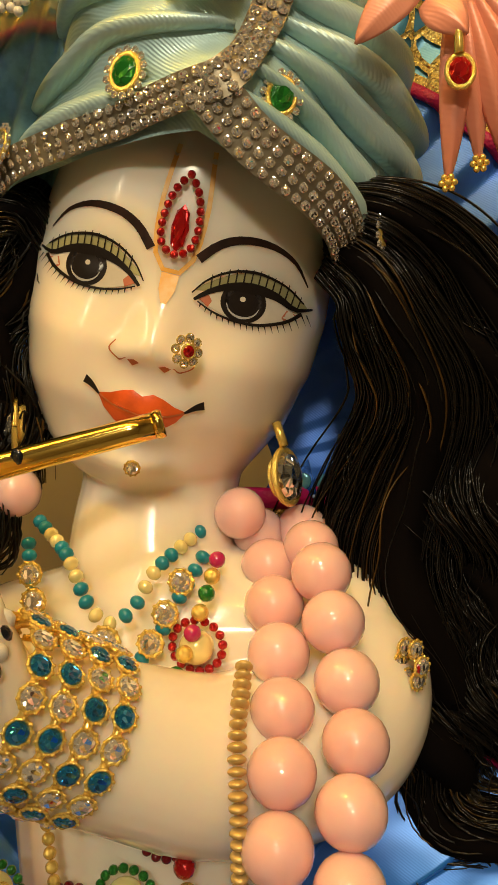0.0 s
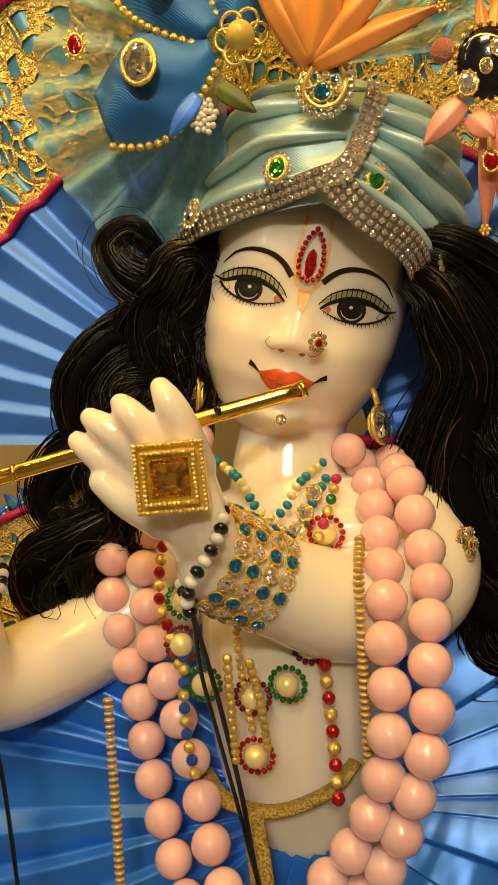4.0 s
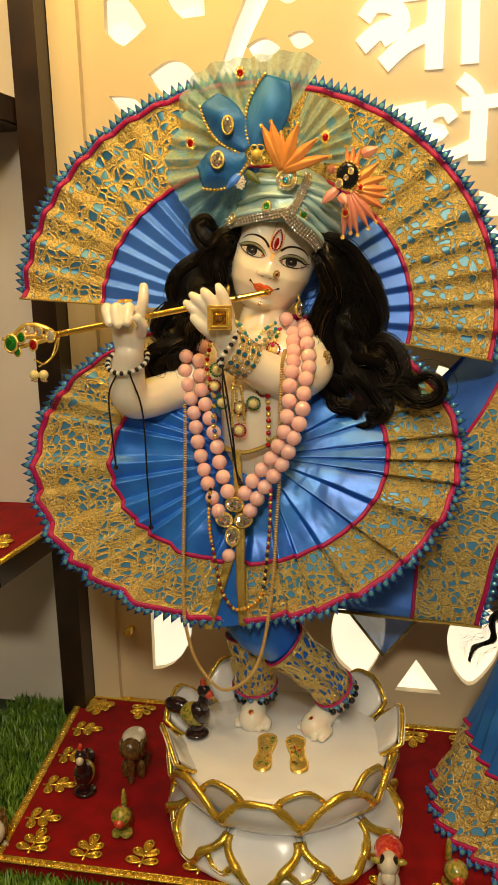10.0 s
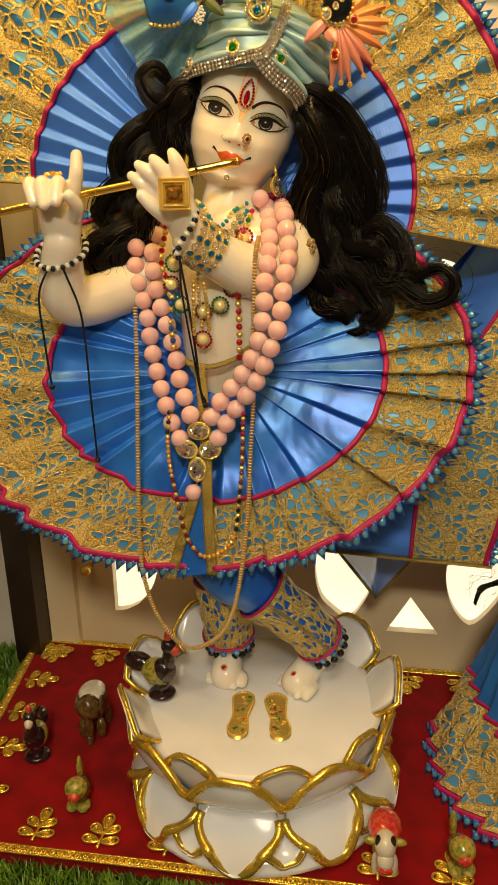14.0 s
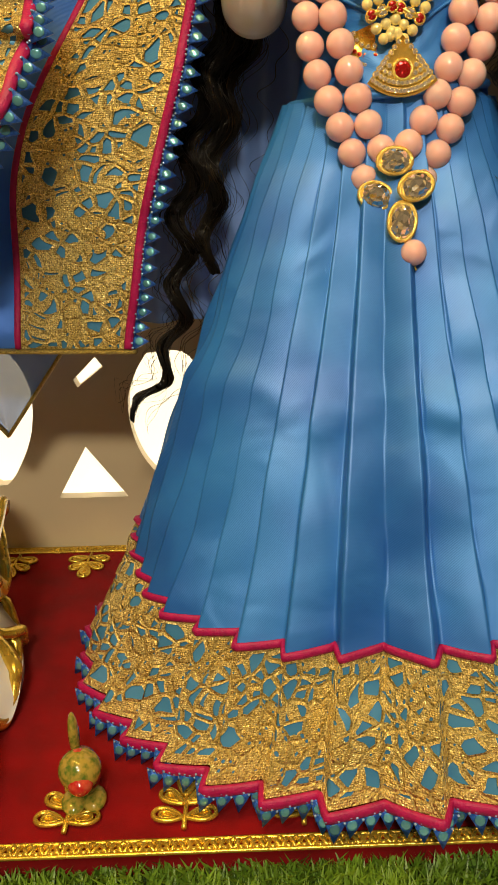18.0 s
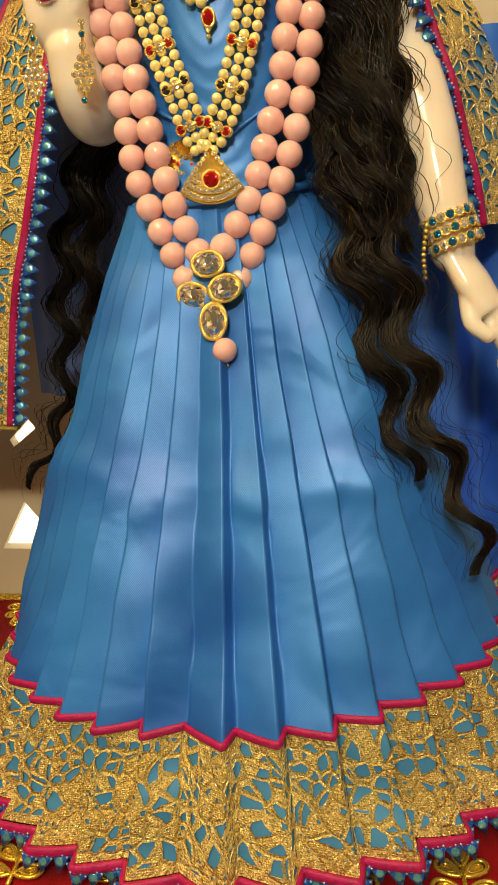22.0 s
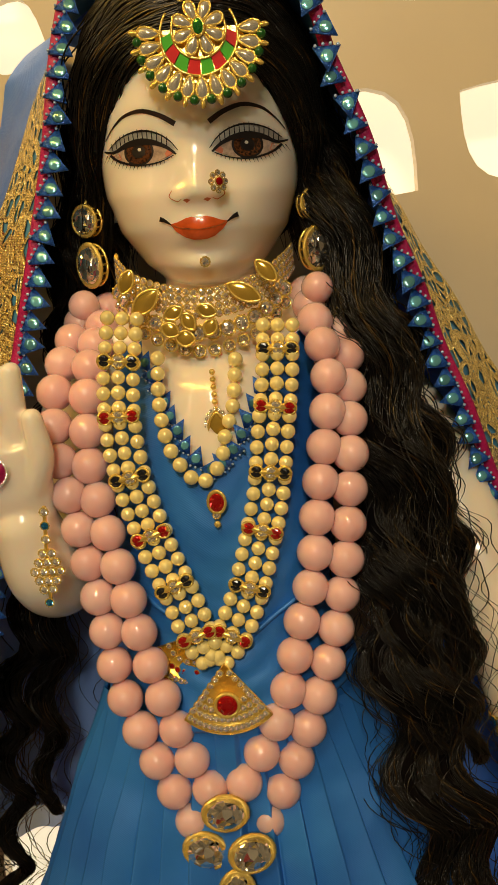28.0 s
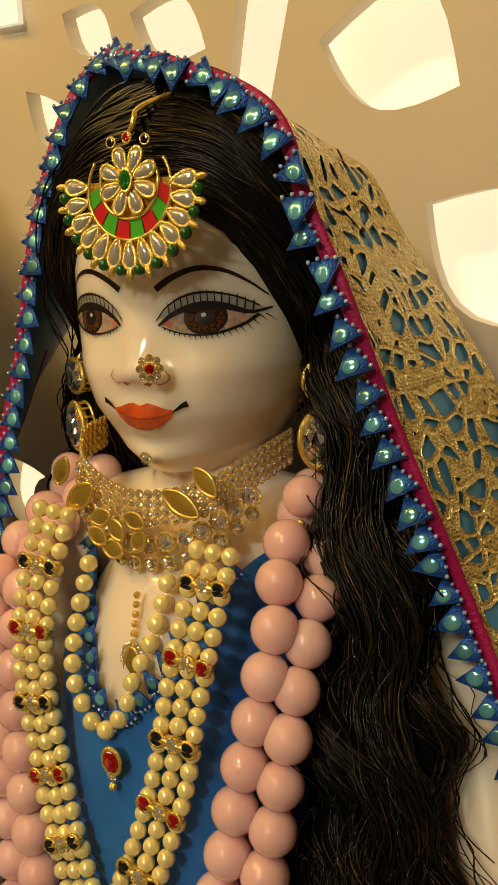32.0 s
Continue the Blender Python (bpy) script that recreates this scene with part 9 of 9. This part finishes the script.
COW = [((0, 6 * mq, 21 * mq), (9 * mq, 15 * mq, 10 * mq), 4), ((0, 3 * mq, 26 * mq), (9.5 * mq, 12 * mq, 8 * mq), 1), ((0, -10 * mq, 26 * mq), (6 * mq, 8 * mq, 8 * mq), 4), ((0, -15 * mq, 20 * mq), (4.6 * mq, 5 * mq, 6 * mq), 4), ((0, -19 * mq, 17 * mq), (4 * mq, 2 * mq, 2.2 * mq), 1)] + [((sx * 7.5 * mq, -10 * mq, 28 * mq), (4 * mq, 2 * mq, 2.2 * mq), 2) for sx in (-1, 1)] + [((sx * 4 * mq, -13 * mq, 31 * mq), (1.6 * mq, 1.4 * mq, 4 * mq), 0) for sx in (-1, 1)] + [((sx * 4.6 * mq, sy * mq, 7 * mq), (2.8 * mq, 2.8 * mq, 8 * mq), 4) for sx in (-1, 1) for sy in (-4, 14)]
figure("cow_figurine", "small cream cow figurine with a red painted back", at(0.082, 0.112, MAT_Z, 4, 1.65), COW, FM)
figure("elephant_figurine", "small pale painted elephant figurine at the mat's corner", at(-0.372, 0.102, 0.012, 30, 1.6), [(c, r, 4 if k == 3 and i % 2 else 3) for i, (c, r, k) in enumerate(ELE)], FM)

# red cloth on the side shelf
rc = empty("shelf_cloth", "red cloth with gold braid on the dark side shelf", "cloth")
obj("cloth_top", [(-0.9, 0.185, 0.3365), (-0.388, 0.185, 0.3365), (-0.388, 0.447, 0.3365), (-0.9, 0.447, 0.3365), (-0.9, 0.183, 0.30), (-0.386, 0.183, 0.325)], [(0, 1, 2, 3), (4, 5, 1, 0)], M_VELVET, rc, smooth=False)
for z in (0.002, -0.010):
    tube("braid", [(-0.9, 0.181, 0.3365 + z), (-0.6, 0.181, 0.3365 + z), (-0.388, 0.181, 0.3365 + z)], 0.0028, M_GILT, rc, "gold braid", n=6)
tube("braid", [(-0.388, 0.181, 0.3380), (-0.387, 0.3, 0.3380), (-0.388, 0.44, 0.3380)], 0.0035, M_GILT, rc, "gold braid", n=6)
for i in range(5):
    linked("gold_motif", MOTIF, Matrix.Translation((-0.43 - 0.09 * i, 0.24, 0.3372)) @ Matrix.Scale(1.6, 4), rc)
